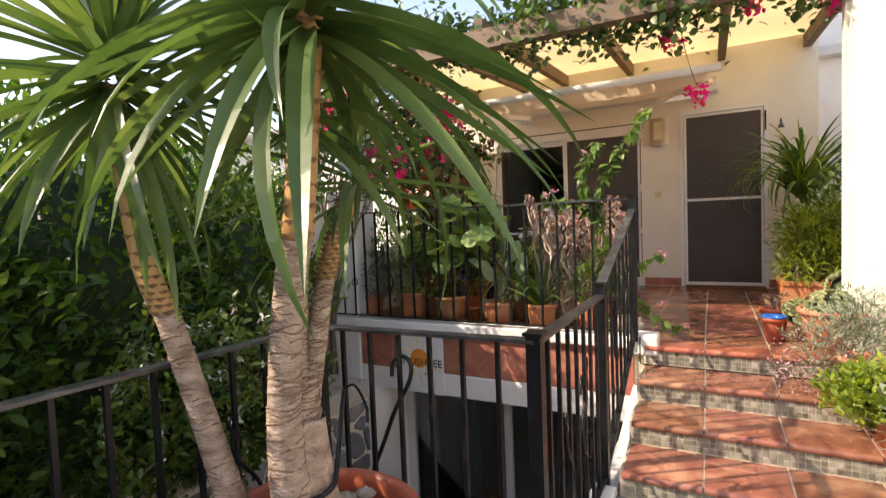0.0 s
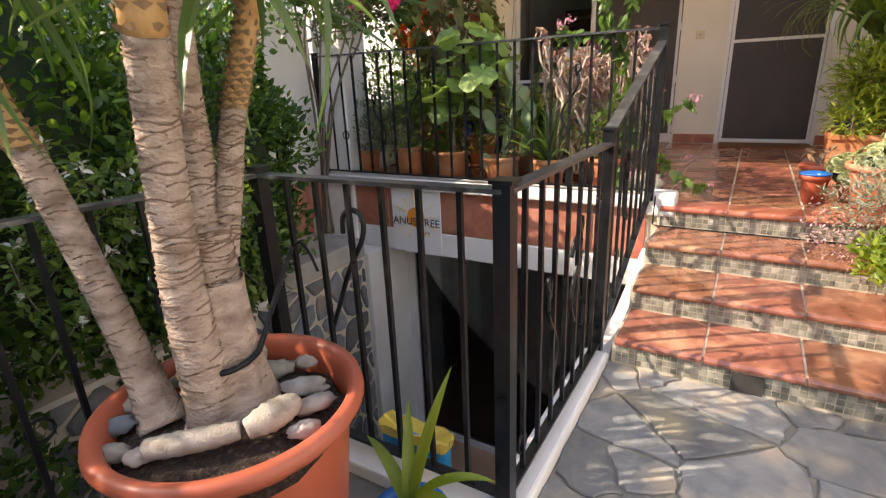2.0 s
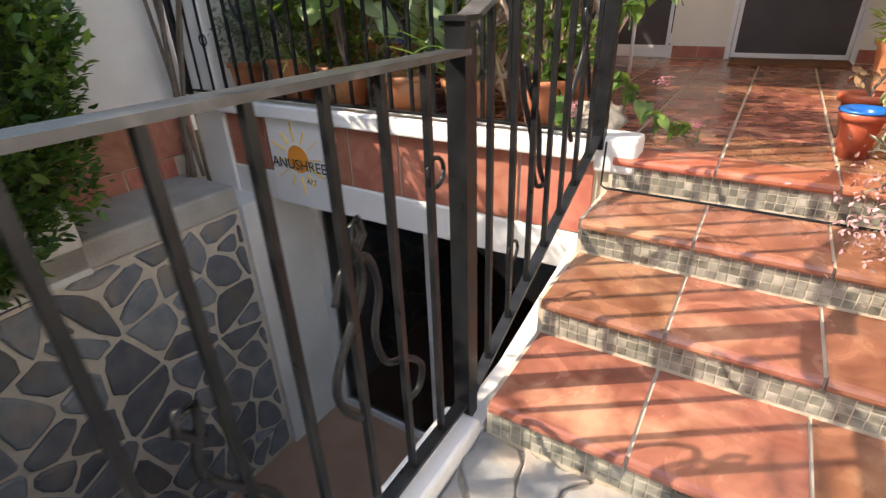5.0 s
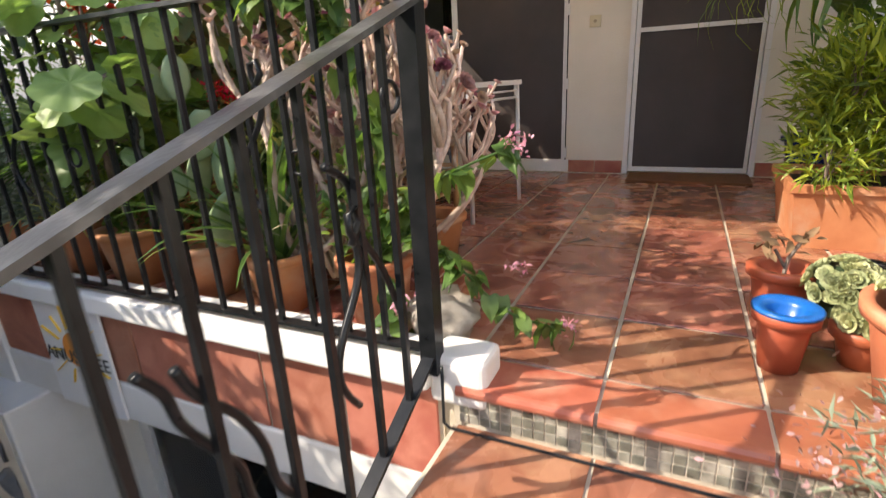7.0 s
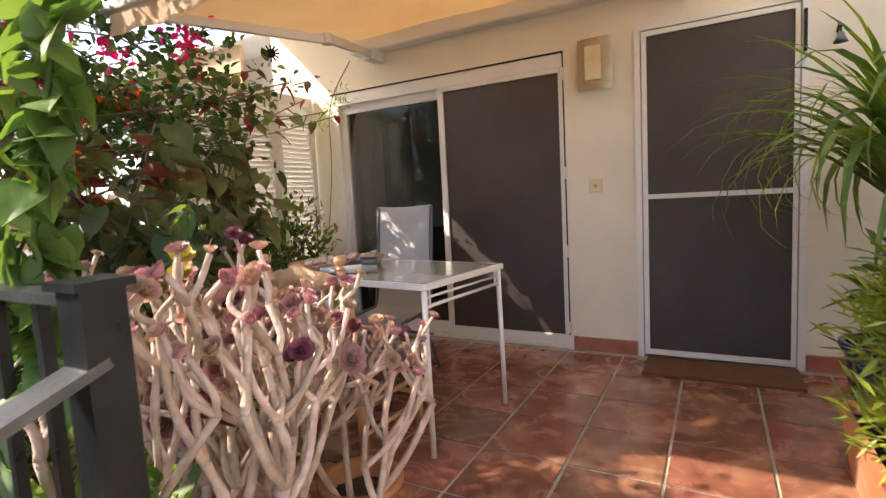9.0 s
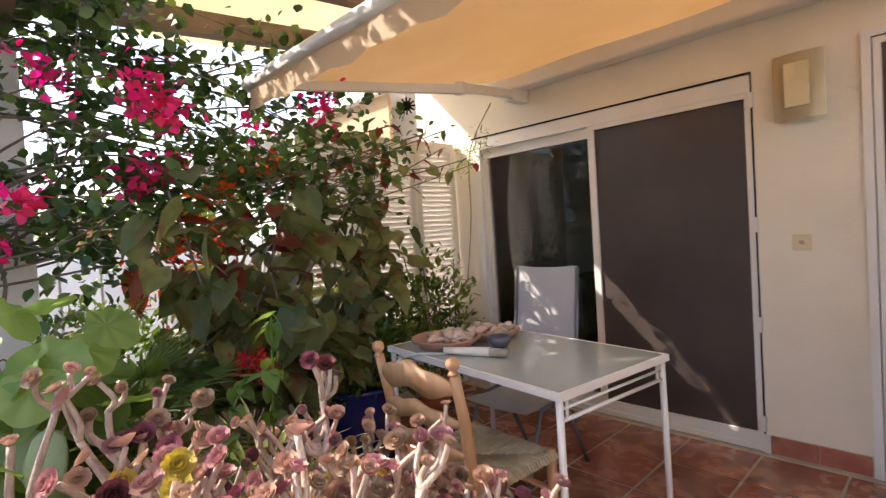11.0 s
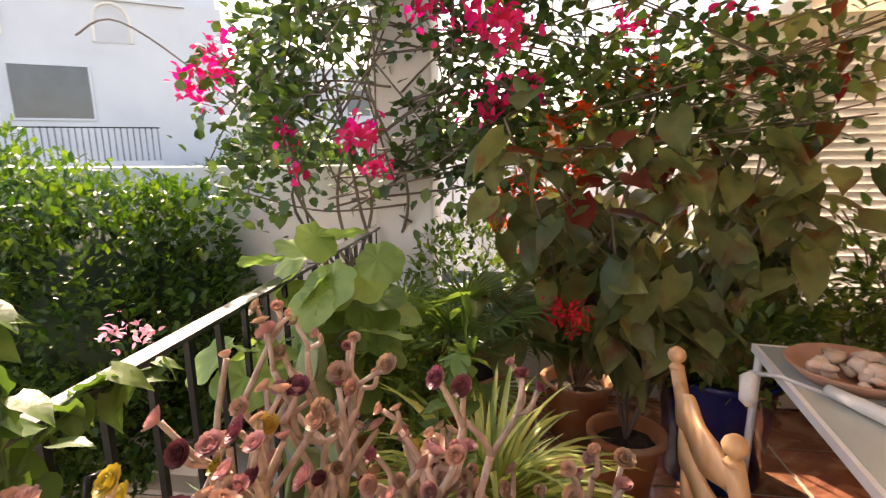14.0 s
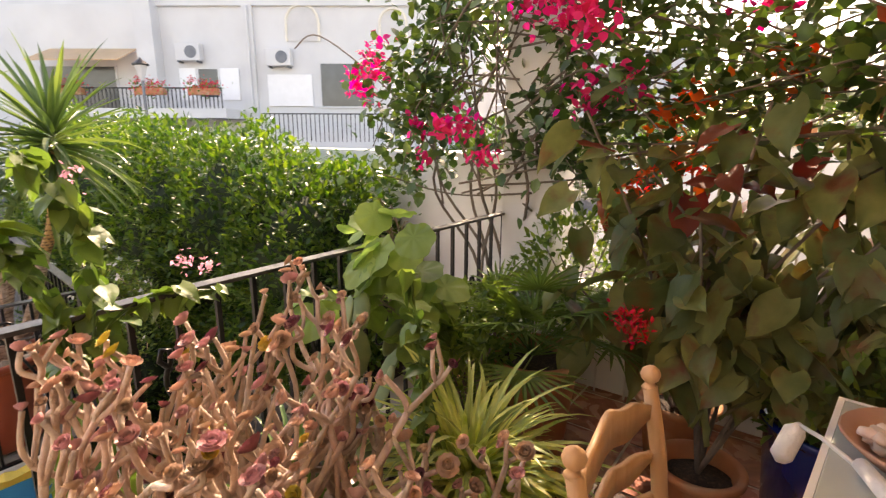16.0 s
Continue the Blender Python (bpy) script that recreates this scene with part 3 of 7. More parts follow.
part("pane", Geo().box(-2.5, -1.57, -0.004, 0.004, LOWER_Z + 0.06, -0.66), M["glass"], bdoor)
part("pane", Geo().box(-1.51, -0.56, 0.010, 0.018, LOWER_Z + 0.06, -0.66), M["glass"], bdoor)
part("handle", Geo().box(-1.545, -1.53, -0.06, -0.03, -1.75, -1.6), M["alu"], bdoor, "small aluminium handle")
structure("room_lower", Geo().box(-3.1, 0, 5.9, 6.0, LOWER_Z, -0.56).box(-3.2, -3.1, 4.1, 6.0, LOWER_Z, -0.56).box(-0.05, 0.05, 4.1, 6, LOWER_Z, -0.56).box(-3.1, 0, 4.6, 6, LOWER_Z - 0.1, LOWER_Z), M["interior"], "dim basement room behind the glass")
# light curtain inside the basement door
g = Geo()
for i in range(26):
    x = -2.49 + i * 0.026
    g.v += [(x, 4.14 + 0.02 * math.sin(i * 1.7), LOWER_Z + 0.05), (x, 4.14 + 0.02 * math.sin(i * 1.7 + 0.3), -0.65)]
for i in range(25):
    g.f.append((2 * i, 2 * i + 2, 2 * i + 3, 2 * i + 1))
cur = thing("curtain", "pale grey pleated curtain behind the basement door glass", "curtain", mesh=None)
part("fabric", g, M["cloth"], cur, smooth=True)

# house wall with its openings
WALL_Y = 6.84
g = Geo()
H = 3.4
g.box(-3.4, -2.74, WALL_Y, WALL_Y + 0.25, -0.01, H)
g.box(-2.74, -0.73, WALL_Y, WALL_Y + 0.25, 2.04, H)
g.box(-0.73, -0.27, WALL_Y, WALL_Y + 0.25, -0.01, H)
g.box(-0.27, 0.63, WALL_Y, WALL_Y + 0.25, 2.11, H)
g.box(0.63, 1.10, WALL_Y, WALL_Y + 0.25, -0.01, H)
structure("wall_north", g, M["cream"], "cream rendered house wall")
structure("wall_north_return", Geo().box(0.90, 1.10, WALL_Y + 0.25, 7.5, -0.01, H).box(1.1, 2.1, 7.3, 7.5, -0.01, H), M["white"], "set-back pale wall beside the door")
structure("wall_east", Geo().box(1.9, 2.1, 3.0, 7.3, -0.6, 2.5).box(2.1, 2.3, -3.5, 3.0, -0.6, 2.0), M["white"], "white side wall of the terrace")
structure("wall_behind", Geo().box(-1.5, 3.5, -3.7, -3.5, -0.9, 2.2), M["white"], "plain white wall behind the patio")
# room behind the sliding door; its west opening is added to let daylight in
structure("room", Geo().box(-3.4, 2.1, 9.2, 9.3, 0, 2.6).box(-3.5, -3.4, 7.09, 7.7, 0, 2.6).box(-3.5, -3.4, 8.9, 9.3, 0, 2.6).box(-3.5, -3.4, 7.7, 8.9, 0, 0.9).box(-3.5, -3.4, 7.7, 8.9, 2.2, 2.6).box(-0.6, -0.5, 7.09, 9.3, 0, 2.6), M["interior"], "shaded room behind the sliding door")
structure("room_ceiling", Geo().box(-3.5, 2.1, 7.09, 9.3, 2.6, 2.7), M["interior"], "ceiling of the room")
structure("room_floor", Geo().box(-3.5, 2.1, 7.3, 9.3, -0.1, 0.0), M["lower"], "brown tiled floor of the room")
# unseen hall walls; the hall's shade is put into their near-black colour
structure("room_hall_shade", Geo().box(-0.5, 0.9, 7.9, 8.0, 0, 2.6).box(0.85, 0.9, 7.09, 8, 0, 2.6), M["dark"], "unseen near-black walls for the shade behind the screen door")

# added panel that dims the daylight from the added west opening
structure("room_light_panel", Geo().box(-3.405, -3.395, 7.68, 8.92, 0.88, 2.22), M["blind"], "added translucent grey panel over an added side opening that lights the room")
# sliding glass door of the terrace
sd = thing("sliding_door", "white aluminium sliding door with a dark insect screen half", "door", (0, WALL_Y + 0.05, 0))
g = Geo()
g.box(-2.74, -2.67, -0.05, 0.05, 0, 2.04).box(-0.745, -0.73, -0.05, 0.05, 0, 2.04)
g.box(-2.67, -0.745, -0.05, 0.05, 1.95, 2.04).box(-2.67, -0.745, -0.05, 0.05, 0, 0.035)
part("frame", g, M["alu"], sd)
g = Geo().box(-2.67, -2.62, -0.005, 0.035, 0.035, 1.95).box(-1.72, -1.66, -0.005, 0.035, 0.035, 1.95).box(-2.62, -1.72, -0.005, 0.035, 0.035, 0.12).box(-2.62, -1.72, -0.005, 0.035, 1.88, 1.95)
part("sash", g, M["alu"], sd)
part("pane", Geo().box(-2.62, -1.72, 0.012, 0.018, 0.12, 1.88), M["glass"], sd)
g = Geo().box(-1.70, -1.655, -0.045, -0.01, 0.035, 1.95).box(-0.762, -0.747, -0.045, -0.01, 0.035, 1.95).box(-1.655, -0.762, -0.045, -0.01, 0.035, 0.10).box(-1.655, -0.762, -0.045, -0.01, 1.92, 1.95)
part("screen_sash", g, M["alu"], sd)
part("insect_screen", Geo().box(-1.655, -0.762, -0.03, -0.026, 0.10, 1.92), M["mesh"], sd, "dark insect screen")
for z in (0.12, 0.66, 1.2, 1.86):
    part("hinge", Geo().box(-0.735, -0.715, -0.075, -0.052, z, z + 0.08), M["alu"], sd)
# black strips draw the shadow line along the top and right edge
part("edge_shadow_strip", Geo().box(-2.75, -0.722, -0.056, -0.050, 2.04, 2.052).box(-0.730, -0.722, -0.056, -0.050, 0.10, 2.04), M["iron"], sd, "thin black strip for the edge shadow line")
part("jamb", Geo().box(-0.735, -0.70, -0.06, -0.051, 0, 0.10), M["alu"], sd)

# screen door
dd = thing("screen_door", "closed white framed door with dark insect mesh above the terrace floor", "door", (0, WALL_Y - 0.0, 0))
g = Geo().box(-0.27, -0.235, -0.02, 0.04, 0.0, 2.11).box(0.595, 0.63, -0.02, 0.04, 0.0, 2.11).box(-0.235, 0.595, -0.02, 0.04, 2.075, 2.11)
part("frame", g, M["alu"], dd)
g = Geo().box(-0.23, -0.20, -0.012, 0.02, 0.02, 2.07).box(0.565, 0.59, -0.012, 0.02, 0.02, 2.07).box(-0.20, 0.565, -0.012, 0.02, 2.04, 2.07).box(-0.20, 0.565, -0.012, 0.02, 0.02, 0.055).box(-0.20, 0.565, -0.012, 0.02, 1.035, 1.065)
part("leaf_frame", g, M["alu"], dd)
part("insect_screen", Geo().box(-0.20, 0.565, 0.0, 0.004, 0.055, 1.035), M["mesh"], dd, "dark insect mesh")
part("insect_screen", Geo().box(-0.20, 0.565, 0.0, 0.004, 1.065, 2.04), M["mesh"], dd, "dark insect mesh")
part("closer", Geo().box(0.60, 0.615, -0.05, -0.02, 1.80, 2.02), M["iron"], dd, "thin black door closer")

# skirting tiles
sk = structure("baseboard", Geo().box(-0.70, -0.275, WALL_Y - 0.006, WALL_Y, 0, 0.10).box(0.635, 1.1, WALL_Y - 0.006, WALL_Y, 0, 0.10), M["grout"], "mortar behind the skirting tiles")
for x0, x1 in ((-0.695, -0.49), (-0.485, -0.28), (0.64, 0.86), (0.865, 1.09)):
    part("tile", bevelled(x0, x1, WALL_Y - 0.016, WALL_Y - 0.006, 0.002, 0.098, "tile", M["band"], 0.003, 1), M["band"], sk)

# lamp, switch, bell
lamp = thing("wall_lamp", "square brushed metal wall lamp with a cream glass panel", "lamp", (-0.50, WALL_Y, 1.91))
part("back_plate", Geo().box(-0.05, 0.05, -0.02, 0, -0.12, 0.12), M["brass"], lamp)
g = Geo()
for i in range(13):
    a = (i / 12 - 0.5) * 1.3
    g.v += [(math.sin(a) * 0.175, -0.10 * math.cos(a) - 0.0, -0.16), (math.sin(a) * 0.175, -0.10 * math.cos(a), 0.16)]
g.f += [(2 * i, 2 * i + 1, 2 * i + 3, 2 * i + 2) for i in range(12)]
sh = part("shade", g, M["brass"], lamp, "curved brushed metal shade", smooth=True)
part("glass_panel", Geo().box(-0.055, 0.045, -0.112, -0.098, -0.10, 0.11), M["cream_glass"], lamp, "cream glass panel")
sw = thing("light_switch", "small ivory square switch plate on the cream wall", "switch", (-0.525, WALL_Y, 1.14))
part("plate", bevelled(-0.042, 0.042, -0.012, 0, -0.042, 0.042, "plate", M["cream_glass"], 0.004), M["cream_glass"], sw)
part("button", Geo().lathe([(0, 0), (0.012, 0), (0.012, 0.006), (0, 0.007)], 12), M["brass"], sw, m=pose(0, -0.012, 0, 90))
bell = thing("hanging_bell", "small dark metal bell on a curved wall hook", "bell", (0.75, WALL_Y, 1.88))
part("hook", Geo().tube([(0, 0, 0), (0, -0.05, 0.03), (0, -0.09, 0.01), (0, -0.09, -0.02)], 0.006, 6), M["iron"], bell)
part("cup", Geo().lathe([(0.004, 0), (0.015, -0.006), (0.022, -0.03), (0.034, -0.055), (0.030, -0.055), (0.018, -0.03)], 16, (0, -0.09, -0.02)), M["greymetal"], bell, smooth=True)

# ---------- pergola, awning ----------
perg = thing("pergola", "brown timber pergola beams with cream roof sheets over the terrace", "pergola")
SLOPE = 0.07
for x in (-2.95, -2.2, -1.64, -0.82, 0.18, 1.0):
    a = (x, WALL_Y, 2.72)
    b = (x, 3.95, 2.72 - SLOPE * (WALL_Y - 3.95))
    part("rafter", Geo().bar(a, b, 0.075, 0.13), M["beam"], perg)
part("front_beam", Geo().box(-3.25, 1.35, 3.86, 3.98, 2.30, 2.46), M["beam"], perg)
# first sheet is added and runs past the last rafter to block sun on the wall
for x0, x1 in ((-3.45, -2.24), (-2.16, -1.68), (-1.60, -0.86), (-0.78, 0.14), (0.22, 0.96)):
    g = Geo()
    for y in (4.55, WALL_Y):
        z = 2.80 - SLOPE * (WALL_Y - y)
        g.v += [(x0 - 0.03, y, z), (x1 + 0.03, y, z), (x0 - 0.03, y, z + 0.006), (x1 + 0.03, y, z + 0.006)]
    g.f += [(0, 1, 5, 4), (2, 6, 7, 3), (0, 2, 3, 1), (4, 5, 7, 6), (0, 4, 6, 2), (1, 3, 7, 5)]
    part("roof_sheet", g, M["roofsheet"], perg, "cream translucent roof sheet")
for nm, x0, x1, y0, y1 in (("column_west", -3.13, -2.83, 3.68, 4.0), ("column_east", 0.80, 1.15, 3.78, 4.10)):
    structure(nm, bevelled(x0, x1, y0, y1, -0.6, 2.30, nm, M["cream"] if nm == "column_east" else M["white"], 0.012), M["white"], "white plastered square column")

aw = thing("awning", "half-open cream canvas awning with white arms on the house wall", "awning")
part("cassette", bevelled(-2.42, 0.14, WALL_Y - 0.13, WALL_Y, 2.30, 2.42, "cassette", M["alu"], 0.02, 3), M["alu"], aw)
g = Geo()
NX = 14
for i in range(NX + 1):
    x = -2.38 + (0.10 + 2.38) * i / NX
    for j in range(9):
        t = j / 8
        g.v.append((x, WALL_Y - 0.12 - t * 1.87, 2.40 - t * 0.29 - 0.035 * math.sin(math.pi * t) - 0.006 * math.sin(i * 1.1)))
g.f += [(i * 9 + j, i * 9 + j + 1, (i + 1) * 9 + j + 1, (i + 1) * 9 + j) for i in range(NX) for j in range(8)]
part("canvas", g, M["canvas"], aw, smooth=True)
part("front_bar", Geo().tube([(-2.42, 4.85, 2.10), (0.14, 4.85, 2.10)], 0.035, 14), M["alu"], aw, smooth=True)
g = Geo()
for i in range(41):
    x = -2.38 + 2.48 * i / 40
    g.v += [(x, 4.845, 2.11), (x, 4.835 - 0.012 * math.sin(i * 0.8), 1.96 + 0.008 * math.cos(i * math.pi / 2))]
g.f += [(2 * i, 2 * i + 2, 2 * i + 3, 2 * i + 1) for i in range(40)]
part("valance", g, M["canvas"], aw, "tan canvas valance with a soft hem", smooth=True)
for x, s in ((-2.20, 1), (0.0, -1)):
    arm = part("arm", Geo().bar((x, 6.72, 2.27), (x + s * 0.40, 5.73, 2.07), 0.035, 0.05), M["alu"], aw)
    part("forearm", Geo().bar((x + s * 0.40, 5.73, 2.06), (x - s * 0.02, 4.90, 2.06), 0.03, 0.045), M["alu"], arm)
    part("elbow", Geo().lathe([(0, -0.03), (0.03, -0.03), (0.03, 0.03), (0, 0.03)], 14, (x + s * 0.40, 5.73, 2.065)), M["alu"], arm)
    part("bracket", Geo().box(x - 0.04, x + 0.04, 6.66, WALL_Y, 2.22, 2.30), M["alu"], arm)

# ---------- railings ----------
def smooth_path(pts, n=6):
    out = []
    for k in range(len(pts) - 1):
        a, b = Vector(pts[k]), Vector(pts[k + 1])
        a0, b1 = Vector(pts[max(0, k - 1)]), Vector(pts[min(len(pts) - 1, k + 2)])
        for i in range(n):
            u = i / n
            out.append(0.5 * ((2 * a) + (b - a0) * u + (2 * a0 - 5 * a + 4 * b - b1) * u * u + (3 * a - a0 - 3 * b + b1) * u ** 3))
    out.append(Vector(pts[-1]))
    return out


def scroll(g, p, axis, s=1.0, r=0.0085):
    """A wrought S scroll between bars, from p upwards."""
    pts = []
    for i in range(22):
        t = i / 21
        x = 0.052 * math.sin(t * math.pi * 2.2) * s
        z = t * 0.46
        if t > 0.82:
            u = (t - 0.82) / 0.18 * math.pi * 1.3
            x += -0.04 * (1 - math.cos(u)) * s
            z = 0.82 * 0.46 + 0.04 * math.sin(u)
        pts.append((p[0] + axis[0] * x, p[1] + axis[1] * x, p[2] + z))
    g.tube(pts, r, 6)


def railing(name, label, a, b, lo, hi, posts=(True, True), scrolls=(), post_top=(0, 0), rings=()):
    """A run of rail from a to b (x, y): lo and hi are its heights at both ends."""
    r = thing(name, label, "railing", group="iron railings")
    A, B = Vector((*a, 0)), Vector((*b, 0))
    d = (B - A).normalized()
    L = (B - A).length
    n = round(L / 0.128)
    pt = lambda s, z: (A.x + d.x * s, A.y + d.y * s, z)
    part("handrail", Geo().bar(pt(0.0, hi[0]), pt(L, hi[1]), 0.05, 0.012), M["handrail"], r, "worn black flat handrail with grey sky sheen put into its colour")
    part("bottom_rail", Geo().bar(pt(0, lo[0]), pt(L, lo[1]), 0.035, 0.012), M["iron"], r)
    for i in range(1, n):
        s = L * i / n
        t = s / L
        part("baluster", Geo().bar(pt(s, lo[0] + (lo[1] - lo[0]) * t), pt(s, hi[0] + (hi[1] - hi[0]) * t), 0.015), M["iron"], r)
    for k, use in enumerate(posts):
        if use:
            p = A if k == 0 else B
            z1 = hi[k] + post_top[k]
            po = part("post", Geo().box(p.x - 0.024, p.x + 0.024, p.y - 0.024, p.y + 0.024, lo[k] - 0.06, z1), M["iron"], r)
            part("cap", Geo().box(p.x - 0.032, p.x + 0.032, p.y - 0.032, p.y + 0.032, z1, z1 + 0.010), M["iron"], po)
    for s, dz, f in scrolls:
        g = Geo()
        t = s / L
        scroll(g, pt(s, lo[0] + (lo[1] - lo[0]) * t + dz), d, f)
        part("scroll", g, M["iron"], r, "wrought scroll ornament", smooth=True)
    for s, dz in rings:
        t = s / L
        c = Vector(pt(s, lo[0] + (lo[1] - lo[0]) * t + dz))
        pts = [c + d * (0.032 * math.cos(u * math.pi / 8)) + Vector((0, 0, 0.032 * math.sin(u * math.pi / 8))) for u in range(17)]
        part("ring", Geo().tube(pts, 0.005, 6), M["iron"], r, smooth=True)
    return r


PB = PATIO_Z + 0.08
railing("railing", "black wrought iron railing on the white kerb beside the patio", (-0.445, 1.54), (-0.445, 2.62), (PB, PB), (0.51, 0.497), (True, True), ((0.40, 0.18, 1), (0.66, 0.30, -1)), (0.02, 0.058), ((0.13, 0.10), (0.967, 0.720)))
railing("stair_railing", "black wrought iron railing that climbs beside the terracotta steps", (-0.445, 2.62), (-0.423, 3.668), (PB - 0.01, 0.085), (0.548, 0.945), (False, True), ((0.72, 0.22, -1),), (0, 0.082), ((0.282, 0.22), (0.94, 0.72)))
scr = thing("railing_scroll", "black wrought scroll fixed between the bars of the patio railing", "railing ornament")
part("bar", Geo().tube(smooth_path([(-0.46, 2.19, 0.12), (-0.46, 2.225, 0.18), (-0.46, 2.285, 0.175), (-0.46, 2.31, 0.09), (-0.46, 2.285, 0.0), (-0.46, 2.31, -0.09), (-0.46, 2.38, -0.13), (-0.46, 2.435, -0.19), (-0.46, 2.415, -0.25), (-0.46, 2.36, -0.245)], 5), 0.008, 8), M["iron"], scr, smooth=True)
railing("railing", "black wrought iron railing behind the big yucca pot", (-1.36, 1.54), (-0.445, 1.54), (PB, PB), (0.50, 0.51), (True, False), (), (0.02, 0))
railing("railing", "black wrought iron railing along the planting bed", (-1.60, -0.9), (-1.36, 1.54), (PB, PB), (0.50, 0.50), (True, False), ((0.8, 0.2, 1), (1.5, 0.2, -1), (2.1, 0.3, 1)), (0.02, 0), ((1.7, 0.4),))
railing("terrace_railing", "black wrought iron railing on the white terrace ledge", (-3.10, 3.68), (-0.445, 3.68), (0.085, 0.085), (1.012, 1.012), (True, False), ((0.62, 0.20, 1), (0.95, 0.35, -1), (1.7, 0.22, 1), (2.15, 0.35, -1)), (0.02, 0), ((0.25, 0.3), (1.3, 0.5), (2.3, 0.5)))

for label, paths in (("long black wrought scroll with two strands on the stair railing", (
        [(-0.455, 2.931, 0.447), (-0.455, 2.962, 0.40), (-0.455, 2.975, 0.345), (-0.455, 3.01, 0.28), (-0.455, 3.05, 0.207), (-0.455, 3.06, 0.135), (-0.455, 3.10, 0.05), (-0.455, 3.165, 0.028)],
        [(-0.455, 2.983, 0.427), (-0.455, 3.009, 0.369), (-0.455, 3.07, 0.289), (-0.455, 3.104, 0.207), (-0.455, 3.118, 0.114), (-0.455, 3.163, 0.041)])),
        ("black wrought scroll near the top of the stair railing", ([(-0.45, 3.345, 0.639), (-0.45, 3.413, 0.590), (-0.45, 3.43, 0.494), (-0.45, 3.51, 0.374), (-0.45, 3.569, 0.243)],)),
        ("black wrought hook scroll on the railing behind the yucca pot", ([(-1.012, 1.552, 0.33), (-1.005, 1.552, 0.385), (-0.969, 1.552, 0.411), (-0.928, 1.552, 0.389), (-0.935, 1.552, 0.319), (-1.0, 1.552, 0.208), (-1.061, 1.552, 0.07), (-1.118, 1.552, -0.055)],))):
    sc_ = thing("railing_scroll", label, "railing ornament")
    for pts in paths:
        part("bar", Geo().tube(smooth_path(pts, 5), 0.0085, 8), M["iron"], sc_, smooth=True)

# ---------- steps ----------
STEPS = []
for i in range(4):
    y0 = STEP_Y - TREAD * i
    g = Geo().box(-0.37, 1.9, y0 + 0.022, 3.72 if i == 0 else y0 + TREAD + 0.021, PATIO_Z - 0.2, -RISE * i - 0.005)
    STEPS.append(structure("step_%d" % (4 - i), g, M["grout"], "terracotta step with a rounded nosing and a mosaic riser"))
    if i == 0:
        STEPS[0].parent = None

# ---------- the far street ----------
structure("ground", Geo().box(-400, 400, -400, 400, -3.3, -2.95), M["joint"], "pale dusty ground to the horizon")
structure("road", Geo().box(-90, -3.4, -90, 90, -2.95, -0.25), M["asphalt"], "grey street beyond the garden wall")


# ---------- furniture ----------
def table():
    t = thing("patio_table", "white metal patio table with a frosted glass top", "table", (-1.38, 5.53, 0), rz=-7)
    hx, hy = 0.536, 0.322
    part("tabletop", bevelled(-hx, hx, -hy, hy, 0.745, 0.757, "tabletop", M["glasstop"], 0.003), M["glasstop"], t, "pale frosted glass top")
    part("rim", Geo().box(-hx, hx, -hy - 0.014, -hy, 0.730, 0.757).box(-hx, hx, hy, hy + 0.014, 0.730, 0.757).box(-hx - 0.014, -hx, -hy - 0.014, hy + 0.014, 0.730, 0.757).box(hx, hx + 0.014, -hy - 0.014, hy + 0.014, 0.730, 0.757), M["tablepaint"], t)
    for x in (-hx, hx):
        for y in (-hy, hy):
            part("leg", Geo().tube([(x * 0.985, y * 0.98, 0.735), (x, y, 0.0)], 0.013, 12), M["tablepaint"], t, smooth=True)
    for x in (-hx, hx):
        part("side_rail", Geo().tube([(x * 0.985, -hy * 0.97, 0.655), (x * 0.985, hy * 0.97, 0.655)], 0.008, 8).tube([(x * 0.985, -hy * 0.97, 0.695), (x * 0.985, hy * 0.97, 0.695)], 0.006, 8), M["tablepaint"], t, smooth=True)
        for y in (-0.28, 0.28):
            part("spacer", Geo().tube([(x * 0.985, y, 0.655), (x * 0.985, y, 0.735)], 0.006, 8), M["tablepaint"], t, smooth=True)
    return t


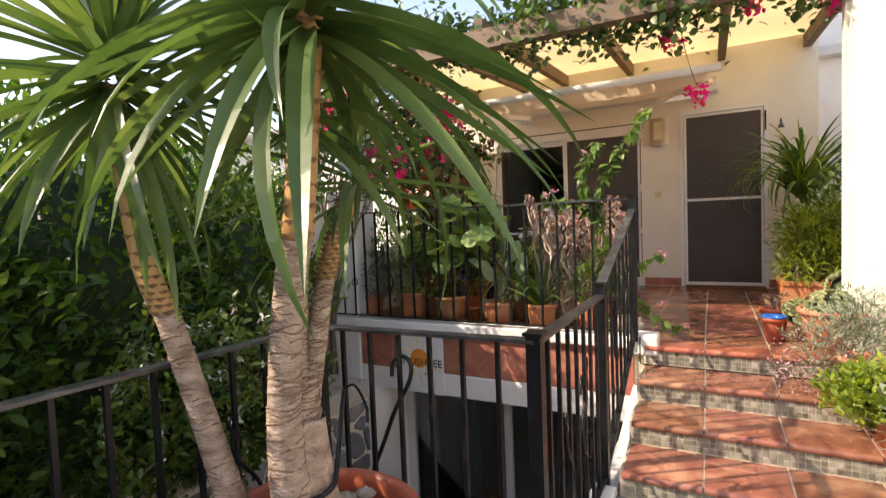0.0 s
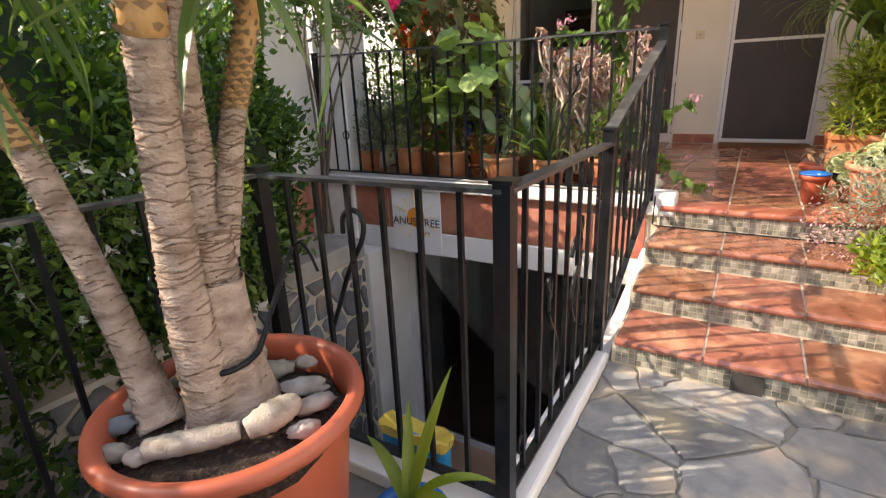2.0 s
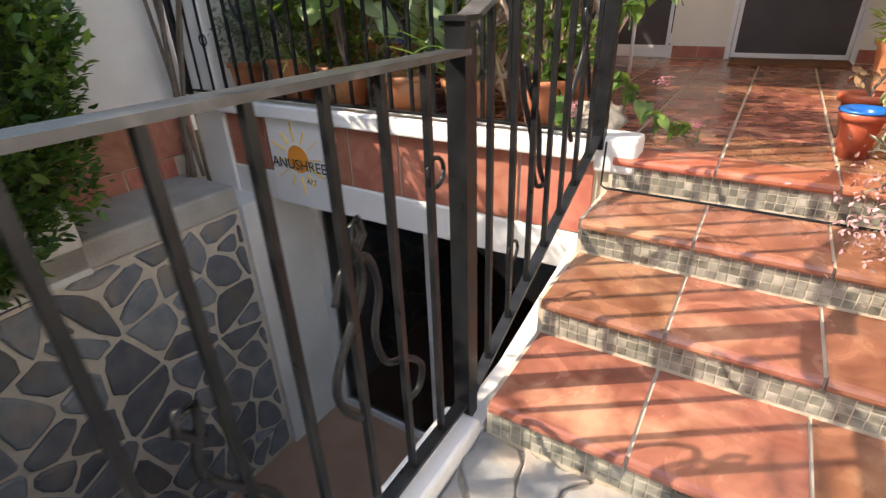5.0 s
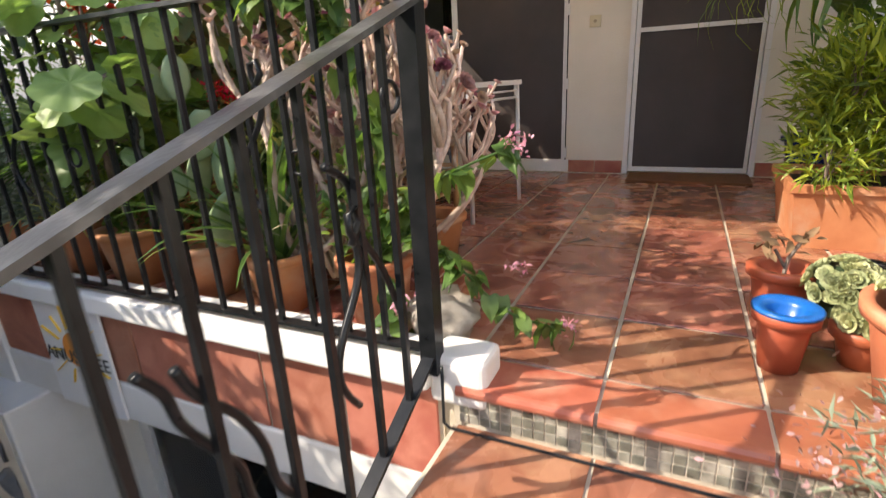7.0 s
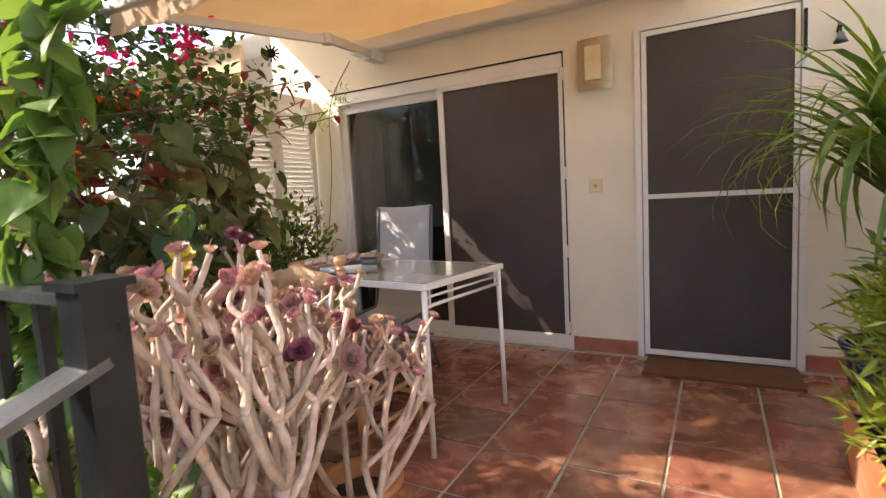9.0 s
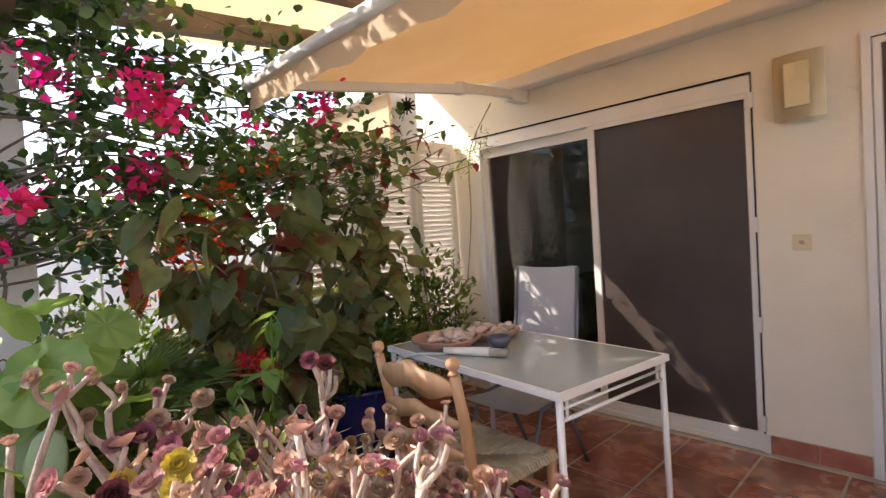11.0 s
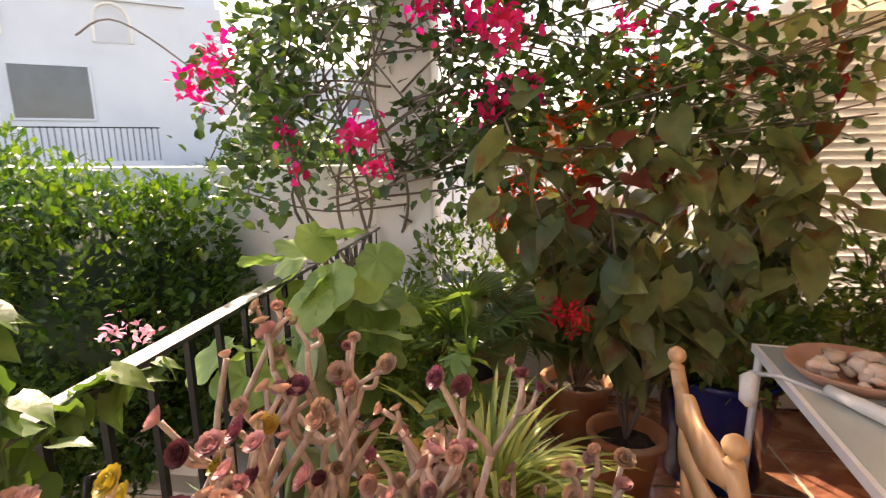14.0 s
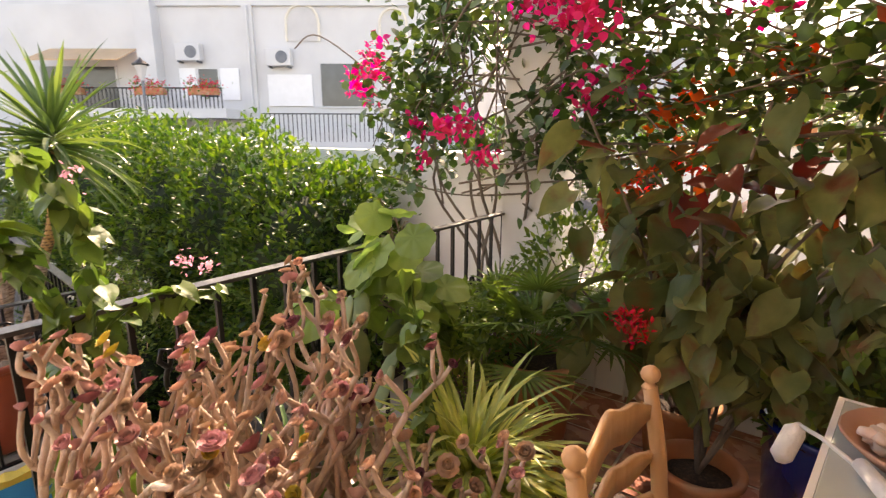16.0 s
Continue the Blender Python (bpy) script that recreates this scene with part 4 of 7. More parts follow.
def wooden_chair():
    c = thing("rush_chair", "pale pine chair with turned knobs and a woven rush seat", "chair", (-1.276, 5.133, 0), rz=-3)
    hw = 0.205
    for s in (-1, 1):
        pts = [(s * hw, -0.20, 0), (s * hw, -0.20, 0.42), (s * hw * 1.02, -0.235, 0.70), (s * hw * 1.03, -0.27, 0.86)]
        po = part("back_post", Geo().tube(pts, [0.019, 0.021, 0.020, 0.018], 12), M["wood"], c, smooth=True)
        part("knob", Geo().lathe([(0, 0), (0.019, 0.002), (0.014, 0.010), (0.010, 0.016), (0.020, 0.026), (0.024, 0.038), (0.020, 0.050), (0.010, 0.058), (0, 0.060)], 16, (s * hw * 1.03, -0.272, 0.855)), M["wood"], po, smooth=True)
        part("front_leg", Geo().tube([(s * hw, 0.20, 0), (s * hw, 0.20, 0.46)], 0.019, 12), M["wood"], c, smooth=True)
        part("side_stretcher", Geo().tube([(s * hw, -0.20, 0.16), (s * hw, 0.20, 0.16)], 0.011, 8).tube([(s * hw, -0.20, 0.28), (s * hw, 0.20, 0.28)], 0.011, 8), M["wood"], c, smooth=True)
    part("front_stretcher", Geo().tube([(-hw, 0.20, 0.2), (hw, 0.20, 0.2)], 0.012, 8).tube([(-hw, 0.20, 0.3), (hw, 0.20, 0.3)], 0.012, 8), M["wood"], c, smooth=True)
    for z, h in ((0.56, 0.06), (0.665, 0.07), (0.775, 0.10)):
        g = Geo()
        for i in range(17):
            t = i / 16 * 2 - 1
            bow = -0.03 * (1 - t * t)
            y = -0.215 - (z - 0.42) * 0.13 + bow
            top = h * (0.55 + 0.45 * math.cos(t * math.pi) * 0.5 + 0.25 * math.cos(3 * t * math.pi) * 0.3 + 0.2)
            bot = 0.012 * math.cos(2 * t * math.pi)
            for dy in (0.008, -0.008):
                g.v += [(t * hw, y + dy, z + bot), (t * hw, y + dy, z + top)]
        for i in range(16):
            a = i * 4
            g.f += [(a, a + 4, a + 5, a + 1), (a + 2, a + 3, a + 7, a + 6), (a + 1, a + 5, a + 7, a + 3), (a, a + 2, a + 6, a + 4)]
        part("slat", g, M["wood"], c, "wavy carved pine slat", smooth=True)
    seat = part("seat", Geo().box(-0.205, 0.205, -0.205, 0.205, 0.4362, 0.4385), M["rush"], c, "woven rush seat")
    r = random.Random(4)
    n = 26
    for q in range(4):
        a0 = q * math.pi / 2
        for i in range(n):
            u = (i + 0.5) / n * 2 - 1
            e = 0.215
            def rot(x, y):
                return (x * math.cos(a0) - y * math.sin(a0), x * math.sin(a0) + y * math.cos(a0))
            p0, p1 = rot(u * e, -e - 0.012), rot(u * e, -abs(u) * e)
            z = 0.445 + r.uniform(-0.003, 0.003)
            part("rush_strand", Geo().tube([(p0[0], p0[1], z - 0.02), (*rot(u * e, -e), z), (p1[0], p1[1], z - 0.008)], 0.0088, 6), M["rush"], seat, smooth=True)
    part("seat_frame", Geo().box(-0.21, 0.21, -0.21, 0.21, 0.415, 0.436), M["rush"], c)
    return c


def sling_chair():
    c = thing("sling_chair", "grey metal chair with a pale grey fabric sling behind the table", "chair", (-1.62, 5.86, 0), rz=0)
    w = 0.205
    for s in (-1, 1):
        part("side_frame", Geo().tube([(s * w, -0.26, 0.0), (s * w, -0.10, 0.40), (s * w, 0.20, 0.415), (s * w, 0.245, 0.60), (s * w, 0.30, 1.07)], 0.012, 8), M["greymetal"], c, smooth=True)
        part("rear_leg", Geo().tube([(s * w, 0.10, 0.41), (s * w, 0.30, 0.0)], 0.012, 8), M["greymetal"], c, smooth=True)
    part("cross_bar", Geo().tube([(-w, 0.235, 0.25), (w, 0.235, 0.25)], 0.009, 8).tube([(-w, -0.18, 0.2), (w, -0.18, 0.2)], 0.009, 8), M["greymetal"], c, smooth=True)
    g = Geo()
    prof = [(-0.22, 0.415), (0.0, 0.40), (0.18, 0.41), (0.215, 0.44), (0.25, 0.62), (0.285, 0.9), (0.302, 1.08)]
    for i, (y, z) in enumerate(prof):
        for x in (-w, -w / 2, 0, w / 2, w):
            g.v.append((x, y, z - 0.012 * (1 - (x / w) ** 2)))
    g.f += [(i * 5 + j, i * 5 + j + 1, (i + 1) * 5 + j + 1, (i + 1) * 5 + j) for i in range(len(prof) - 1) for j in range(4)]
    part("sling", g, M["sling"], c, "pale grey woven fabric", smooth=True)
    return c


table()
wooden_chair()
sling_chair()
mat = thing("doormat", "flat brown coir doormat before the screen door", "doormat", (0, 0, 0), mesh=bevelled(-0.21, 0.60, 6.47, 6.80, 0.0, 0.018, "doormat", M["mat"], 0.004))

# things on the table
TZ = 0.757


def platter(x, y, r, n, seed, label):
    d = thing("shell_platter", label, "dish", (x, y, TZ))
    part("dish", Geo().lathe([(0, 0), (r * 0.7, 0), (r, 0.045), (r * 0.97, 0.05), (r * 0.68, 0.010), (0, 0.008)], 28), M["clay"], d, smooth=True)
    q = random.Random(seed)
    for i in range(n):
        a, rr = q.uniform(0, 6.28), r * 0.75 * math.sqrt(q.random())
        s = q.uniform(0.016, 0.032)
        g = Geo().blob((0, 0, 0), (s * q.uniform(0.8, 1.5), s, s * 0.6), i, 6, 0.5)
        part("shell", g, M["shell"], d, smooth=True, m=pose(rr * math.cos(a), rr * math.sin(a), 0.03 + q.uniform(0, 0.03), q.uniform(-25, 25), q.uniform(-25, 25), q.uniform(0, 360)))


platter(-1.70, 5.42, 0.17, 34, 1, "wide clay dish heaped with shells and driftwood on the table")
platter(-1.62, 5.67, 0.14, 30, 2, "clay dish heaped with pale shells on the table")
b = thing("metal_bowl", "small dull metal bowl on the glass table", "bowl", (-1.46, 5.53, TZ))
part("body", Geo().lathe([(0, 0), (0.03, 0), (0.055, 0.03), (0.052, 0.055), (0.046, 0.055), (0.045, 0.03), (0, 0.01)], 20), M["greymetal"], b, smooth=True)
b = thing("pestle", "white cloth-wrapped wooden pestle on the table edge", "pestle", (-1.58, 5.27, TZ))
part("grip", Geo().tube([(0.0, 0.02, 0.022), (0.20, 0.10, 0.024)], [0.016, 0.022], 10), M["cloth"], b, smooth=True)
part("head", Geo().tube([(0.20, 0.10, 0.022), (0.27, 0.128, 0.022)], [0.020, 0.018], 10), M["pebble"], b, smooth=True)
b = thing("cord_weight", "pale weight that hangs by a cord from the table edge", "weight", (-1.76, 5.185, 0.74))
part("cord", Geo().tube([(0.18, 0.12, 0.02), (0.08, 0.04, 0.024), (0.0, 0.0, 0.0)], 0.006, 6), M["cloth"], b, smooth=True)
part("weight", Geo().tube([(0, 0, 0), (-0.005, -0.01, -0.02), (0.05, -0.03, -0.07), (0.06, -0.03, -0.085)], [0.012, 0.026, 0.026, 0.01], 12), M["cloth"], b, smooth=True)


# ---------- pots ----------
def pot(name, label, x, y, z, r, h, mat, soil=True, lip=0.03, taper=0.72, group=""):
    p = thing(name, label, "plant pot", (x, y, z), group)
    prof = [(0, 0), (r * taper, 0), (r * 0.96, h - lip * 1.2), (r * 0.97, h - lip), (r + 0.012, h - lip), (r + 0.014, h - 0.004), (r + 0.008, h), (r - 0.012, h), (r - 0.018, h - 0.01), (r - 0.03, h - 0.07)]
    part("body", Geo().lathe(prof, 36), mat, p, smooth=True)
    if soil:
        part("soil", Geo().blob((0, 0, h - 0.065), (r - 0.02, r - 0.02, 0.02), 1, 6, 0.2), M["soil"], p, "dark crumbly soil", smooth=True)
    return p


YP = (-0.94, 1.03)
p = thing("yucca_pot", "big round terracotta coloured plastic pot with stones on its soil", "plant pot", (*YP, PATIO_Z + 0.0))
hh = 0.595
part("body", Geo().lathe([(0, 0), (0.21, 0), (0.22, 0.01), (0.274, hh - 0.07), (0.276, hh - 0.05), (0.305, hh - 0.035), (0.317, hh - 0.015), (0.312, hh + 0.006), (0.296, hh + 0.012), (0.281, hh + 0.004), (0.273, hh - 0.015), (0.266, hh - 0.09)], 64), M["plaspot"], p, smooth=True)
part("soil", Geo().blob((0, 0, hh - 0.075), (0.268, 0.268, 0.03), 3, 12, 0.3), M["soil"], p, "dark crumbly soil with bark chips", smooth=True)
q = random.Random(7)
POT_STONES = [(-0.05, 0.16, 0.058, 0.034), (0.09, 0.145, 0.062, 0.030), (0.165, 0.10, 0.056, 0.027), (-0.25, -0.11, 0.055, 0.036), (-0.19, -0.18, 0.038, 0.028), (-0.04, -0.215, 0.030, 0.024), (-0.10, -0.235, 0.040, 0.026), (-0.235, 0.02, 0.042, 0.028), (0.00, 0.235, 0.034, 0.024), (0.215, 0.02, 0.038, 0.024)]
for i, (x, y, a, b_) in enumerate(POT_STONES):
    blue = i == 4
    s = thing("stone", "smooth blue-grey beach stone on the soil of the yucca pot" if blue else "smooth pale beach stone on the soil of the yucca pot", "stone", (YP[0] + x, YP[1] + y, PATIO_Z + hh - 0.03), "stones in the yucca pot",
              Geo().blob((0, 0, 0), (a, b_, b_ * 0.72), i, 10, 0.35).mesh("stone", M["bluestone"] if blue else M["pebble"], True), rz=q.uniform(20, 90))
s = thing("stone", "rounded pale block of stone behind the yucca stems", "stone", (-1.105, 1.205, PATIO_Z + hh - 0.025), "stones in the yucca pot", Geo().tube([(-0.035, 0, 0), (-0.03, 0, 0), (0.03, 0.015, 0), (0.04, 0.018, 0)], [0.025, 0.036, 0.036, 0.022], 12).mesh("stone", M["driftwood"], True))
for label, pts, rr in (("long pale driftwood piece on the soil of the yucca pot", [(-0.965, 0.825, 0.004), (-0.91, 0.870, 0.010), (-0.86, 0.920, 0.012), (-0.825, 0.960, 0.014)], (0.024, 0.027, 0.026, 0.020)),
                       ("short grey driftwood knot beside the long piece in the yucca pot", [(-0.812, 0.965, 0.014), (-0.79, 1.01, 0.024), (-0.782, 1.05, 0.026), (-0.79, 1.085, 0.018)], (0.022, 0.036, 0.032, 0.022))):
    sp_ = smooth_path(pts, 5)
    k_ = len(sp_) - 1
    rad_ = [rr[min(2, int(i * 3 / k_))] * (1 - (i * 3 / k_ - min(2, int(i * 3 / k_)))) + rr[min(2, int(i * 3 / k_)) + 1] * (i * 3 / k_ - min(2, int(i * 3 / k_))) + 0.0015 * math.sin(i * 2.7) for i in range(k_ + 1)]
    thing("driftwood", label, "driftwood", (0, 0, PATIO_Z + hh - 0.02), mesh=Geo().tube(sp_, rad_, 14).mesh("driftwood", M["driftwood"], True))

# ---------- yucca ----------
yu = thing("yucca_tree", "three-stemmed yucca with scarred bark and long drooping leaves", "tree", (0, 0, 0))
SZ = PATIO_Z + hh - 0.07


def trunk(name, pts, r0, r1, yellow_from, flare=0.5):
    path = []
    rad = []
    n = 40
    for i in range(n + 1):
        t = i / n * (len(pts) - 1)
        k = min(int(t), len(pts) - 2)
        u = t - k
        a, b2 = Vector(pts[k]), Vector(pts[k + 1])
        a0, b3 = Vector(pts[max(0, k - 1)]), Vector(pts[min(len(pts) - 1, k + 2)])
        p_ = 0.5 * ((2 * a) + (b2 - a0) * u + (2 * a0 - 5 * a + 4 * b2 - b3) * u * u + (3 * a - a0 - 3 * b2 + b3) * u ** 3)
        path.append(p_)
        tt = i / n
        rad.append((r0 + (r1 - r0) * tt) * (1 + flare * math.exp(-tt * 12)) * (1 + 0.022 * math.sin(i * 2.3)))
    cut = next((i for i, p_ in enumerate(path) if p_.z > yellow_from), n)
    lo = part(name, Geo().tube(path[:cut + 1], rad[:cut + 1], 16), M["bark"], yu, "pinkish grey ringed bark", smooth=True)
    # raised leaf scars
    q = random.Random(int(r0 * 1000))
    g = Geo()
    for i in range(3, cut):
        for k in range(2):
            c = path[i] + (path[min(i + 1, n)] - path[i]) * (k * 0.5)
            a0 = q.uniform(0, 6.28)
            pts2 = [c + Vector((math.cos(a0 + u * 0.5) * rad[i] * 1.01, math.sin(a0 + u * 0.5) * rad[i] * 1.01, 0.006 * math.sin(u * 1.3))) for u in range(8)]
            g.tube(pts2, 0.0029, 4)
    part("scar_ring", g, M["barkscar"], lo, smooth=True, kind="stuff")
    if cut < n:
        hi = part(name + "_crown", Geo().tube(path[cut:], rad[cut:], 16), M["barkyellow"], yu, "yellowish young bark with dark scars", smooth=True)
        sv = Geo()
        for i in range(cut, n + 1):
            for k in range(7):
                a0 = k * 6.283 / 7 + (i % 2) * 0.45 + q.uniform(-0.1, 0.1)
                d = Vector((math.cos(a0), math.sin(a0), 0))
                s2 = Vector((-d.y, d.x, 0)) * 0.017
                c = path[i] + d * rad[i] * 0.99
                k0 = len(sv.v)
                sv.v += [tuple(c - s2 + Vector((0, 0, 0.008))), tuple(c + Vector((0, 0, -0.004)) + d * 0.003), tuple(c + s2 + Vector((0, 0, 0.008))), tuple(c + d * q.uniform(0.006, 0.016) + Vector((0, 0, 0.012)))]
                sv.f += [(k0, k0 + 1, k0 + 3), (k0 + 1, k0 + 2, k0 + 3), (k0, k0 + 3, k0 + 2)]
        part("leaf_scar", sv, M["yuccadry"], hi, "brown papery leaf scars", kind="stuff")
    return path


tA = trunk("trunk", [(-0.965, 1.00, SZ), (-1.0, 1.0, 0.28), (-0.985, 1.0, 0.51), (-0.945, 0.993, 0.737), (-0.86, 0.96, 0.95), (-0.79, 0.95, 1.42)], 0.050, 0.036, 0.86, 0.6)
tB = trunk("trunk", [(-1.085, 0.93, SZ), (-1.19, 0.95, 0.16), (-1.28, 0.94, 0.40), (-1.36, 0.92, 0.64), (-1.44, 0.90, 0.84), (-1.53, 0.90, 1.34)], 0.040, 0.032, 0.66, 0.7)
tC = trunk("trunk", [(-0.97, 1.07, SZ), (-1.02, 1.09, 0.20), (-1.045, 1.11, 0.36), (-1.05, 1.12, 0.46)], 0.074, 0.052, 9.0, 0.5)
tD = trunk("trunk", [(-1.05, 1.15, 0.38), (-1.05, 1.20, 0.54), (-1.05, 1.24, 0.69), (-1.03, 1.28, 0.84), (-0.94, 1.28, 1.02)], 0.034, 0.027, 0.72, 0.2)
tE = trunk("trunk", [(-1.06, 1.12, 0.38), (-1.085, 1.14, 0.50), (-1.095, 1.16, 0.62), (-1.06, 1.14, 0.77), (-0.98, 1.10, 1.0), (-0.93, 1.08, 1.2)], 0.042, 0.030, 0.98, 0.2)
# gnarled fused foot of the stems
g = Geo()
for i in range(19):
    t_ = i / 18
    for j_ in range(48):
        a_ = j_ / 48 * 2 * math.pi
        d_ = Vector((math.cos(a_), math.sin(a_), t_ * 0.9))
        r_ = 0.066 + 0.085 * math.exp(-t_ * 4.2) + (0.016 * (1 - t_) + 0.004) * noise.noise(d_ * 2.6 + Vector((4, 1, 0))) + 0.010 * (1 - t_) * math.sin(a_ * 7 + t_ * 3) * 0.7
        g.v.append((-0.975 - 0.055 * t_ + r_ * math.cos(a_), 1.045 + 0.055 * t_ + r_ * math.sin(a_), SZ - 0.02 + 0.36 * t_))
g.f += [(i * 48 + j_, i * 48 + (j_ + 1) % 48, (i + 1) * 48 + (j_ + 1) % 48, (i + 1) * 48 + j_) for i in range(18) for j_ in range(48)]
part("foot", g, M["bark"], yu, "swollen gnarled foot of the stems", smooth=True)
part("strap", Geo().tube(smooth_path([(-0.96, 0.985, 0.14), (-0.912, 1.035, 0.15), (-0.918, 1.10, 0.155), (-0.955, 1.155, 0.165), (-1.06, 1.30, 0.21), (-1.22, 1.52, 0.265)], 5), 0.008, 8).tube(smooth_path([(-1.22, 1.52, 0.265), (-1.17, 1.515, 0.29), (-1.13, 1.51, 0.26), (-1.10, 1.51, 0.20)], 4), 0.005, 6), M["iron"], yu, "black strap tied to the railing", smooth=True)
YB = [blade(L, W, D, 0.28).mesh("leaf", M["yucca"], False) for L, W, D in ((0.62, 0.042, 0.25), (0.66, 0.041, 0.55), (0.58, 0.045, 0.8), (0.50, 0.037, 0.35), (0.68, 0.044, 1.0), (0.55, 0.040, 0.1))]


def crown(c, n, seed, lo=-78, hi=82, s=1.0, up=0.16):
    q = random.Random(seed)
    cr = new("crown")
    cr.parent = yu
    for i in range(n):
        t = (i + 0.5) / n
        elev = hi + (lo - hi) * t ** 0.85 + q.uniform(-9, 9)
        az = i * 137.5 + q.uniform(-14, 14)
        z = c[2] + up * (0.5 - t)
        kk = YB[q.choice((0, 3, 5))] if elev > 20 else YB[q.randrange(6)]
        a = radians(az)
        o = new("leaf", kk)
        o.parent = cr
        o.matrix_basis = aim((c[0] + 0.02 * math.cos(a), c[1] + 0.02 * math.sin(a), z), az, elev, q.uniform(-25, 25), s * q.uniform(0.8, 1.12))
    return cr


crown((-0.79, 0.95, 1.46), 122, 1, -42, 80, 1.15, 0.24)
crown((-1.53, 0.90, 1.40), 96, 2, -50, 78, 1.1, 0.22)
crown((-0.93, 1.28, 1.06), 26, 3, -25, 75, 0.8)
crown((-0.93, 1.08, 1.24), 22, 4, -30, 70, 0.8)

# strap leaves of a small plant before the railing
sm = thing("strap_leaf_plant", "young plant with a few thick yellow-edged strap leaves", "plant", (-0.62, 1.28, PATIO_Z))
for az, el, L, W, D in ((75, 68, 0.42, 0.045, 0.15), (-20, 62, 0.34, 0.055, 1.5), (20, 60, 0.30, 0.05, 1.2), (160, 55, 0.26, 0.045, 0.9), (-80, 45, 0.26, 0.045, 1.0), (120, 70, 0.30, 0.04, 0.4)):
    part("leaf", blade(L, W, D, 0.25), M["yellowleaf"], sm, smooth=True, m=aim((0, 0, 0.17), az, el))
pot("plant_pot", "small blue plastic pot on the patio", -0.62, 1.28, PATIO_Z, 0.10, 0.17, M["bluein"])
pot("plant_pot", "tall bright blue plastic tub on the patio", -0.60, 0.53, PATIO_Z, 0.18, 0.67, M["bluein"])

# bag by the railing
bg_ = thing("carrier_bag", "blue carrier bag with a yellow crumpled top behind the railing", "bag", (-0.87, 1.67, PATIO_Z - 2.19))
part("body", bevelled(-0.14, 0.14, -0.035, 0.035, 1.88, 2.245, "body", M["bagblue"], 0.02, 3), M["bagblue"], bg_)
g = Geo()
for i in range(25):
    a = i / 24 * 2 * math.pi
    sx, sy = max(-1, min(1, 1.3 * math.cos(a))), max(-1, min(1, 1.3 * math.sin(a)))
    g.v += [(sx * 0.145, sy * 0.038, 2.232), (sx * 0.152 + 0.008 * math.sin(i * 2.3), sy * 0.044, 2.275 + 0.012 * math.sin(i * 3.7))]
g.f += [(2 * i, 2 * i + 2, 2 * i + 3, 2 * i + 1) for i in range(24)]
g.v += [(-0.06, 0.0, 2.235), (0.06, 0.01, 2.250)]
g.f += [(2 * i + 1, 2 * i + 3, 50 if 6 <= i < 18 else 51) for i in range(24)] + [(13, 50, 51), (37, 51, 50)]
part("top_edge", g, M["bagyellow"], bg_, "crumpled yellow top edge")

# ---------- sign ----------
sg = thing("studio_sign", "white hanging sign with an orange sun and dark lettering", "sign", (-2.19, 3.685, -0.285), rz=0)
sg.matrix_basis = pose(-2.19, 3.685, -0.285, 0, 0, 0)
part("board", bevelled(-0.235, 0.235, -0.006, 0.006, -0.285, 0.285, "board", M["signwhite"], 0.002, 1), M["signwhite"], sg)
part("sun_disc", Geo().lathe([(0, 0), (0.085, 0), (0.085, 0.002), (0, 0.002)], 32), M["signorange"], sg, m=pose(0.0, -0.0065, 0.02, 90))
for i in range(12):
    a = i * math.pi / 6 + 0.1
    r0, r1 = 0.105, (0.19, 0.225)[i % 2]
    part("ray", Geo().bar((r0 * math.cos(a), -0.008, 0.02 + r0 * math.sin(a)), (r1 * math.cos(a), -0.008, 0.02 + r1 * math.sin(a)), 0.016, 0.002), M["signyellow"], sg)


def text(body, size, at, mat, parent):
    cu = bpy.data.curves.new(body, "FONT")
    cu.body, cu.size, cu.extrude, cu.align_x = body, size, 0.0008, "CENTER"
    ob = bpy.data.objects.new(body, cu)
    scene.collection.objects.link(ob)
    bpy.context.view_layer.update()
    me = bpy.data.meshes.new_from_object(ob)
    bpy.data.objects.remove(ob)
    me.materials.clear()
    me.materials.append(mat)
    return part("lettering", me, mat, parent, m=pose(*at, 90))


text("ANUSHREE", 0.092, (0.0, -0.0105, -0.045), M["ink"], sg)
text("ART", 0.045, (0.09, -0.0105, -0.125), M["ink"], sg)


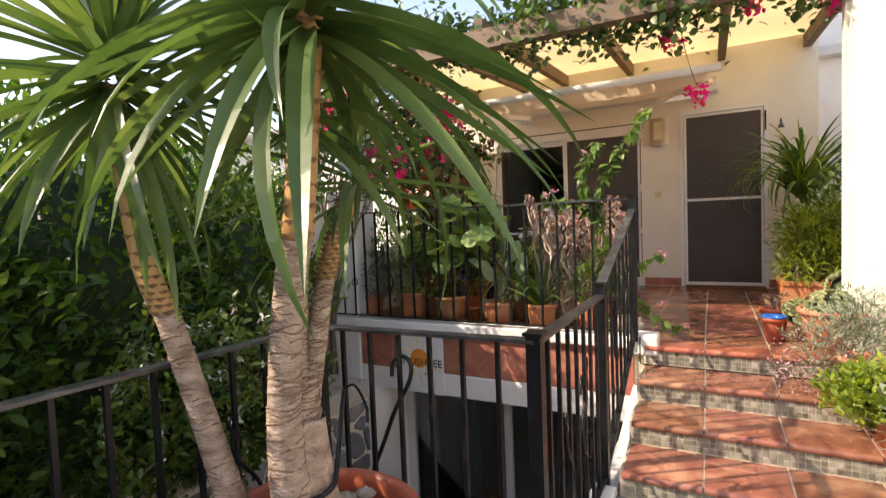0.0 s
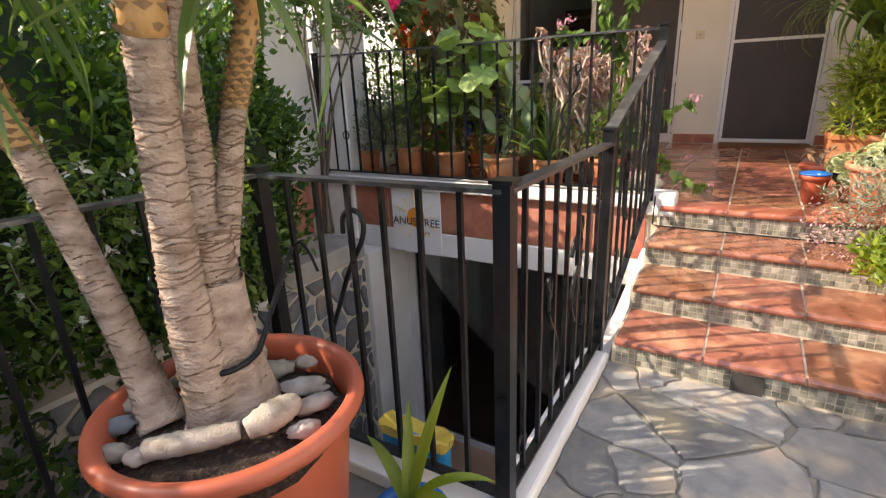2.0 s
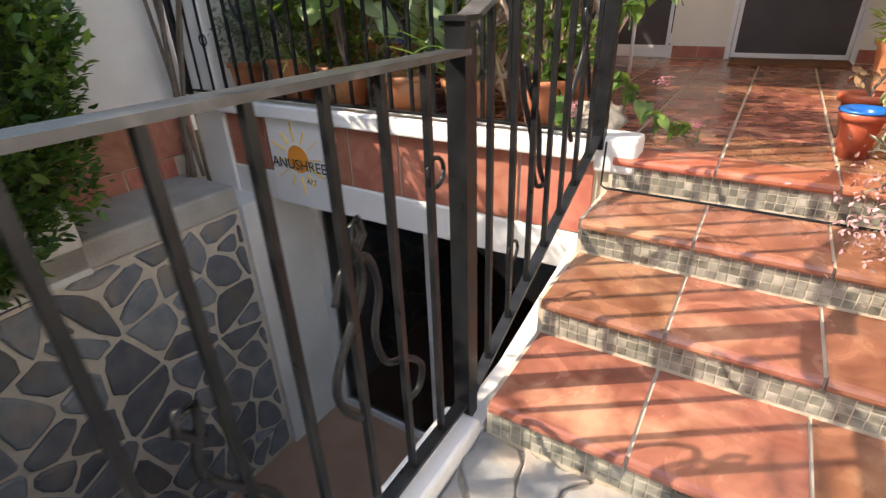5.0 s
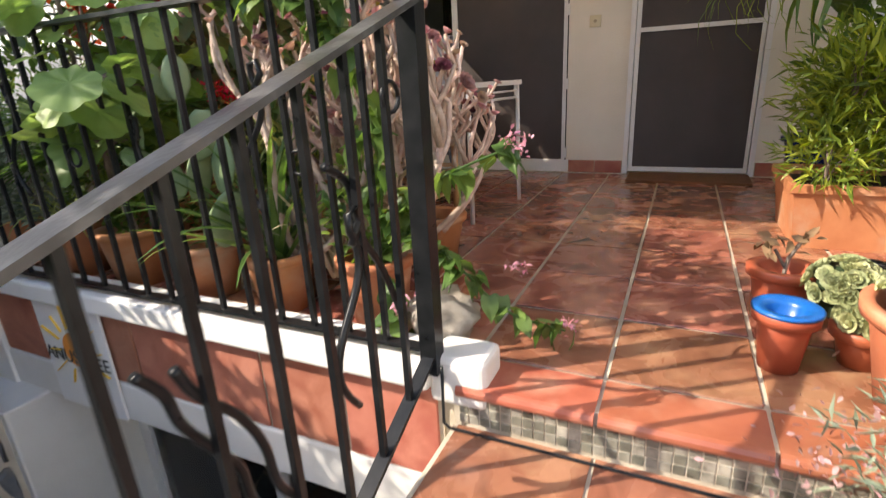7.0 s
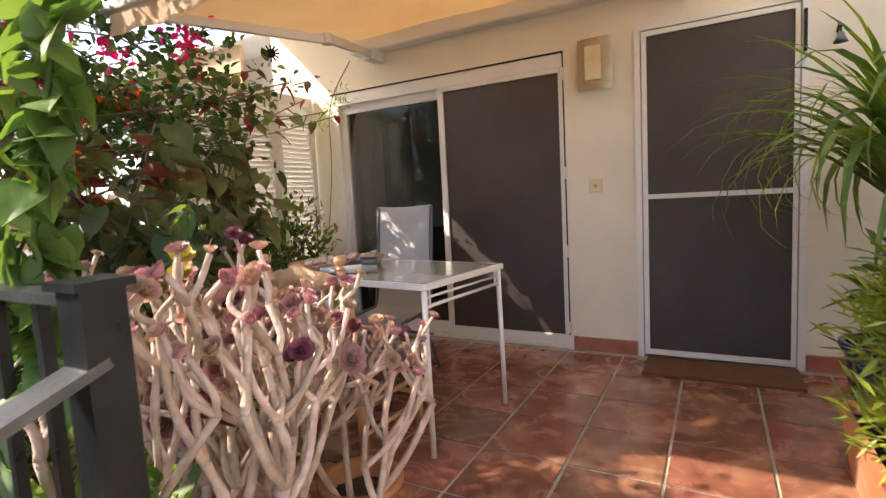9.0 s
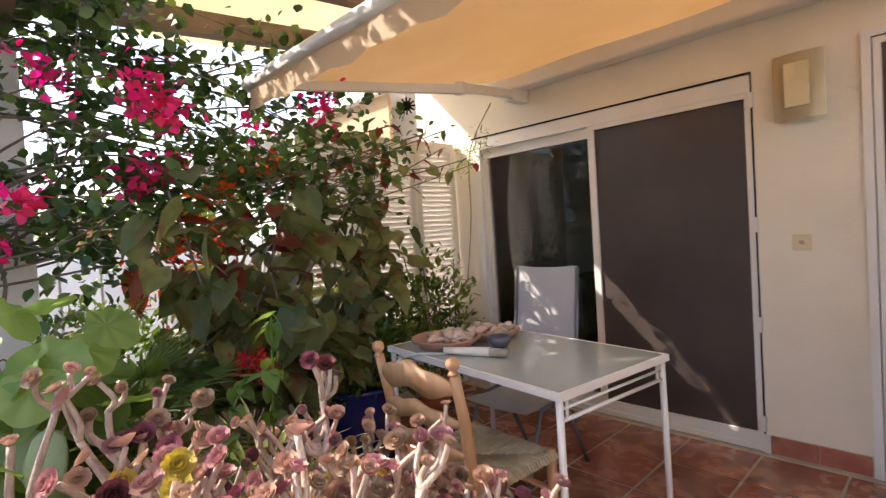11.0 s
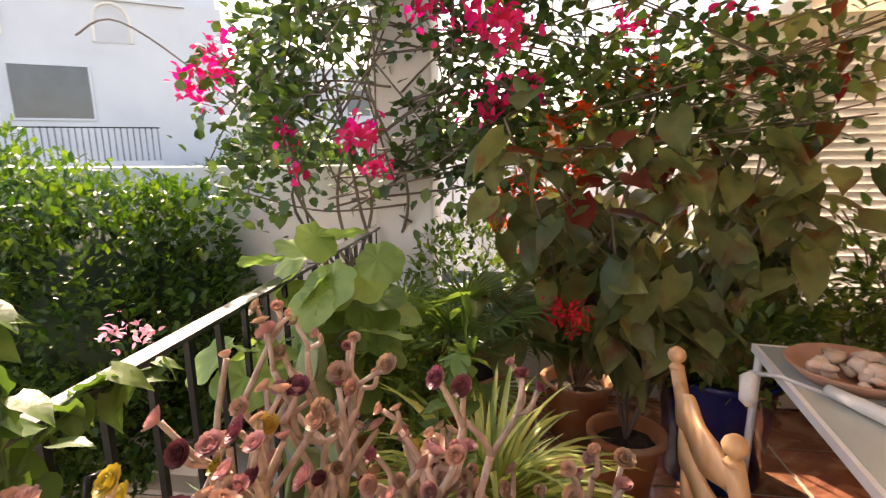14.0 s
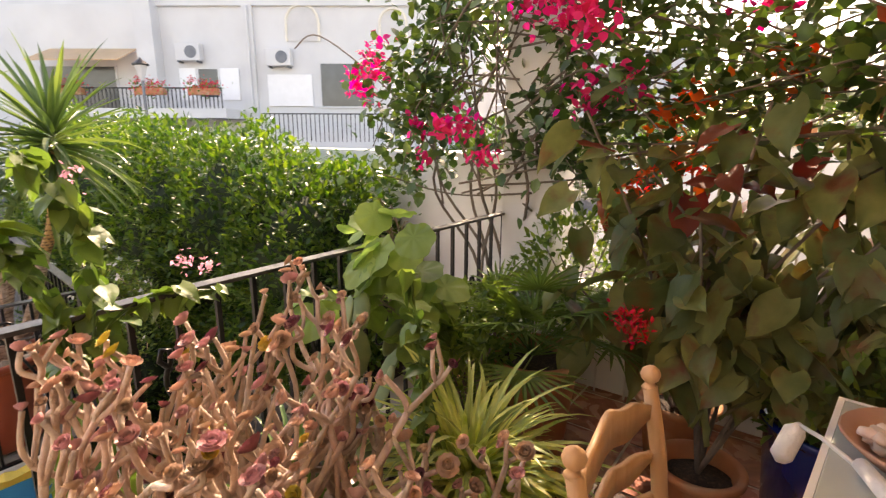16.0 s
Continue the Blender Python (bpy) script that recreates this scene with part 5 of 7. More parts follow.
# ---------- plants ----------
def foliage(name, label, blobs, count, size, mat, seed, category="shrub", shell=0.75, slim=False, spread=0.7, core=True, heading=0.5):
    """A bush: many small leaves on lumpy clumps. blobs: (x, y, z, rx, ry, rz)."""
    r = np.random.default_rng(seed)
    b = thing(name, label, category)
    vol = np.array([q[3] * q[4] + q[4] * q[5] + q[3] * q[5] for q in blobs])
    for q, share in zip(blobs, vol / vol.sum()):
        n = int(count * share)
        d = r.normal(0, 1, (n, 3))
        d /= np.linalg.norm(d, axis=1, keepdims=True)
        lump = 1 + 0.16 * np.sin(d[:, 0] * 7 + q[0] * 5) * np.sin(d[:, 1] * 6 + q[1] * 3) + 0.12 * np.sin(d[:, 2] * 9 + q[2])
        rad = (shell + (1.08 - shell) * r.random(n) ** 0.6) * lump
        p = np.array(q[:3]) + d * rad[:, None] * np.array(q[3:])
        part("leaf_clump", swarm("leaf_clump", SLIM_V if slim else LEAF_V, SLIM_F if slim else LEAF_F, frames(p, d * 0.8 + np.array([0, 0, heading]), size, r, spread), mat), mat, b, kind="stuff")
        if not core:
            qq = random.Random(seed)
            for k in range(5):
                e = Vector((q[0] + qq.uniform(-.6, .6) * q[3], q[1] + qq.uniform(-.6, .6) * q[4], q[2] + q[5] * qq.uniform(0, .8)))
                part("stem", Geo().tube(smooth_path([(q[0], q[1], q[2] - q[5] * 0.95), (q[0] * 0.6 + e.x * 0.4, q[1] * 0.6 + e.y * 0.4, q[2] - q[5] * 0.2), e], 4), 0.004, 5), M["branch"], b)
    # solid dark blobs stop see-through; their colour stands for inner shade
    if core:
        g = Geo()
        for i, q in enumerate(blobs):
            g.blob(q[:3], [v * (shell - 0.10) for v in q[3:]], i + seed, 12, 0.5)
        part("core", g, M["core"], b, "solid dark filler for the shaded inside", smooth=True, kind="stuff" if len(blobs) > 1 else "")
    return b


def clump(parent, name, pos, n, rad, size, mat, seed, slim=False, spread=0.9, wide=False):
    r = np.random.default_rng(seed)
    p = np.concatenate([np.array(c) + r.normal(0, 1, (n, 3)) * rad for c in pos])
    h = r.normal(0, 1, (len(p), 3)) + np.array([0, 0, 0.2])
    return part(name, swarm(name, SLIM_V if slim else (ROUND_V if wide else LEAF_V), SLIM_F if slim else LEAF_F, frames(p, h, size, r, spread), mat), mat, parent, kind="stuff")


# hedge in the planting bed
foliage("jasmine_hedge", "tall dense green jasmine hedge in front of the white garden wall",
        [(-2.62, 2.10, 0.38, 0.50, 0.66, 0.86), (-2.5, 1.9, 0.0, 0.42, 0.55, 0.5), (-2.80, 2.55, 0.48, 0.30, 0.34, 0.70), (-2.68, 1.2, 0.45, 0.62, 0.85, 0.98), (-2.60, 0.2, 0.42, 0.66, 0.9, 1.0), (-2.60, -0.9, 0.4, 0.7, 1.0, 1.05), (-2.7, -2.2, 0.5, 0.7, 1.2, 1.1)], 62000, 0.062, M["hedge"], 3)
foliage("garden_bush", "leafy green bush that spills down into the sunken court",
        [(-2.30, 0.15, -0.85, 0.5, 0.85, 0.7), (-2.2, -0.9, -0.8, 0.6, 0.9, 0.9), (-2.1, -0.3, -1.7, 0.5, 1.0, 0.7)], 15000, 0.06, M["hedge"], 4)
j = thing("jasmine", "trailing jasmine with small white star flowers on the railing", "climber")
q = random.Random(31)
jp = []
for k in range(16):
    x, y, z = -1.55 + q.uniform(-0.2, 0.2), 1.35 + q.uniform(-0.35, 0.35), 0.55 + q.uniform(-0.2, 0.15)
    pts = [(x, y, z)]
    for i in range(5):
        x += q.uniform(-0.10, 0.06)
        y += q.uniform(-0.08, 0.08)
        z -= q.uniform(0.03, 0.13)
        pts.append((x, y, z))
    sp = smooth_path(pts, 4)
    part("stem", Geo().tube(sp, 0.0022, 4), M["branch"], j)
    jp += [tuple(v) for v in sp]
clump(j, "leaves", jp, 5, 0.03, 0.04, M["leafs"], 32)
clump(j, "flower", jp[::7], 6, 0.008, 0.030, M["cloth"], 33)

# pots along the terrace railing
ROW = [(-2.86, 3.93, 0.13, 0.24), (-2.38, 3.92, 0.14, 0.28), (-1.98, 3.93, 0.14, 0.25), (-1.55, 3.94, 0.13, 0.22), (-1.16, 3.92, 0.12, 0.22), (-0.76, 3.95, 0.125, 0.24), (-1.02, 4.32, 0.15, 0.22), (-0.86, 4.62, 0.13, 0.2), (-1.46, 4.38, 0.15, 0.38)]
for x, y, r_, h in ROW:
    pot("plant_pot", "round terracotta pot on the terrace tiles", x, y, 0, r_, h, M["pot"], group="terracotta pots")
pot("palm_pot", "large terracotta pot with a thick rim beside the column", -2.25, 4.20, 0, 0.21, 0.50, M["pot"])
pot("plant_pot", "terracotta pot under the begonia", -2.60, 4.76, 0, 0.17, 0.30, M["pot"])
pot("plant_pot", "terracotta pot under the begonia", -2.20, 4.92, 0, 0.15, 0.26, M["pot"])
pot("blue_pot", "big cobalt blue glazed pot beside the table", -2.36, 5.32, 0, 0.24, 0.50, M["bluepot"], taper=0.8)
pot("blue_pot", "cobalt blue glazed pot by the screen door", 0.86, 6.22, 0, 0.17, 0.36, M["bluepot"])

# ---------- aeonium ----------
def rosette(n_layers, seed, cup=0.5):
    g = Geo()
    r = random.Random(seed)
    k = 0
    for L in range(n_layers):
        t = L / (n_layers - 1)
        rad = 1.0 - 0.78 * t
        cnt = 11 if L < 3 else 8
        for i in range(cnt):
            az = (i / cnt + L * 0.382) * 360 + r.uniform(-6, 6)
            elev = 8 + t * 62 + cup * 18
            m = aim((0, 0, t * 0.16), az, elev)
            if not g.v:
                g.v.append((0, 0, 0.0))
            k0 = len(g.v)
            w = 0.21 * (0.5 + 0.5 * rad) + 0.06
            for y, ww, z in ((rad * 0.55, 1.0, -0.02), (rad * 0.88, 0.95, 0.03), (rad, 0.18, 0.07)):
                for s in (-1, 0, 1):
                    v = m @ Vector((s * w * ww, y, z + abs(s) * 0.05))
                    g.v.append(tuple(v))
            g.f += [(0, k0 + 1, k0), (0, k0 + 2, k0 + 1)]
            for a in range(2):
                for b_ in (0, 1):
                    q0 = k0 + a * 3 + b_
                    g.f.append((q0, q0 + 1, q0 + 4, q0 + 3))
    return g


ROS = []
for nm, mt in (("rosepink", M["rosepink"]), ("rosedark", M["rosedark"]), ("rosetan", M["rosetan"]), ("roseyellow", M["roseyellow"])):
    ROS.append([rosette(6, s, c).mesh("rosette", mt, True) for s, c in ((1, 0.6), (2, 1.3), (3, 2.0))])


def aeonium(x, y, z0, seed, stems, height, pal):
    """Bare stems that fork two or three times, each tip with a rosette."""
    a = thing("aeonium", "branching aeonium with bare pinkish stems and dusky rosettes", "succulent", (0, 0, 0), "aeoniums on the terrace")
    q = random.Random(seed)

    def grow(p, d, length, rad, level, owner):
        d = d.copy()
        if p.x + d.x * length > -0.50 or p.x + d.x * length < -1.26:
            d.x *= -0.5
        if p.y + d.y * length > 4.74 or p.y + d.y * length < 3.78:
            d.y *= -0.5
        top = 0.98 - 0.42 * max(0, p.y - 3.9)
        if p.z + d.z * length > top:
            length *= 0.45
        side = Vector((q.uniform(-1, 1), q.uniform(-1, 1), 0)) * 0.02
        mid = p + d * length * 0.5 + side - Vector((0, 0, 0.05 * length))
        end = p + d * length + Vector((0, 0, 0.10 * length))
        pts = smooth_path([p, mid, end], 5)
        me = Geo().tube(pts, [rad * (1.06 - 0.16 * i / (len(pts) - 1)) * (1 + 0.05 * math.sin(i * 2.1)) for i in range(len(pts))], 8)
        ob = part("stem" if level == 0 else "branch", me, M["stem"], owner, "bare pinkish brown stem" if level == 0 else "", smooth=True)
        keep = ob if level == 0 else owner
        dd = (end - mid).normalized()
        if level < 2 or level == 2 and q.random() < 0.45:
            for c in range(q.choice((2, 2, 3))):
                nd = (dd * 0.8 + Vector((q.uniform(-1, 1), q.uniform(-1, 1), q.uniform(-0.1, 0.7))) * 0.85).normalized()
                nd.z = max(nd.z, 0.3)
                grow(end, nd, height * q.uniform(0.11, 0.27), rad * 0.80, level + 1, keep)
            return
        kind = q.choices((0, 1, 2, 3), (5, 4, 1, 0) if end.x > -0.86 and end.y < 4.12 and end.z < 0.86 else pal)[0]
        o = new("rosette", q.choice(ROS[kind]))
        o.parent = keep
        face = (dd + Vector((q.uniform(-0.2, 0.9), q.uniform(-1.1, 0.2), 0.0))).normalized()
        sc = q.choice((0.018, 0.021, 0.023, 0.026, 0.032)) * (1.5 if end.x > -0.90 and end.y < 4.3 and end.z < 0.78 else 0.95)
        o.matrix_basis = Matrix.Translation(end) @ face.to_track_quat("Z", "Y").to_matrix().to_4x4() @ pose(0, 0, 0, 0, 0, q.uniform(0, 360)) @ Matrix.Scale(sc, 4)

    for s_ in range(stems):
        az = s_ / stems * 6.283 + q.uniform(-0.4, 0.4)
        el = radians(q.uniform(30, 78))
        d = Vector((math.cos(az) * math.cos(el), math.sin(az) * math.cos(el), math.sin(el)))
        grow(Vector((x + math.cos(az) * 0.04, y + math.sin(az) * 0.04, z0)), d, height * q.uniform(0.26, 0.48), 0.0122, 0, a)
    return a


aeonium(-0.78, 4.16, 0.18, 1, 7, 1.0, (5, 3, 4, 0.3))
aeonium(-1.02, 4.32, 0.18, 2, 8, 0.95, (3, 1, 9, 0.5))
aeonium(-0.80, 4.50, 0.16, 3, 6, 0.80, (3, 2, 8, 0.1))
aeonium(-1.10, 4.00, 0.18, 4, 8, 0.98, (2, 1, 9, 1.5))
aeonium(-0.72, 3.98, 0.20, 5, 8, 0.88, (4, 2, 6, 1))

# spider plant
sp = thing("spider_plant", "bushy spider plant with cream striped arching leaves in a terracotta pot", "plant")
SB = [blade(L, 0.021, D, 0.2, 8).mesh("leaf", M["spider"]) for L, D in ((0.46, 1.6), (0.50, 1.1), (0.40, 2.0), (0.34, 0.6))]
q = random.Random(9)
for i in range(340):
    o = new("leaf", q.choice(SB))
    o.parent = sp
    o.matrix_basis = aim((-1.46 + q.uniform(-0.04, 0.04), 4.38 + q.uniform(-0.04, 0.04), 0.36), q.uniform(0, 360), q.uniform(14, 84), q.uniform(-20, 20), q.uniform(0.8, 1.18))

# fan palm in the big pot
fp = thing("fan_palm", "small fan palm with stiff narrow green fingers in a terracotta pot", "palm")


def fan():
    g = Geo()
    for i in range(17):
        a = (i - 8) / 8 * 100
        b_ = blade(0.26, 0.017, 0.25, 0.3, 4)
        m = pose(0, 0.0, 0, 0, 0, a)
        k = len(g.v)
        g.v += [tuple(m @ Vector(v)) for v in b_.v]
        g.f += [tuple(k + w for w in f) for f in b_.f]
    return g


FAN = [fan().mesh("fan", M["leaf"])]
q = random.Random(12)
for i in range(24):
    az, el = i * 137.5, q.uniform(10, 80)
    L = q.uniform(0.18, 0.42)
    a = Vector((-2.25, 4.20, 0.48))
    d = Vector((math.cos(radians(az)) * math.cos(radians(el)), math.sin(radians(az)) * math.cos(radians(el)), math.sin(radians(el))))
    fr = part("frond", Geo().tube([a, a + d * L], 0.004, 5), M["leaf"], fp)
    part("fan", FAN[0], M["leaf"], fr, m=aim(a + d * L, az, el - 25, q.uniform(-30, 30)))

# begonia
bg2 = thing("begonia", "large cane begonia with dark angel-wing leaves and hanging red flowers", "plant")
BL = [broad_leaf(0.80, 0.16 + 0.07 * i, kind="wing", cup=0.10, seed=i).mesh("leaf", M["begonia"], True) for i in range(5)]
BR = [broad_leaf(0.58, 0.3, kind="heart", seed=9).mesh("leaf", M["begoniared"], True), broad_leaf(0.68, 0.2, kind="heart", seed=8).mesh("leaf", M["begoniared"], True)]
q = random.Random(14)
tips = []
for i in range(34):
    bx, by = q.choice(((-2.60, 4.76), (-2.20, 4.92), (-2.36, 5.32), (-2.60, 4.76)))
    ex, ey = q.uniform(-2.85, -2.15), q.uniform(4.25, 5.75)
    ez = q.uniform(0.75, 1.45) if i % 2 else q.uniform(1.2, 1.75)
    pts = smooth_path([(bx, by, 0.22), (bx * 0.6 + ex * 0.4, by * 0.6 + ey * 0.4, ez * 0.6), (ex, ey, ez)], 6)
    part("cane", Geo().tube(pts, [0.009 - 0.004 * k / len(pts) for k in range(len(pts))], 6), M["branch"], bg2, "brown jointed cane", smooth=True)
    tips += [p_ for k, p_ in enumerate(pts) if k > 2]
for i in range(720):
    c = tips[q.randrange(len(tips))] + Vector((q.uniform(-0.08, 0.16), q.uniform(-0.14, 0.14), q.uniform(-0.20, 0.10)))
    c.z = max(c.z, q.uniform(0.60, 0.80))
    red = c.z > 1.15 and q.random() < 0.15 or q.random() < 0.04
    o = new("leaf", q.choice(BR if red else BL))
    o.parent = bg2
    o.matrix_basis = aim(c, q.gauss(-15, 65), q.uniform(-68, 5), q.uniform(-40, 40), q.uniform(0.13, 0.24))
clump(bg2, "flower", [(-2.13, 4.65, 0.80), (-2.10, 4.68, 0.77), (-2.15, 4.62, 0.79)], 70, 0.028, 0.028, M["redflower"], 15)
clump(bg2, "flower", [(-2.62, 4.55, 1.30), (-2.70, 4.42, 1.22), (-2.66, 4.70, 1.36), (-2.68, 4.5, 1.12)], 60, 0.055, 0.05, M["orange"], 16)
# low bushes under it
foliage("low_shrub", "dark round-leaved shrub in the cobalt blue pot", [(-2.36, 5.32, 0.62, 0.28, 0.28, 0.20), (-2.5, 5.55, 0.75, 0.22, 0.25, 0.25)], 1700, 0.055, M["leafs"], 17, core=False)
rb = foliage("slender_shrub", "thin shrub with small glossy leaves before the white shutter", [(-2.62, 6.15, 0.85, 0.22, 0.35, 0.35), (-2.70, 6.45, 0.55, 0.18, 0.25, 0.35), (-2.6, 5.95, 0.55, 0.2, 0.25, 0.3)], 900, 0.07, M["leafs"], 19, core=False, shell=0.2)
g = Geo()
for i in range(12):
    g.tube(smooth_path([(-2.68, 6.2, 0.05), (-2.68 + q.uniform(-.1, .1), 6.2 + q.uniform(-.2, .2), 0.5), (-2.62 + q.uniform(-.15, .15), 6.15 + q.uniform(-.4, .4), q.uniform(0.7, 1.2))], 4), 0.004, 5)
part("stem", g, M["branch"], rb)
pot("plant_pot", "terracotta pot beside the white shutter", -2.68, 6.2, 0, 0.13, 0.22, M["pot"])

# pale lobed leaves over the railing corner
fg = thing("fig_shrub", "shrub with large pale green lobed leaves leaning over the terrace railing", "shrub")


def lobed_leaf(seed):
    """A palmate leaf of length 1 along y: rounded lobes with a dip between them, gently cupped."""
    r = random.Random(seed)
    g = Geo()
    lobes = [(90, 0.56), (42, 0.50), (138, 0.50), (-8, 0.40), (188, 0.40)]
    n, rings = 44, 4
    g.v.append((0, 0.42, 0.0))
    for k in range(1, rings + 1):
        for i in range(n):
            a = 360 * i / n - 90
            best = 0.30
            for la, lr in lobes:
                d = abs((a - la + 180) % 360 - 180)
                best = max(best, lr * max(0.0, math.cos(radians(min(90, d * 1.45)))) ** 0.45)
            if abs((a + 90 + 180) % 360 - 180) < 16:
                best = 0.34
            rad = best * k / rings
            x, y = rad * math.cos(radians(a)), 0.42 + rad * math.sin(radians(a))
            g.v.append((x, y, 0.10 * rad + 0.02 * math.sin(a * 0.14 + seed) * k / rings - 0.22 * max(0, y - 0.42) ** 2 + r.uniform(-0.003, 0.003)))
    g.f += [(0, 1 + i, 1 + (i + 1) % n) for i in range(n)]
    g.f += [(1 + (k - 1) * n + i, 1 + k * n + i, 1 + k * n + (i + 1) % n, 1 + (k - 1) * n + (i + 1) % n) for k in range(1, rings) for i in range(n)]
    return g


FL = [lobed_leaf(i).mesh("leaf", M["figleaf"], True) for i in range(4)]
q = random.Random(21)
g = Geo()
fig_ends = []
for i in range(9):
    e = Vector((-1.72 + q.gauss(0, 0.15), 3.76 + q.gauss(0, 0.10), q.uniform(0.82, 1.2)))
    pts = smooth_path([(-1.95, 3.93, 0.2), (-1.92 + q.uniform(-.06, .06), 3.86, 0.6), e], 6)
    g.tube(pts, [0.010 - 0.0005 * k for k in range(len(pts))], 6)
    fig_ends += pts[6:]
for i in range(74):
    base = q.choice(fig_ends)
    az = q.uniform(-110, 110)
    c = base + Vector((0.06 * math.cos(radians(az)), 0.06 * math.sin(radians(az)), q.uniform(0.0, 0.05)))
    g.tube([base, base.lerp(c, 0.5) + Vector((0, 0, 0.01)), c], 0.0025, 5)
    o = new("leaf", q.choice(FL))
    o.parent = fg
    o.matrix_basis = aim(c, az, q.uniform(-60, 25), q.uniform(-35, 35), q.uniform(0.14, 0.22))
part("stem", g, M["branch"], fg)

# prickly pear
pp = thing("prickly_pear", "prickly pear cactus with flat pale green pads in a terracotta pot", "cactus")
q = random.Random(22)
PADS = [(-1.50, 3.90, 0.20, 100, 78, 0.24), (-1.44, 3.86, 0.40, 30, 80, 0.20), (-1.46, 3.86, 0.58, 80, 84, 0.21), (-1.39, 3.84, 0.56, 10, 65, 0.18), (-1.56, 3.87, 0.40, 170, 60, 0.19), (-1.62, 3.85, 0.50, 190, 35, 0.16),
        (-1.66, 3.84, 0.60, 160, 62, 0.15), (-1.34, 3.86, 0.24, -10, 72, 0.22), (-1.31, 3.86, 0.44, 60, 82, 0.19), (-1.60, 3.90, 0.08, 200, 70, 0.17), (-1.43, 3.85, 0.76, 120, 75, 0.15), (-1.50, 3.86, 0.76, 200, 70, 0.14)]
for k, (x, y, z, az, el, s_) in enumerate(PADS):
    g = Geo().blob((0, s_ / 2, 0), (s_ * 0.30, s_ * 0.53, 0.013), k, 9, 0.15)
    part("pad", g, M["cactus"], pp, smooth=True, m=aim((x, y, z), az, el, q.uniform(-35, 35) + (90 if k % 3 == 0 else 0)))

# strap and mixed plants in the row of pots
def tuft(name, label, x, y, z, n, L, W, D, mat, seed, lo=30, hi=88):
    t = thing(name, label, "plant")
    q = random.Random(seed)
    ms = [blade(L * s, W, D * s2, 0.25, 8).mesh("leaf", mat) for s, s2 in ((1, 1), (0.85, 0.5), (0.95, 1.5))]
    for i in range(n):
        o = new("leaf", q.choice(ms))
        o.parent = t
        o.matrix_basis = aim((x + q.uniform(-0.02, 0.02), y + q.uniform(-0.02, 0.02), z), q.uniform(0, 360), q.uniform(lo, hi), q.uniform(-20, 20), q.uniform(0.75, 1.1))
    return t


tuft("strap_plant", "tuft of upright strap leaves in a terracotta pot by the railing", -1.16, 3.92, 0.18, 34, 0.62, 0.026, 0.8, M["leaf"], 41)
tuft("strap_plant", "tuft of pale dry strap leaves behind the railing", -0.98, 4.02, 0.1, 26, 0.55, 0.02, 1.0, M["rush"], 42)
tuft("strap_plant", "tuft of thin yellow-green leaves in a terracotta pot", -2.38, 3.92, 0.22, 60, 0.38, 0.012, 1.2, M["spider"], 43)
foliage("white_edged_shrub", "small shrub with white edged leaves in a terracotta pot", [(-2.86, 3.9, 0.42, 0.2, 0.16, 0.22), (-2.5, 3.86, 0.45, 0.2, 0.14, 0.22)], 1500, 0.045, M["greyleaf"], 44, core=False)
foliage("white_edged_shrub", "bushy green shrub behind the railing", [(-2.15, 3.98, 0.5, 0.22, 0.16, 0.28), (-2.75, 4.2, 0.75, 0.25, 0.3, 0.3), (-1.95, 4.05, 0.42, 0.2, 0.14, 0.24)], 2600, 0.05, M["leafs"], 45, core=False)
foliage("geranium", "green geranium with a few pink flowers in a terracotta pot", [(-0.76, 3.92, 0.38, 0.14, 0.10, 0.16)], 260, 0.05, M["leafs"], 46, core=False)


# lantana vines
def vine(parent, paths, size, per, seed, mat, loose=0.015):
    q = random.Random(seed)
    lm = [broad_leaf(0.80, 0.35, n=5, kind="heart", seed=s).mesh("leaf", mat, True) for s in (1, 2, 3)]
    g = Geo()
    for pts in paths:
        sp_ = smooth_path(pts, 8)
        g.tube(sp_, 0.004, 6)
        L = sum((sp_[i + 1] - sp_[i]).length for i in range(len(sp_) - 1))
        for i in range(int(L * per)):
            c = sp_[q.randrange(len(sp_))]
            o = new("leaf", q.choice(lm))
            o.parent = parent
            o.matrix_basis = aim(c + Vector((q.uniform(-loose, loose), q.uniform(-loose, loose), q.uniform(-loose, loose) * 0.7)), q.uniform(0, 360), q.uniform(-80, 15), q.uniform(-30, 30), size * q.uniform(0.6, 1.2))
    part("stem", g, M["leaf"], parent, smooth=True)


la = thing("lantana", "trailing lantana with green leaves and pink flowers on the railing", "climber")
vine(la, [[(-0.72, 3.92, 0.25), (-0.60, 3.85, 0.42), (-0.46, 3.84, 0.52), (-0.27, 3.90, 0.60)],
          [(-0.72, 3.92, 0.25), (-0.56, 3.86, 0.36), (-0.42, 3.85, 0.27), (-0.28, 3.88, 0.13), (-0.12, 3.93, 0.07)],
          [(-0.72, 3.92, 0.25), (-0.62, 3.80, 0.6), (-0.66, 3.72, 1.0), (-0.56, 3.71, 1.25), (-0.44, 3.71, 1.45), (-0.33, 3.74, 1.62)],
          [(-0.74, 3.92, 0.25), (-0.70, 3.78, 0.8), (-0.76, 3.68, 1.15), (-0.72, 3.68, 1.3), (-0.64, 3.71, 1.42)],
          [(-0.66, 3.74, 0.9), (-0.85, 3.70, 1.02), (-1.05, 3.72, 1.0)],
          [(-0.72, 3.92, 0.25), (-0.62, 3.82, 0.14), (-0.60, 3.80, 0.05)]], 0.070, 100, 51, M["leaf"], 0.026)
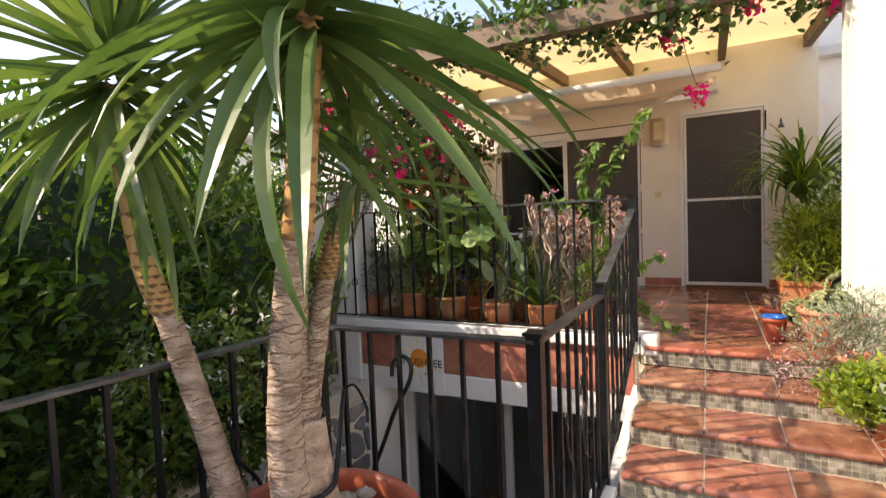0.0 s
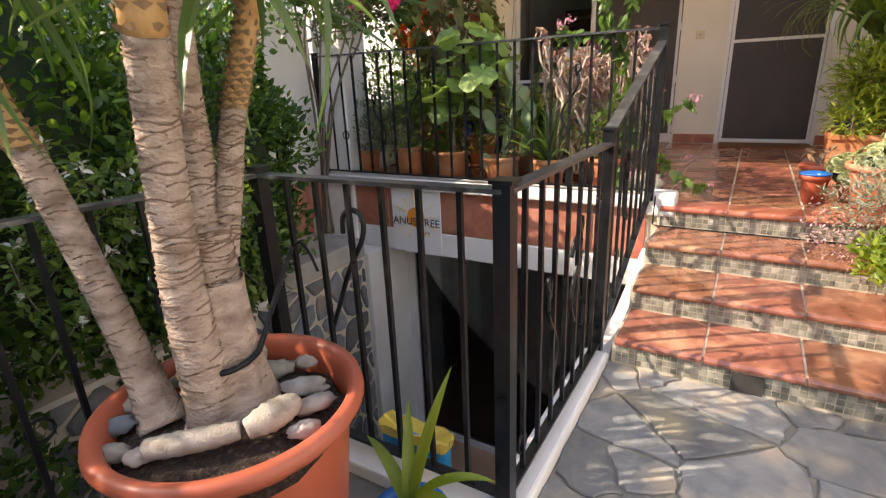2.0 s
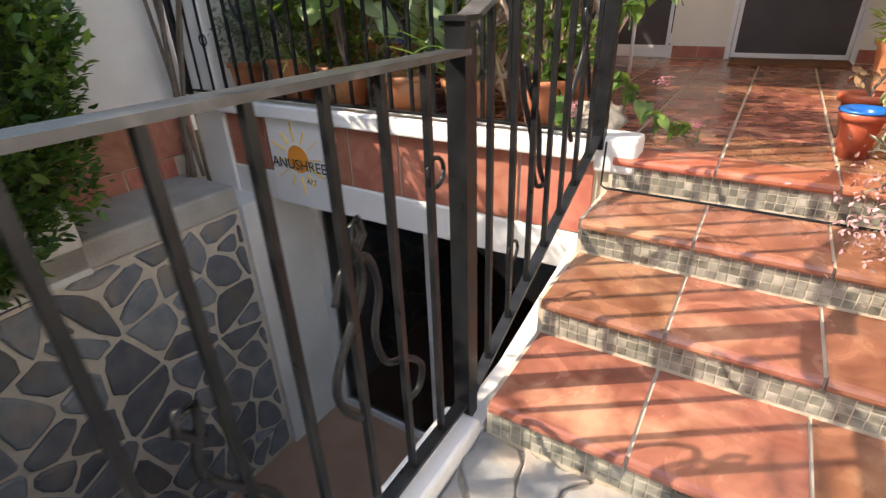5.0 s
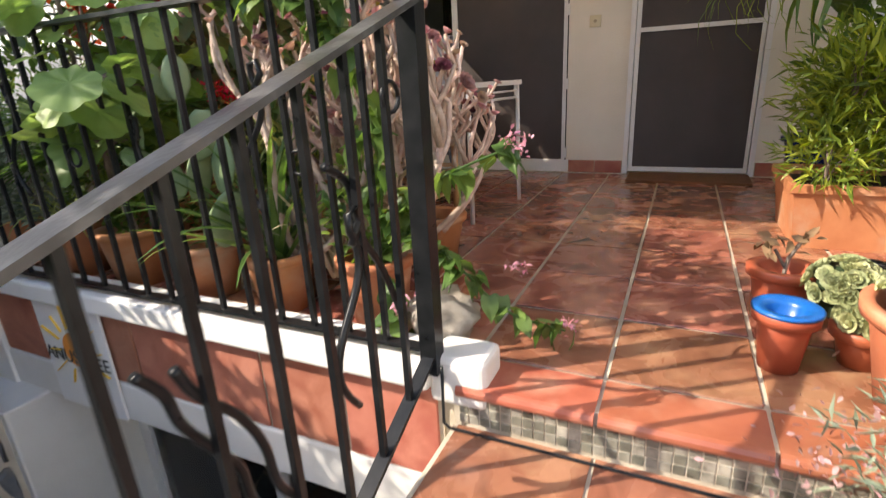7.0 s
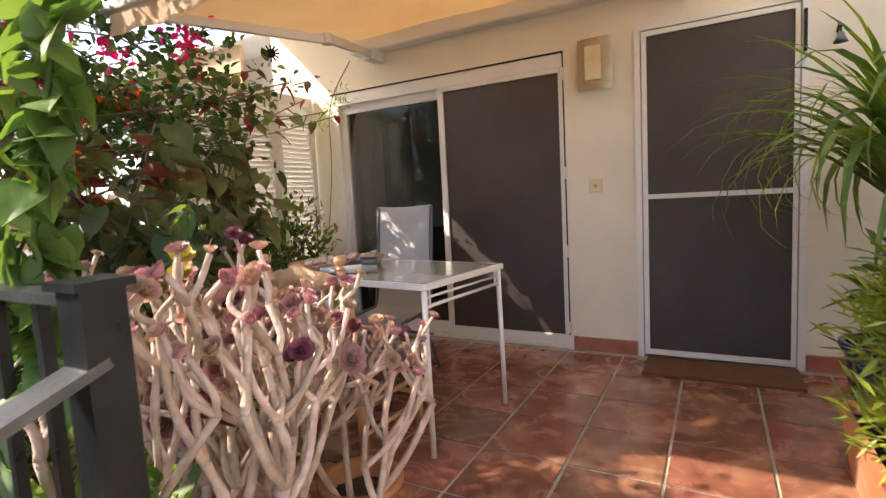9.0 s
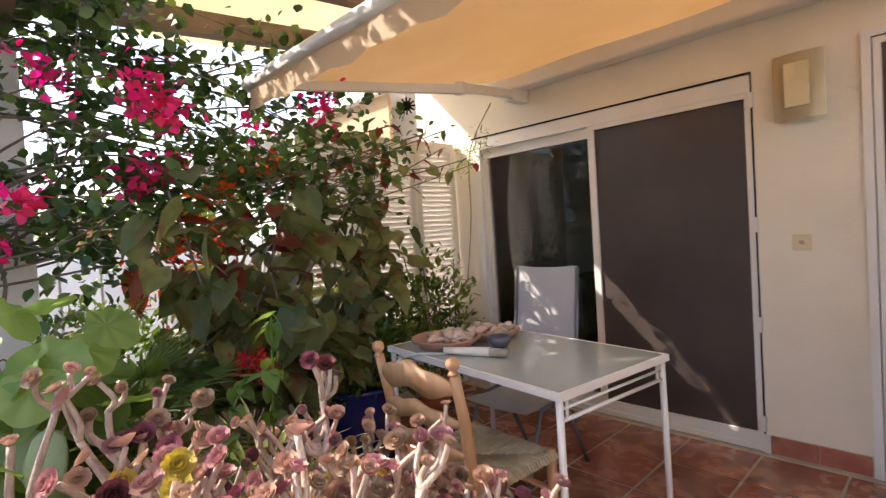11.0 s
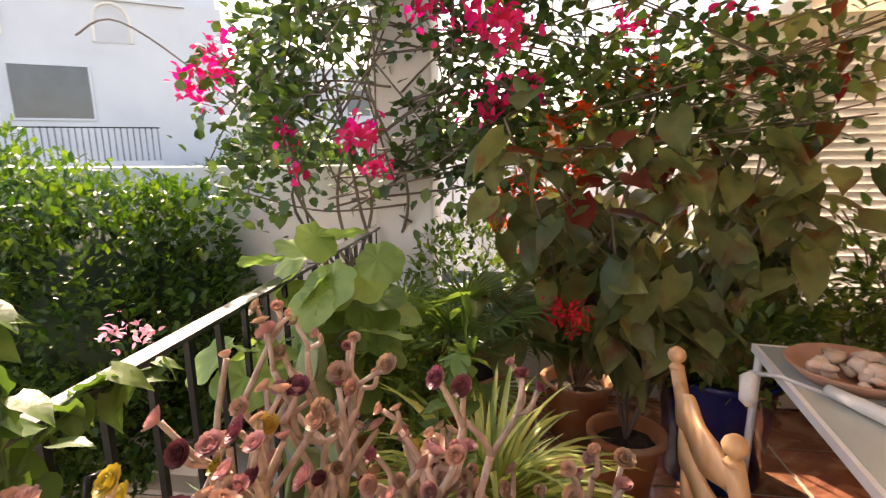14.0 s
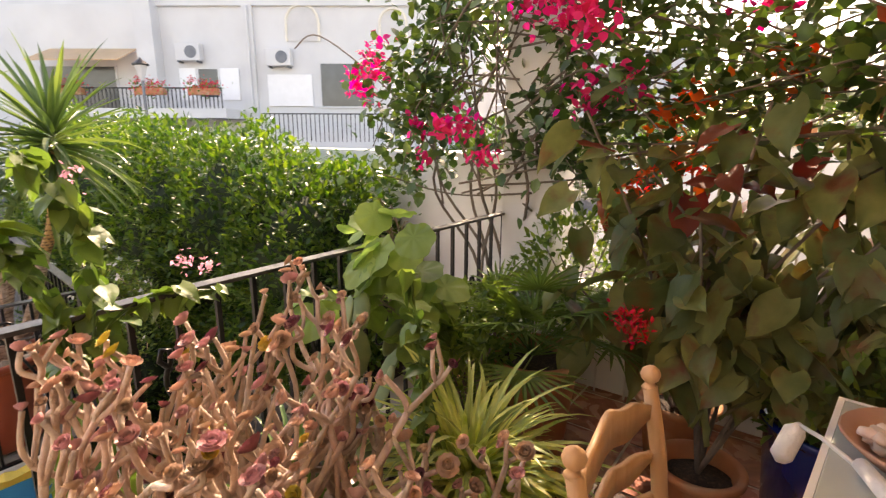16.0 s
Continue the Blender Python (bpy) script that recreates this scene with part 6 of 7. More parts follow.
clump(la, "flower", [(-0.27, 3.9, 0.62), (-0.24, 3.9, 0.60), (-0.11, 3.93, 0.09), (-0.25, 3.92, 0.26), (-0.60, 3.80, 0.12), (-0.58, 3.8, 0.15), (-0.36, 3.74, 1.6), (-0.74, 3.68, 1.36), (-0.98, 3.70, 1.10), (-1.04, 3.71, 1.08)], 26, 0.014, 0.018, M["pinkflower"], 52)
l2 = thing("ivy_shoot", "upright shoot with small heart-shaped leaves among the aeoniums", "plant")
vine(l2, [[(-1.32, 4.3, 0.3), (-1.28, 4.34, 0.75), (-1.23, 4.34, 1.12)], [(-1.32, 4.3, 0.3), (-1.4, 4.25, 0.7), (-1.33, 4.3, 0.95)], [(-1.3, 4.3, 0.3), (-1.48, 4.2, 0.55), (-1.62, 4.1, 0.7)]], 0.062, 80, 53, M["leaf"])

# ---------- bougainvillea ----------
bo = thing("bougainvillea", "old climbing bougainvillea with crimson bracts over the column and pergola", "climber")
q = random.Random(61)
g = Geo()
twigs = []
for k in range(6):
    u_ = lambda s_: q.uniform(-s_, s_)
    g.tube(smooth_path([(-3.02 + u_(.04), 3.50 + u_(.05), -0.45), (-2.95 + u_(.08), 3.55 + u_(.12), 0.6), (-2.70 + u_(.15), 3.55 + u_(.35), 1.2), (-2.72 + u_(.15), 3.55 + u_(.3), 1.8), (-2.7, 3.8 + u_(.5), 2.35)], 6), [0.013 - 0.0004 * i for i in range(25)], 8)
for k in range(120):
    if k < 70:
        a = Vector((q.uniform(-2.95, -2.7), q.uniform(3.3, 4.0), q.uniform(1.0, 2.4)))
        e = Vector((q.uniform(-2.95, -2.25), q.uniform(2.8, 6.1), q.uniform(1.15, 2.5)))
        if e.y > 4.8:
            e.z = max(e.z, 1.55)
            e.x = min(e.x, -2.3)
        if e.y < 3.3:
            e.x = min(e.x, -2.35)
    else:
        a = Vector((q.uniform(-2.8, 0.9), 4.0 + q.uniform(-.15, .25), 2.48))
        e = a + Vector((q.uniform(-0.7, 0.7), q.uniform(-0.25, 0.5), q.uniform(-0.28, 0.22)))
        e.z = max(e.z, 2.12)
    m = a.lerp(e, 0.5) + Vector((q.uniform(-.15, .15), q.uniform(-.2, .2), q.uniform(-.1, .25)))
    pts = smooth_path([a, m, e], 6)
    g.tube(pts, [0.007 - 0.004 * i / len(pts) for i in range(len(pts))], 5)
    twigs += [tuple(p_) for p_ in pts[2:]]
part("branch", g, M["branch"], bo, "tangled grey-brown branches", smooth=True, kind="stuff")
clump(bo, "leaves", [t_ for t_ in twigs if q.random() < (0.16 if 3.4 < t_[1] < 4.1 and t_[2] < 2.25 else 0.62)], 13, 0.09, 0.066, M["bougleaf"], 62, wide=True)
clump(bo, "leaves", [(-0.9 + 0.3 * i * 0.9 - 1.2, 4.05 + 0.1 * (i % 3), 2.52) for i in range(13)], 90, 0.10, 0.058, M["bougleaf"], 63, wide=True)
clump(bo, "leaves", [(-2.85, 2.95, 1.75), (-2.95, 3.2, 2.0), (-2.9, 3.3, 1.7), (-2.85, 3.35, 2.2), (-2.9, 3.2, 2.4)], 65, 0.14, 0.062, M["bougleaf"], 64, wide=True)
BR_POS = [(-2.13, 4.31, 1.92, 5, 0.07), (-2.2, 4.38, 1.88, 4, 0.06), (-1.95, 3.91, 1.49, 2, 0.03), (-2.35, 3.74, 1.50, 3, 0.035), (-2.4, 3.82, 1.35, 2, 0.03), (-2.4, 4.31, 1.62, 3, 0.05), (-2.45, 4.45, 1.66, 3, 0.05), (-2.4, 5.27, 2.05, 4, 0.06), (-2.45, 3.02, 1.80, 4, 0.06), (-2.5, 2.9, 1.72, 3, 0.05), (-2.4, 3.1, 1.9, 2, 0.05), (-2.4, 3.41, 1.50, 2, 0.03), (-2.4, 3.42, 1.33, 1, 0.03), (-2.4, 4.05, 2.02, 3, 0.06), (-2.5, 4.9, 1.95, 2, 0.05),
          (-1.61, 4.3, 2.55, 3, 0.05), (-0.19, 4.25, 2.20, 4, 0.045), (-0.03, 4.3, 1.80, 4, 0.045), (0.32, 4.3, 2.36, 4, 0.05), (0.82, 4.25, 2.26, 3, 0.05), (0.5, 4.2, 2.42, 3, 0.05), (-0.6, 4.2, 2.5, 2, 0.05), (-2.9, 4.1, 2.75, 3, 0.07), (-2.4, 4.2, 2.7, 2, 0.06), (0.1, 4.2, 2.5, 2, 0.05), (-3.0, 3.6, 2.5, 2, 0.06)]
for i, (x, y, z, n, r_) in enumerate(BR_POS):
    clump(bo, "bract", [(x, y, z)], n * 15, r_ * 0.95, 0.046, M["boug"], 70 + i, spread=1.2, wide=True)
clump(bo, "bract", [(-2.5, 4.72, 1.58), (-2.6, 5.0, 1.72), (-2.6, 4.6, 1.50)], 30, 0.05, 0.055, M["orange"], 99, wide=True)
g = Geo()
g.tube(smooth_path([(-0.15, 4.2, 2.4), (-0.1, 4.24, 2.1), (-0.03, 4.3, 1.85)], 5), 0.003, 5)
g.tube(smooth_path([(-2.9, 3.3, 1.3), (-2.7, 2.9, 1.75), (-2.5, 2.55, 2.05), (-2.5, 2.3, 2.0)], 6), 0.005, 5)
part("branch", g, M["branch"], bo)
# red creeper leaves along the shutters
cr_ = thing("creeper", "creeper with brown and red leaves along the top of the shutters", "climber")
q = random.Random(65)
g = Geo()
for k in range(12):
    a = Vector((-2.75, q.uniform(4.6, 5.4), q.uniform(1.3, 1.8)))
    e = Vector((q.uniform(-2.8, -2.35), q.uniform(5.6, 6.6), q.uniform(1.45, 2.0)))
    pts = smooth_path([a, a.lerp(e, 0.5) + Vector((0.1, 0, q.uniform(-0.1, 0.2))), e], 6)
    part("stem", Geo().tube(pts, 0.004, 5), M["branch"], cr_)
    for c in pts[2::2]:
        o = new("leaf", q.choice(BR if q.random() < 0.5 else BL))
        o.parent = cr_
        o.matrix_basis = aim(c, q.uniform(0, 360), q.uniform(-80, -20), q.uniform(-30, 30), q.uniform(0.08, 0.13))
g.tube(smooth_path([(-2.40, 6.70, 2.25), (-2.55, 6.6, 1.9), (-2.6, 6.62, 1.4), (-2.66, 6.6, 0.9)], 6), 0.004, 5)
part("stem", g, M["branch"], cr_)
clump(cr_, "leaves", [(-2.45 - 0.02 * i, 6.65 - 0.02 * i, 1.98 - 0.03 * i) for i in range(8)], 22, 0.05, 0.05, M["yellowleaf"], 66, slim=True)
st = thing("sun_ornament", "small dark metal sun ornament hanging from a thread", "ornament", (-2.39, 5.86, 2.12))
g = Geo().lathe([(0, -0.004), (0.03, -0.004), (0.03, 0.004), (0, 0.004)], 16)
for i in range(12):
    a = i * math.pi / 6
    part("ray", Geo().bar((0.028 * math.cos(a), 0.028 * math.sin(a), 0), (0.055 * math.cos(a), 0.055 * math.sin(a), 0), 0.010, 0.004), M["iron"], st, m=pose(0, 0, 0, 90, 0, 40))
part("disc", g, M["iron"], st, m=pose(0, 0, 0, 90, 0, 40))
part("thread", Geo().tube([(0, 0, 0.05), (0, 0, 0.30)], 0.001, 4), M["iron"], st)

# ---------- right side of the terrace and steps ----------
pl = thing("planter", "large square terracotta planter at the east side of the terrace", "planter", (0, 0, 0))
g = Geo()
for i, (e, z) in enumerate(((0.0, 0.0), (0.03, 0.25), (0.045, 0.25), (0.045, 0.285), (0.02, 0.285), (0.015, 0.23))):
    for x, y in ((0.62 - e, 5.15 - e), (1.10 + e, 5.15 - e), (1.10 + e, 5.62 + e), (0.62 - e, 5.62 + e)):
        g.v.append((x, y, z))
for i in range(5):
    for j_ in range(4):
        g.f.append((i * 4 + j_, i * 4 + (j_ + 1) % 4, (i + 1) * 4 + (j_ + 1) % 4, (i + 1) * 4 + j_))
part("body", g, M["pot"], pl)
part("soil", Geo().box(0.61, 1.11, 5.14, 5.63, 0.15, 0.24), M["soil"], pl, "dark crumbly soil")
yg = foliage("umbrella_plant", "bushy plant with yellow-green variegated leaves in the terracotta planter", [(0.88, 5.33, 0.56, 0.30, 0.30, 0.26), (0.76, 5.22, 0.72, 0.20, 0.22, 0.18), (0.98, 5.38, 0.78, 0.24, 0.24, 0.20), (0.70, 5.16, 0.40, 0.16, 0.15, 0.12)], 3000, 0.085, M["yellowleaf"], 81, core=False, shell=0.3, slim=True)
foliage("umbrella_plant", "dark leafy growth behind the variegated plant", [(1.05, 5.5, 0.75, 0.35, 0.4, 0.42)], 800, 0.075, M["leafs"], 82, core=False, shell=0.3)
tuft("pandanus", "tall plant with long arching green strap leaves", 0.86, 6.0, 0.95, 70, 1.15, 0.046, 1.7, M["leaf"], 83, 48, 88)
tuft("pandanus", "thin arching grass-like leaves in front of the screen door", 0.80, 5.85, 1.1, 80, 0.95, 0.013, 2.5, M["yellowleaf"], 84, 40, 85)
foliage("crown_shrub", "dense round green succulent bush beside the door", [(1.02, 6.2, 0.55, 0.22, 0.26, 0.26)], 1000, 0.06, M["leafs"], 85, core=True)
pot("plant_pot", "pinkish terracotta pot with a dry plant on the terrace", 0.46, 4.36, 0, 0.088, 0.18, M["plaspot"])
p_ = pot("plant_pot", "terracotta plastic pot holding a bright blue inner pot", 0.425, 4.045, 0, 0.066, 0.170, M["plaspot"], soil=False)
part("inner_pot", Geo().lathe([(0, 0.102), (0.033, 0.102), (0.044, 0.160), (0.052, 0.1735), (0.077, 0.178), (0.082, 0.175), (0.082, 0.168), (0.0805, 0.168)], 36), M["bluein"], p_, "bright blue inner pot", smooth=True)
pot("plant_pot", "black plastic pot on the terrace", 0.72, 4.52, 0, 0.10, 0.14, M["iron"])
pot("plant_pot", "black plastic pot on the terrace", 0.78, 4.30, 0, 0.09, 0.16, M["iron"])
pot("plant_pot", "wide terracotta pot with pale succulents", 0.93, 4.38, 0, 0.16, 0.26, M["pot"])
pot("plant_pot", "large pale terracotta pot with succulents at the top step", 0.74, 3.92, 0, 0.19, 0.26, M["pot"])
pot("plant_pot", "small orange plastic pot of succulents on the terrace", 0.62, 4.13, 0, 0.065, 0.11, M["plaspot"])
dr = thing("dry_plant", "small dry brown plant in the pinkish pot", "plant")
part("stem", Geo().tube([(0.46, 4.36, 0.12), (0.47, 4.37, 0.20), (0.50, 4.38, 0.26)], 0.006, 6).tube([(0.47, 4.37, 0.16), (0.43, 4.36, 0.23)], 0.005, 6), M["branch"], dr)
clump(dr, "leaves", [(0.50, 4.38, 0.26), (0.43, 4.36, 0.23)], 9, 0.02, 0.05, M["yuccadry"], 86)
# mounds of small fleshy rosettes
def succulent_mound(label, blobs, n, seed):
    t = thing("pale_succulent", label, "succulent")
    r = random.Random(seed)
    ms = [rosette(4, i + 5, 1.0).mesh("rosette", M["paleleaf"], True) for i in range(3)]
    for i in range(n):
        x, y, z, rx, rz_ = r.choice(blobs)
        d = Vector((r.gauss(0, 1), r.gauss(0, 1), abs(r.gauss(0.4, 0.8)))).normalized()
        o = new("rosette", r.choice(ms))
        o.parent = t
        o.matrix_basis = Matrix.Translation((x + d.x * rx, y + d.y * rx, z + d.z * rz_)) @ d.to_track_quat("Z", "Y").to_matrix().to_4x4() @ Matrix.Scale(r.uniform(0.018, 0.032), 4)
    # solid dark blobs stand in for the shade between rosettes
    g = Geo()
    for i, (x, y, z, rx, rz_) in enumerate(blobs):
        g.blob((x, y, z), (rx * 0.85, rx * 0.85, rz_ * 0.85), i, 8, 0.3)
    part("core", g, M["core"], t, "solid dark filler for shade inside the mound", smooth=True, kind="stuff")


succulent_mound("mound of pale grey-green rounded succulent rosettes", [(0.58, 4.20, 0.17, 0.085, 0.09), (0.62, 4.12, 0.13, 0.06, 0.05), (0.74, 3.92, 0.27, 0.17, 0.09), (0.93, 4.38, 0.34, 0.17, 0.11)], 420, 87)
ca = thing("cable", "thin dark cable laid along the foot of the top riser", "cable")
part("cord", Geo().tube([(-0.385, 3.645, 0.06), (-0.388, 3.645, -0.118), (-0.37, 3.640, -0.126), (0.10, 3.638, -0.124), (0.60, 3.640, -0.125), (1.2, 3.640, -0.125)], 0.0045, 6), M["iron"], ca, smooth=True)
for i, (x, y, z, r_, h) in enumerate(((0.80, 3.50, -0.132, 0.12, 0.2), (0.86, 3.10, -0.264, 0.13, 0.2), (0.92, 2.78, -0.396, 0.12, 0.2), (0.80, 2.30, PATIO_Z, 0.13, 0.20))):
    pot("plant_pot", "terracotta pot on the side of the steps", x, y, z, r_, h, M["pot"])
sprigs = foliage("lavender", "grey-green lavender-like bush hanging over the steps", [(0.70, 3.50, 0.14, 0.26, 0.22, 0.20), (0.82, 3.62, 0.24, 0.2, 0.2, 0.18)], 2400, 0.045, M["greyleaf"], 88, core=False, slim=True, heading=0.6, shell=0.3)
clump(sprigs, "sprig", [(0.50, 3.42, -0.02), (0.42, 3.45, -0.06), (0.55, 3.55, 0.08), (0.62, 3.36, 0.0), (0.46, 3.66, 0.02), (0.56, 3.3, -0.1)], 120, 0.065, 0.019, M["greyred"], 89)
foliage("spurge", "yellow-green spurge mound beside the steps", [(0.78, 3.08, -0.02, 0.22, 0.2, 0.13)], 1900, 0.045, M["yellowleaf"], 90, heading=0.9, shell=0.6)
foliage("silver_shrub", "silvery pale leaved shrub beside the steps", [(0.90, 2.95, 0.0, 0.14, 0.14, 0.12)], 260, 0.07, M["greyleaf"], 91, core=False)
tuft("grass_tuft", "tuft of fine grey-green leaves in a terracotta pot", 0.90, 2.76, -0.22, 90, 0.36, 0.008, 0.9, M["greyleaf"], 92, 20, 85)
rk = thing("rock", "rough white rock behind the railing post", "rock", (-0.50, 3.90, 0.07), mesh=Geo().blob((0, 0, 0), (0.12, 0.09, 0.09), 5, 12, 0.5).mesh("rock", M["pebble"], True))

# ---------- neighbours ----------
for k, (y0, y1) in enumerate(((5.36, 5.86), (5.87, 6.37), (6.38, 6.82))):
    s = thing("louvred_shutter", "white louvred shutter panel at the west side of the terrace", "shutter", group="white louvred shutters")
    part("frame", Geo().box(-2.99, -2.94, y0, y0 + 0.05, 0.02, 2.04).box(-2.99, -2.94, y1 - 0.05, y1, 0.02, 2.04).box(-2.985, -2.945, y0 + 0.05, y1 - 0.05, 1.97, 2.04).box(-2.985, -2.945, y0 + 0.05, y1 - 0.05, 0.02, 0.10), M["shutter"], s)
    me = Geo().bar((0, y0 + 0.052, 0), (0, y1 - 0.052, 0), 0.007, 0.05).mesh("slat", M["shutter"])
    for i in range(46):
        z = 0.125 + i * 0.0405
        o = new("slat", me)
        o.parent = s
        o.matrix_basis = Matrix.Translation((-2.965, (y0 + y1) / 2, z)) @ pose(0, 0, 0, 0, 40, 0) @ Matrix.Translation((0, -(y0 + y1) / 2, 0))
structure("wall_terrace_west", Geo().box(-3.15, -3.02, 4.0, 6.84, -0.3, 0.62), M["white"], "low white wall behind the plants")
tre = thing("trellis", "thin pale bamboo canes behind the climbing plants", "trellis")
for i in range(8):
    y = 4.08 + i * 0.17
    part("cane", Geo().tube([(-2.98, y, 0.0), (-2.97, y + 0.02, 2.3)], 0.006, 6), M["cloth"], tre, smooth=True)
for z in (1.0, 1.6, 2.2):
    part("cane", Geo().tube([(-2.96, 4.02, z), (-2.96, 5.36, z)], 0.005, 6), M["cloth"], tre, smooth=True)
FX = Matrix(((-0.583, -0.813, 0, 0), (0.813, -0.583, 0, 0), (0, 0, 1, 0), (0, 0, 0, 1)))
HOUSE = Matrix.Translation((-0.34 - 0.813 * 18 + 0.35, 5.13 - 0.583 * 18 - 0.49, 0.5)) @ FX

hs = thing("apartment_building", "white two-storey house across the street with arches and shutters", "building")
hs.matrix_basis = HOUSE
part("wall", Geo().box(-26, 1.5, 0, 8, -0.8, 5.2).box(-26, -9.5, 1.0, 8, 5.2, 9.5).box(-9.5, 1.5, 1.6, 8, 5.2, 9.0), M["facade"], hs)
part("pier", Geo().box(-9.9, -9.3, -0.5, 0, -0.8, 8.0).box(-6.45, -6.1, -0.15, 0, -0.3, 5.2), M["facade"], hs)
part("balcony_slab", Geo().box(-12.5, -6.6, -1.6, 0, 1.45, 1.75), M["facade"], hs)


def window(parent, u0, u1, z0, z1, y=0.0):
    w = part("window", Geo().box(u0, u1, y - 0.02, y, z0, z1), M["farglass"], parent, "dark window pane")
    part("frame", Geo().box(u0 - 0.06, u0, y - 0.05, y, z0 - 0.06, z1 + 0.06).box(u1, u1 + 0.06, y - 0.05, y, z0 - 0.06, z1 + 0.06).box(u0, u1, y - 0.05, y, z1, z1 + 0.06).box(u0, u1, y - 0.05, y, z0 - 0.06, z0), M["facade"], w)


window(hs, -8.12, -7.45, 2.2, 3.12)
window(hs, -13.6, -11.0, 1.8, 3.2)
window(hs, -3.9, -2.1, 1.9, 3.3)
window(hs, -17.5, -16.4, 5.6, 6.6, 1.0)
for u0, u1 in ((-8.78, -8.2), (-7.38, -6.72)):
    part("window_shutter", bevelled(u0, u1, -0.06, -0.01, 2.1, 3.15, "window_shutter", M["signwhite"], 0.01, 1), M["signwhite"], hs)
part("garage_door", bevelled(-5.75, -4.2, -0.06, -0.01, 1.9, 2.95, "garage_door", M["signwhite"], 0.01, 1), M["signwhite"], hs)
for uc, zc, r_ in ((-4.45, 4.62, 0.55), (-1.4, 4.6, 0.45), (-11.5, 6.2, 0.6)):
    g = Geo()
    n = 14
    yy = 0.0 if zc < 5.5 else 1.0
    g.v += [(uc + r_ * math.cos(math.pi * i / n), yy - 0.03, zc + r_ * math.sin(math.pi * i / n)) for i in range(n + 1)] + [(uc - r_, yy - 0.03, zc - 0.6), (uc + r_, yy - 0.03, zc - 0.6)]
    g.f.append(tuple(range(n + 3)))
    w = part("arched_window", g, M["interior"], hs, "shaded arched opening")
    part("frame", Geo().tube([(uc + r_, yy - 0.04, zc - 0.6)] + [(uc + r_ * math.cos(math.pi * i / n), yy - 0.04, zc + r_ * math.sin(math.pi * i / n)) for i in range(n + 1)] + [(uc - r_, yy - 0.04, zc - 0.6)], 0.05, 6), M["cream"], w)
part("terrace_edge", Geo().box(-9.3, 0.5, -0.10, 0.0, 5.12, 5.35), M["facade"], hs)
part("pipe", Geo().tube([(-6.25, -0.2, -0.2), (-6.25, -0.2, 5.1)], 0.04, 8), M["facade"], hs)
part("street_awning", Geo().bar((-11.6, -0.1, 3.75), (-11.6, -1.3, 3.25), 3.0, 0.04), M["canvas"], hs, "faded beige shop awning")
for uc, zc in ((-8.3, 3.36), (-5.25, 3.2)):
    ac = thing("air_conditioner", "white outdoor air conditioner on the far white wall", "air conditioner", group="air conditioners")
    ac.matrix_basis = HOUSE @ pose(uc, -0.02, zc)
    part("case", bevelled(-0.42, 0.42, -0.32, 0, 0, 0.56, "case", M["facade"], 0.02, 2), M["facade"], ac)
    part("fan_grille", Geo().lathe([(0.0, 0), (0.20, 0), (0.20, 0.012), (0, 0.012)], 20), M["greymetal"], ac, "round grey fan grille", m=pose(0.12, -0.322, 0.28, 90))
    part("bracket", Geo().box(-0.35, -0.30, -0.32, 0, -0.06, 0).box(0.30, 0.35, -0.32, 0, -0.06, 0), M["greymetal"], ac)
br_ = thing("balcony_railing", "black balcony railing on the far house", "railing")
br_.matrix_basis = HOUSE
part("handrail", Geo().box(-12.4, -6.7, -1.56, -1.52, 2.35, 2.39), M["iron"], br_)
me = Geo().box(-0.012, 0.012, -0.012, 0.012, 0, 0.62).mesh("baluster", M["iron"])
for i in range(44):
    o = new("baluster", me)
    o.parent = br_
    o.matrix_basis = Matrix.Translation((-12.4 + i * 0.132, -1.54, 1.75))
for u in (-8.9, -7.2, -11.5):
    fb = thing("flower_box", "flower box with red and green flowers on the far balcony railing", "flower box")
    fb.matrix_basis = HOUSE @ pose(u, -1.7, 2.15)
    part("box", Geo().box(-0.45, 0.45, -0.12, 0.12, 0, 0.2), M["pot"], fb)
    clump(fb, "flowers", [(-0.3, 0, 0.28), (0, 0, 0.28), (0.3, 0, 0.28)], 70, 0.12, 0.09, M["redflower"], 101)
    clump(fb, "leaves", [(-0.3, 0, 0.2), (0, 0, 0.2), (0.3, 0, 0.2)], 60, 0.14, 0.1, M["leafs"], 102)
sl = thing("street_lamp", "old-style street lamp with a dark lantern head", "street lamp")
sl.matrix_basis = Matrix.Translation((-0.34 - 0.813 * 13, 5.13 - 0.583 * 13, 0)) @ FX
part("pole", Geo().tube([(-7.75, 0, -0.25), (-7.75, 0, 2.75)], [0.06, 0.035], 10), M["greymetal"], sl)
part("lantern", Geo().lathe([(0.05, 0), (0.16, 0.36), (0.05, 0.36)], 6, (-7.75, 0, 2.75)), M["interior"], sl, "pale glass lantern")
part("lantern_cap", Geo().lathe([(0.2, 0), (0.2, 0.03), (0.03, 0.16), (0, 0.2)], 8, (-7.75, 0, 3.11)), M["iron"], sl)
sw_ = structure("street_wall", Geo().box(-20, -2.2, 4.0, 4.2, -0.3, 1.5), M["facade"], "white street wall across the road")
sw_.matrix_basis = Matrix.Translation((-0.34 - 0.813 * 10, 5.13 - 0.583 * 10, 0)) @ FX
fr_ = thing("street_railing", "thin dark street railing before the far house", "railing")
fr_.matrix_basis = Matrix.Translation((-0.34 - 0.813 * 14, 5.13 - 0.583 * 14, 0)) @ FX
part("handrail", Geo().box(-5.2, -1.0, -0.02, 0.02, 1.98, 2.01), M["iron"], fr_)
